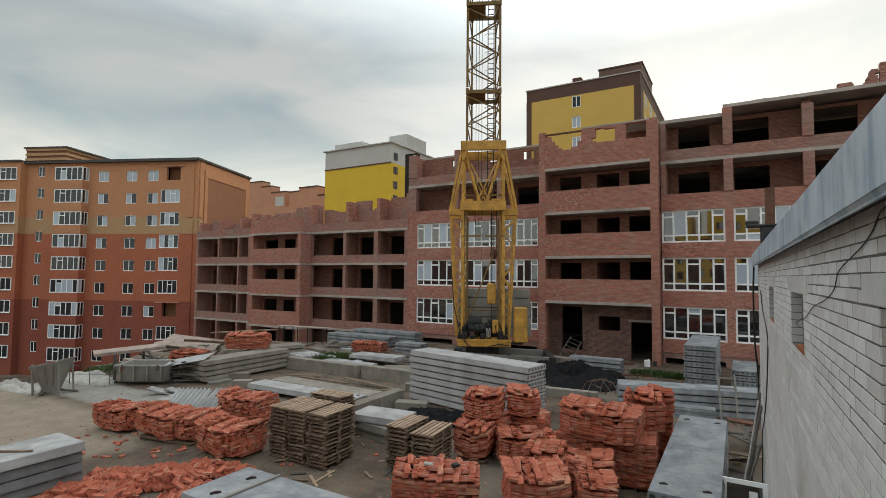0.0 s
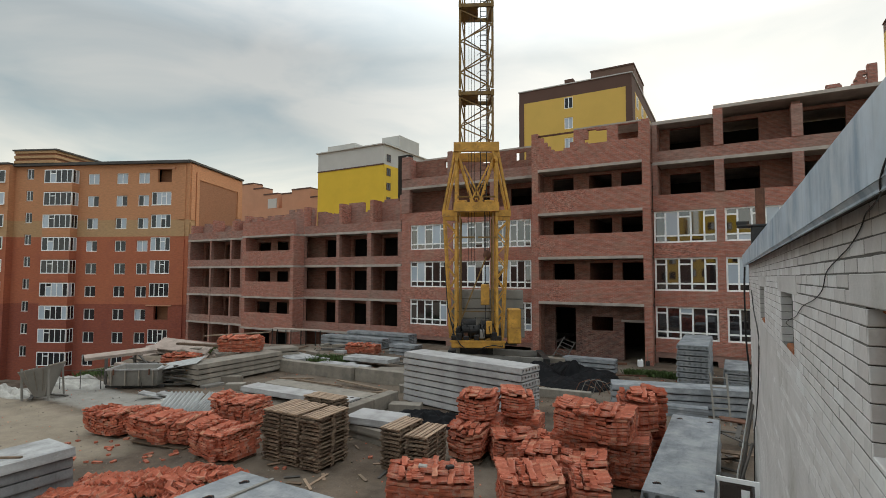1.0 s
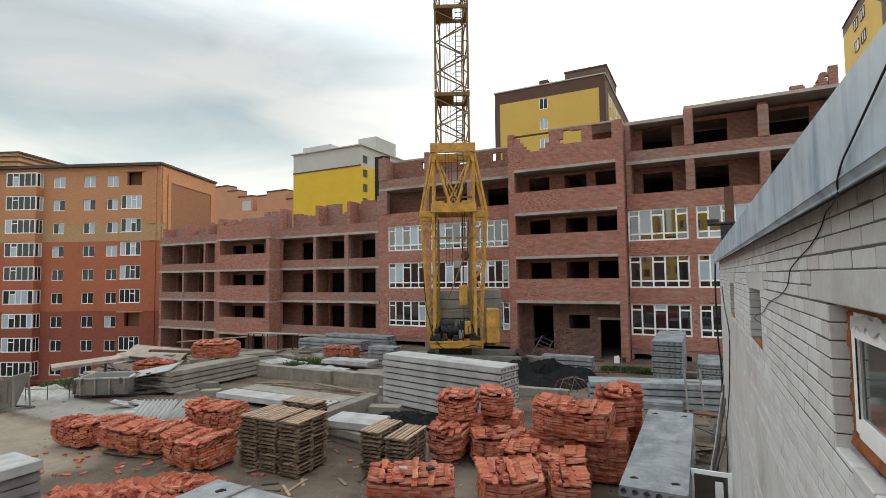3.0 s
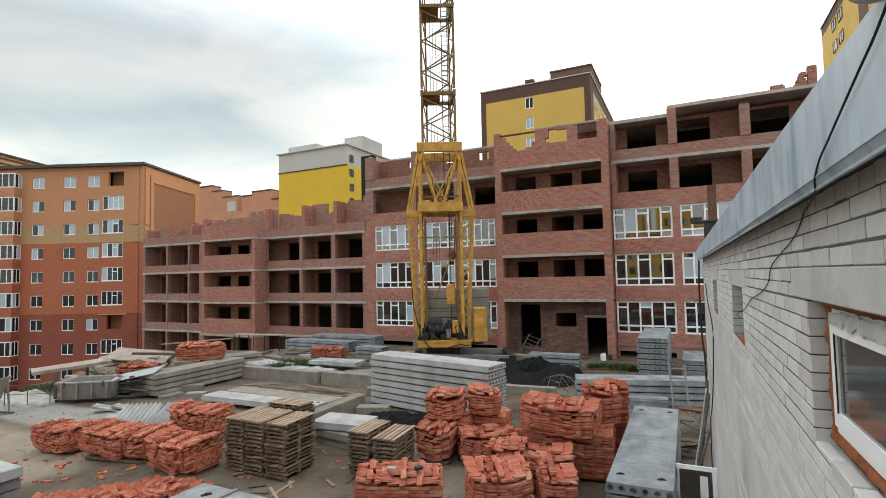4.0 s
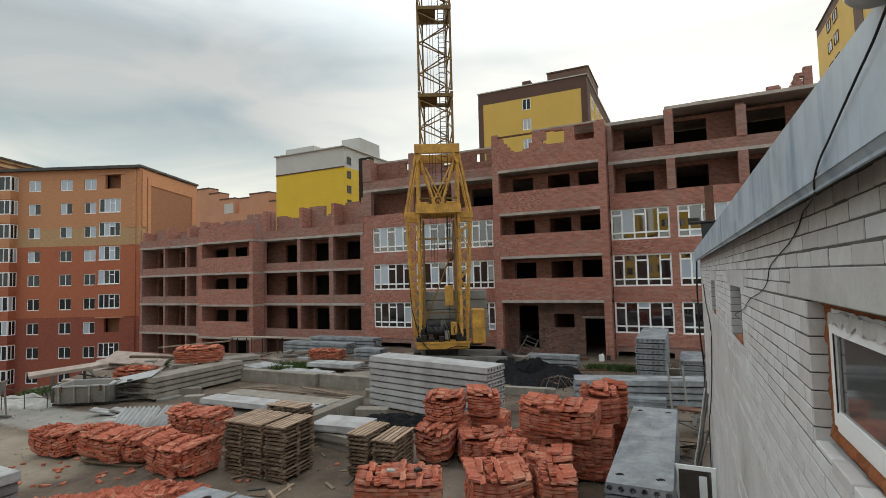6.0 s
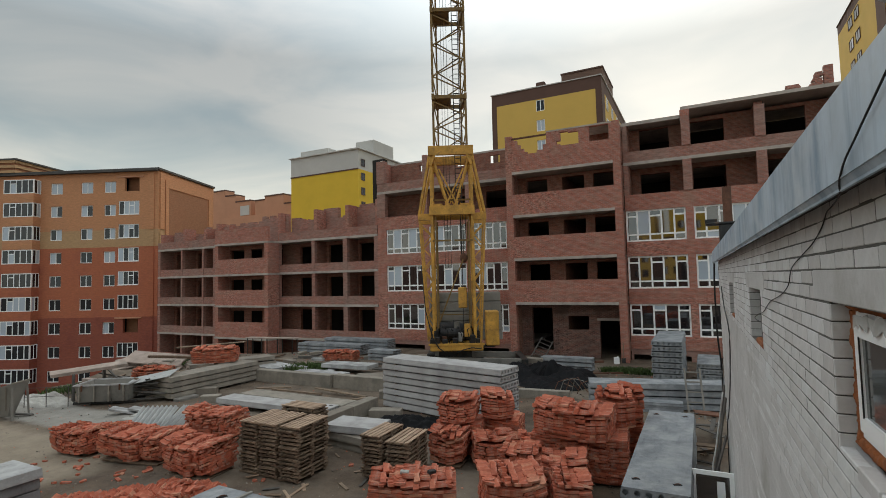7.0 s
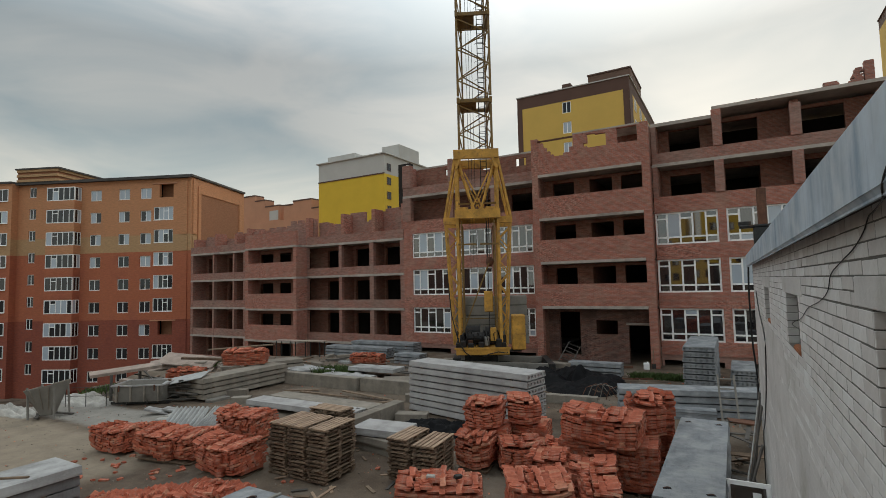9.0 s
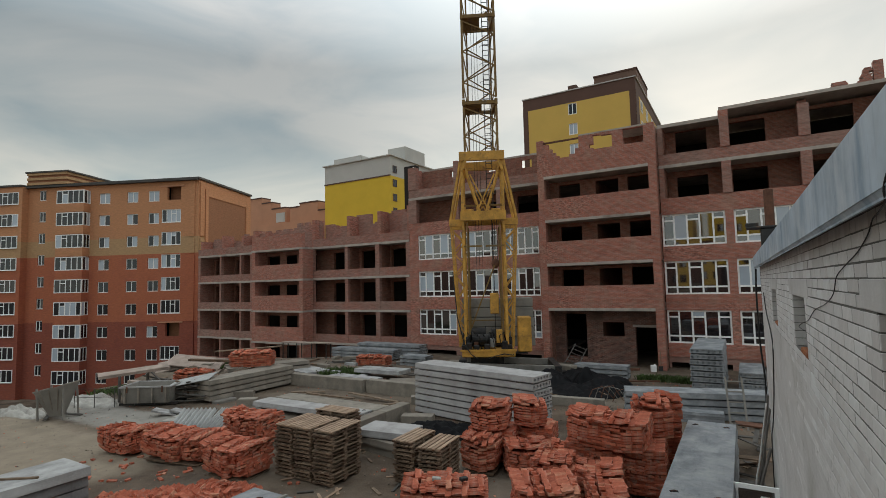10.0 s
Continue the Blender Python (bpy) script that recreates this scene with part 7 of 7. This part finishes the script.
# ---- tumbled bricks nearest the camera ----
def brick_heap(x, y, packs, loose, rx, ry, h, seed, label, singly=220, fallen=()):
    """Toppled packs and fallen rows, their bricks leaning on one another like books, with loose bricks over them."""
    rng = random.Random(seed)
    ob = thing("brick_heap", label, "brick heap", pose(x, y, 0.0), "brick heaps")
    poses = []
    for px, py, pz, w, d, layers, lean, turn in packs:
        tip = pose(px, py, pz, 0, 0, turn) @ pose(0, 0, 0, lean, 0, 0)
        poses += [tip @ m for m in pile_poses(w, d, layers, rng, 0.02)]
    for px, py, turn, length, rows, mound in fallen:
        base = pose(px, py, 0, 0, 0, turn)
        for k in range(rows):
            lean, x, out_of_line = rng.uniform(42, 66), rng.uniform(0, 0.2), rng.gauss(0, 0.05)
            while x < length:
                f = x / length
                z = 0.075 + mound * (1 - (2 * f - 1) ** 2) * (1 - 0.35 * (2 * k / max(1, rows - 1) - 1) ** 2) + rng.gauss(0, 0.024)
                poses.append(base @ pose(x + out_of_line, k * 0.257 + rng.gauss(0, 0.012), z, rng.gauss(0, 6), 0, rng.gauss(0, 8)) @ pose(0, 0, 0, lean + rng.gauss(0, 10), 0, 90))
                if mound > 0.08 and z > 0.17:
                    poses.append(base @ pose(x + out_of_line, k * 0.257, z - 0.11, 0, 0, 0) @ pose(0, 0, 0, lean, 0, 90))
                x += rng.uniform(0.072, 0.090)
    for i in range(loose):
        r, a = math.sqrt(rng.random()), rng.uniform(0, math.tau)
        u, v = r * math.cos(a), r * math.sin(a)
        poses.append(pose(u * rx, v * ry, max(0.04, h * (1 - r ** 2) + rng.uniform(0, 0.06)), rng.gauss(0, 12) - 16 * v, rng.gauss(0, 12) + 16 * u, rng.choice((20, 110)) + rng.gauss(0, 14)))
    poses = [m for m in poses if m.translation.z > 0.02]
    rng.shuffle(poses)
    for m in poses[:singly]:
        part("brick", BRICK_ME[1], None, ob, m=m)
    if poses[singly:]:
        joined_bricks("bricks", poses[singly:], M_BRICK_JOINED, ob)


brick_heap(-12.2, 5.55, (), 26, 1.5, 1.0, 0.30, 1, "toppled packs of orange-red bricks in leaning rows", 235, [(-1.5, -0.75, 24, 2.6, 4, 0.20), (-1.2, 0.3, 30, 2.4, 4, 0.14), (-0.2, 1.0, 38, 1.6, 2, 0.05)])
brick_heap(-11.4, 7.1, (), 20, 1.0, 0.9, 0.34, 2, "toppled packs of orange-red bricks in leaning rows", 230, [(-1.1, -0.55, 32, 1.7, 4, 0.22), (-0.7, 0.35, 26, 1.8, 3, 0.12)])
brick_heap(-11.2, 8.1, (), 24, 1.1, 0.5, 0.26, 3, "tumbled heap of orange-red bricks", 150, [(-1.0, -0.3, 14, 1.9, 3, 0.10)])
brick_heap(-10.0, 6.8, (), 16, 0.9, 0.8, 0.28, 6, "tumbled heap of orange-red bricks", 150, [(-0.8, -0.4, 40, 1.5, 4, 0.12)])
brick_heap(-8.4, 8.3, (), 26, 0.7, 0.25, 0.15, 4, "few scattered orange-red bricks", 40)
brick_heap(-4.6, 13.7, ((0, 0, 0.2, 0.8, 0.6, 6, 30, 20),), 50, 0.6, 0.5, 0.7, 5, "tumbled heap of chipped bricks between stacks", 60)
rng = random.Random(21)
spill = thing("brick_scatter", "single bricks and chips scattered on earth", "bricks", pose(0, 0, 0))
for i in range(46):
    x, y = rng.uniform(-17.5, -12.5), rng.uniform(6.6, 9.0)
    if rng.random() < 0.25:
        x, y = rng.uniform(-11, -2), rng.uniform(9, 15)
    part("brick", BRICK_ME[1], None, spill, m=pose(x, y, ground_z(x, y) + 0.02, rng.gauss(0, 6), rng.gauss(0, 6), rng.uniform(0, 180)) @ Matrix.Diagonal((rng.choice((0.35, 0.5, 0.6, 1.0)), rng.uniform(0.6, 1.0), rng.uniform(0.7, 1.0), 1)))
# rubble on the terrace
def litter(name, n, lo, hi, material, label, seed, flat=0.6):
    rng = random.Random(seed)
    vs, fs = [], []
    for i in range(n):
        x, y = rng.uniform(-30, 0.2), rng.uniform(5.5, 33)
        s = rng.uniform(lo, hi) * (0.6 + y / 25)
        m = pose(x, y, ground_z(x, y) + s * 0.25, rng.uniform(0, 40), rng.uniform(0, 40), rng.uniform(0, 180))
        k = len(vs)
        for p in ((1, 0, 0), (0.3, 0.9, 0.1), (-0.9, 0.3, 0), (-0.2, -0.8, -0.1), (0.1, 0.1, flat), (0, 0, -0.5)):
            vs.append(tuple(m @ (Vector(p) * s * rng.uniform(0.7, 1.2))))
        for a, b in ((0, 1), (1, 2), (2, 3), (3, 0)):
            fs += [(k + a, k + b, k + 4), (k + b, k + a, k + 5)]
    me = bpy.data.meshes.new(name)
    me.from_pydata(vs, [], fs)
    me.materials.append(material)
    tagged(part(name, me, None), label, "rubble", kind="stuff")


litter("rubble", 3000, 0.008, 0.04, M_OLD_SLAB, "small stones and concrete crumbs on the earth", 1)
litter("brick_chips", 1000, 0.01, 0.04, M_BRICK_JOINED, "red brick chips trodden into the earth", 2, 0.4)
litter("dark_litter", 420, 0.012, 0.05, M_SOFFIT, "dark scraps of wood and felt on the earth", 3, 0.2)

# weeds
def weeds(x, y, rx, ry, n, h, seed):
    rng = random.Random(seed)
    bm = bmesh.new()
    for i in range(n):
        r, a = math.sqrt(rng.random()), rng.uniform(0, math.tau)
        px, py = x + r * rx * math.cos(a), y + r * ry * math.sin(a)
        z = ground_z(px, py)
        b, hh = rng.uniform(0, math.tau), h * rng.uniform(0.4, 1.0)
        w = 0.028 * rng.uniform(0.6, 1.6)
        d = Vector((math.cos(b), math.sin(b), 0))
        s = Vector((-d.y, d.x, 0)) * w
        p = Vector((px, py, z))
        vs = [bm.verts.new(v) for v in (p - s * 0.3, p + s * 0.3, p + d * hh * 0.25 + Vector((0, 0, hh * 0.6)) + s, p + d * hh * 0.6 + Vector((0, 0, hh)), p + d * hh * 0.25 + Vector((0, 0, hh * 0.6)) - s)]
        bm.faces.new(vs)
    tagged(part("weeds", bm, M_LEAF), "patch of low green weeds", "weeds", kind="stuff")


weeds(-3.6, 29.2, 1.7, 0.8, 900, 0.38, 1)
weeds(-20.3, 22.4, 1.3, 1.3, 700, 0.4, 2)
weeds(-28.2, 14.4, 1.6, 1.4, 420, 0.38, 3)
weeds(-28.5, 21.0, 3.0, 2.0, 500, 0.5, 4)

# lifting eyes and odd bars on the upper slabs
def lifting_eye(x, y, z, yaw):
    bm = bmesh.new()
    rod(bm, [(-0.05, 0, 0), (-0.04, 0, 0.016), (0, 0, 0.024), (0.04, 0, 0.016), (0.05, 0, 0)], 0.007, 5)
    ob = part("lifting_eye", bm, M_RUST)
    ob.matrix_basis = pose(x, y, z, 0, 0, yaw)
    tagged(ob, "rusty lifting eye cast into a slab", "lifting eye", "lifting eyes")
    # flat black plate: a recess's shade painted on, no hollow is cut
    dish = part("socket", bevelled(boxed((-0.075, -0.042, -0.004, 0.075, 0.042, 0.004)), 0.003), M_TARP, ob, "black plate painting the shaded recess round the eye")


SLAB_TOP = 0.195
for x, y in ((-1.28, 10.3), (-0.56, 10.3), (-1.28, 15.2), (-0.56, 15.2)):
    lifting_eye(x, y, 0.02 + 4 * 0.242 + SLAB_TOP, 20)
for x, y in ((-6.4, 4.65), (-6.4, 5.25)):
    lifting_eye(x, y, 0.02 + 7 * 0.243 + SLAB_TOP, 60)
for x, y in ((-12.5, 14.45), (-12.5, 15.05)):
    lifting_eye(x, y, 0.24 + SLAB_TOP, 30)
plank(-6.12, 4.95, 0.02 + 7 * 0.243 + SLAB_TOP, 1.16, 0.05, 0.03, 0, 0, 88, "grey steel bar lying across a slab", M_CONCRETE, "bar")
plank(-13.7, 4.75, 0.02 + 4 * 0.225 + SLAB_TOP, 1.2, 0.06, 0.04, 0, 0, 35, "grey wooden bar lying on a slab")

# small things by the doorway
jug = thing("canister", "white plastic canister standing by a doorway", "canister", pose(-4.95, 33.2, -0.5, 0, 0, 20))
part("body", bevelled(boxed((-0.16, -0.12, 0, 0.16, 0.12, 0.42)), 0.04, 2), M_PVC, jug)
part("cap", bevelled(boxed((0.04, -0.04, 0.42, 0.12, 0.04, 0.48)), 0.01), M_PVC, jug)
shovel = thing("shovel", "wooden shovel leaning on the brickwork", "shovel", pose(-4.6, 33.75, -0.5, -8, 0, 0))
part("shaft", boxed((-0.02, -0.02, 0.25, 0.02, 0.02, 1.35)), M_WOOD, shovel)
part("blade", bevelled(boxed((-0.12, -0.015, 0.0, 0.12, 0.015, 0.3)), 0.01), M_IRON, shovel)
# rods bundled on the ground near the big slabs
for i in range(5):
    bm = bmesh.new()
    x = -5.9 + 0.24 * i
    rod(bm, [(x, 21.6 + 0.1 * i, 0.02), (x + 0.2, 21.8, 0.5 + 0.06 * (i % 4)), (x + 0.55, 22.1 - 0.1 * i, 0.62 + 0.05 * (i % 3)), (x + 0.9, 22.4 - 0.15 * i, 0.1)], 0.018, 5)
    tagged(part("steel_rod", bm, M_CONCRETE if i % 2 else M_RUST), "bent reinforcing rod standing in debris", "steel rod", "loose rods")

# broken timber and bars beside the black sheeting
rng = random.Random(77)
for i in range(14):
    x, y = rng.uniform(-8.6, -5.6), rng.uniform(21.6, 24.0)
    plank(x, y, ground_z(x, y) + 0.03 + 0.02 * rng.random(), rng.uniform(0.8, 2.2), rng.uniform(0.05, 0.12), 0.04, rng.uniform(-4, 4), rng.uniform(-9, 9), rng.uniform(0, 180), "grey broken board among debris")
for i in range(10):
    x, y = rng.uniform(-11.5, -9.0), rng.uniform(26.8, 29.5)
    plank(x, y, ground_z(x, y) + 0.03 + 0.02 * rng.random(), rng.uniform(0.8, 2.0), rng.uniform(0.06, 0.14), 0.05, rng.uniform(-4, 4), rng.uniform(-8, 8), rng.uniform(0, 180), "dark broken board near the crane", M_RUST)

# timber, rails and broken concrete lying between the pit and the block
rng = random.Random(53)
for i in range(22):
    x, y = rng.uniform(-27.0, -14.5), rng.uniform(20.6, 29.5)
    l = rng.uniform(1.4, 4.6)
    plank(x, y, ground_z(x, y) + 0.02 + 0.015 * rng.random(), l, rng.uniform(0.10, 0.24), rng.uniform(0.05, 0.14), rng.gauss(0, 2), rng.gauss(0, 1.2), rng.choice((4, 8, 96)) + rng.gauss(0, 10),
          rng.choice(("dark scaffold board lying on earth", "wet dark beam lying on earth")), rng.choice((M_SOFFIT, M_WOOD, M_SOFFIT, M_RUST)))
for i in range(16):
    x, y = rng.uniform(-28.5, -14.5), rng.uniform(20.4, 30.0)
    r = rng.uniform(0.2, 0.55)
    concrete_block(x - r, y - 0.16, ground_z(x, y) - 0.03, x + r, y + 0.16, ground_z(x, y) + rng.uniform(0.12, 0.3), "broken piece of concrete lying on earth", rng.uniform(0, 180), "concrete_piece", rng.choice((M_OLD_SLAB, M_CONCRETE, M_PALE_SLAB)), "broken concrete")
# splintered boards, offcuts and lumps over the rubble by the trough
for i in range(34):
    x, y = rng.uniform(-27.5, -21.8), rng.uniform(14.2, 20.5)
    plank(x, y, ground_z(x, y) + 0.25 + 0.45 * rng.random(), rng.uniform(0.5, 2.2), rng.uniform(0.06, 0.2), rng.uniform(0.025, 0.06), rng.gauss(0, 12), rng.gauss(0, 14), rng.uniform(0, 180),
          "splintered board in a rubble heap", rng.choice((M_SOFFIT, M_WOOD, M_WOOD_FRESH, M_DUSTY_SHEET)))
for i in range(18):
    x, y = rng.uniform(-28.0, -22.5), rng.uniform(14.5, 20.5)
    r = rng.uniform(0.12, 0.4)
    concrete_block(x - r, y - 0.15, ground_z(x, y) - 0.02, x + r, y + 0.15, ground_z(x, y) + rng.uniform(0.2, 0.6), "lump of old concrete in a rubble heap", rng.uniform(0, 180), "concrete_piece", rng.choice((M_OLD_SLAB, M_CONCRETE, M_DUSTY_SHEET)), "broken concrete")
# offcuts and brickbats trodden flat round the pallets
for i in range(26):
    x, y = rng.uniform(-11.8, -6.6), rng.uniform(9.0, 13.4)
    plank(x, y, ground_z(x, y) + 0.012, rng.uniform(0.15, 0.9), rng.uniform(0.04, 0.1), 0.022, rng.gauss(0, 3), rng.gauss(0, 3), rng.uniform(0, 180), "small board offcut lying on earth", rng.choice((M_WOOD, M_SOFFIT, M_WOOD_FRESH)), "offcut")

# chips lying on the nearest packs
for x, y, z, m, a in ((-5.65, 9.1, 1.03, M_SAND, 25), (-5.15, 9.35, 1.03, M_IRON, 70), (-5.9, 9.3, 1.02, M_BRICK, 40)):
    chip = part("brick_chip", bevelled(boxed((-0.09, -0.05, 0, 0.09, 0.05, 0.07)), 0.012), m)
    chip.matrix_basis = pose(x, y, z, 8, 6, a)
    tagged(chip, "broken half brick lying on a brick stack", "brick", "brick chips")
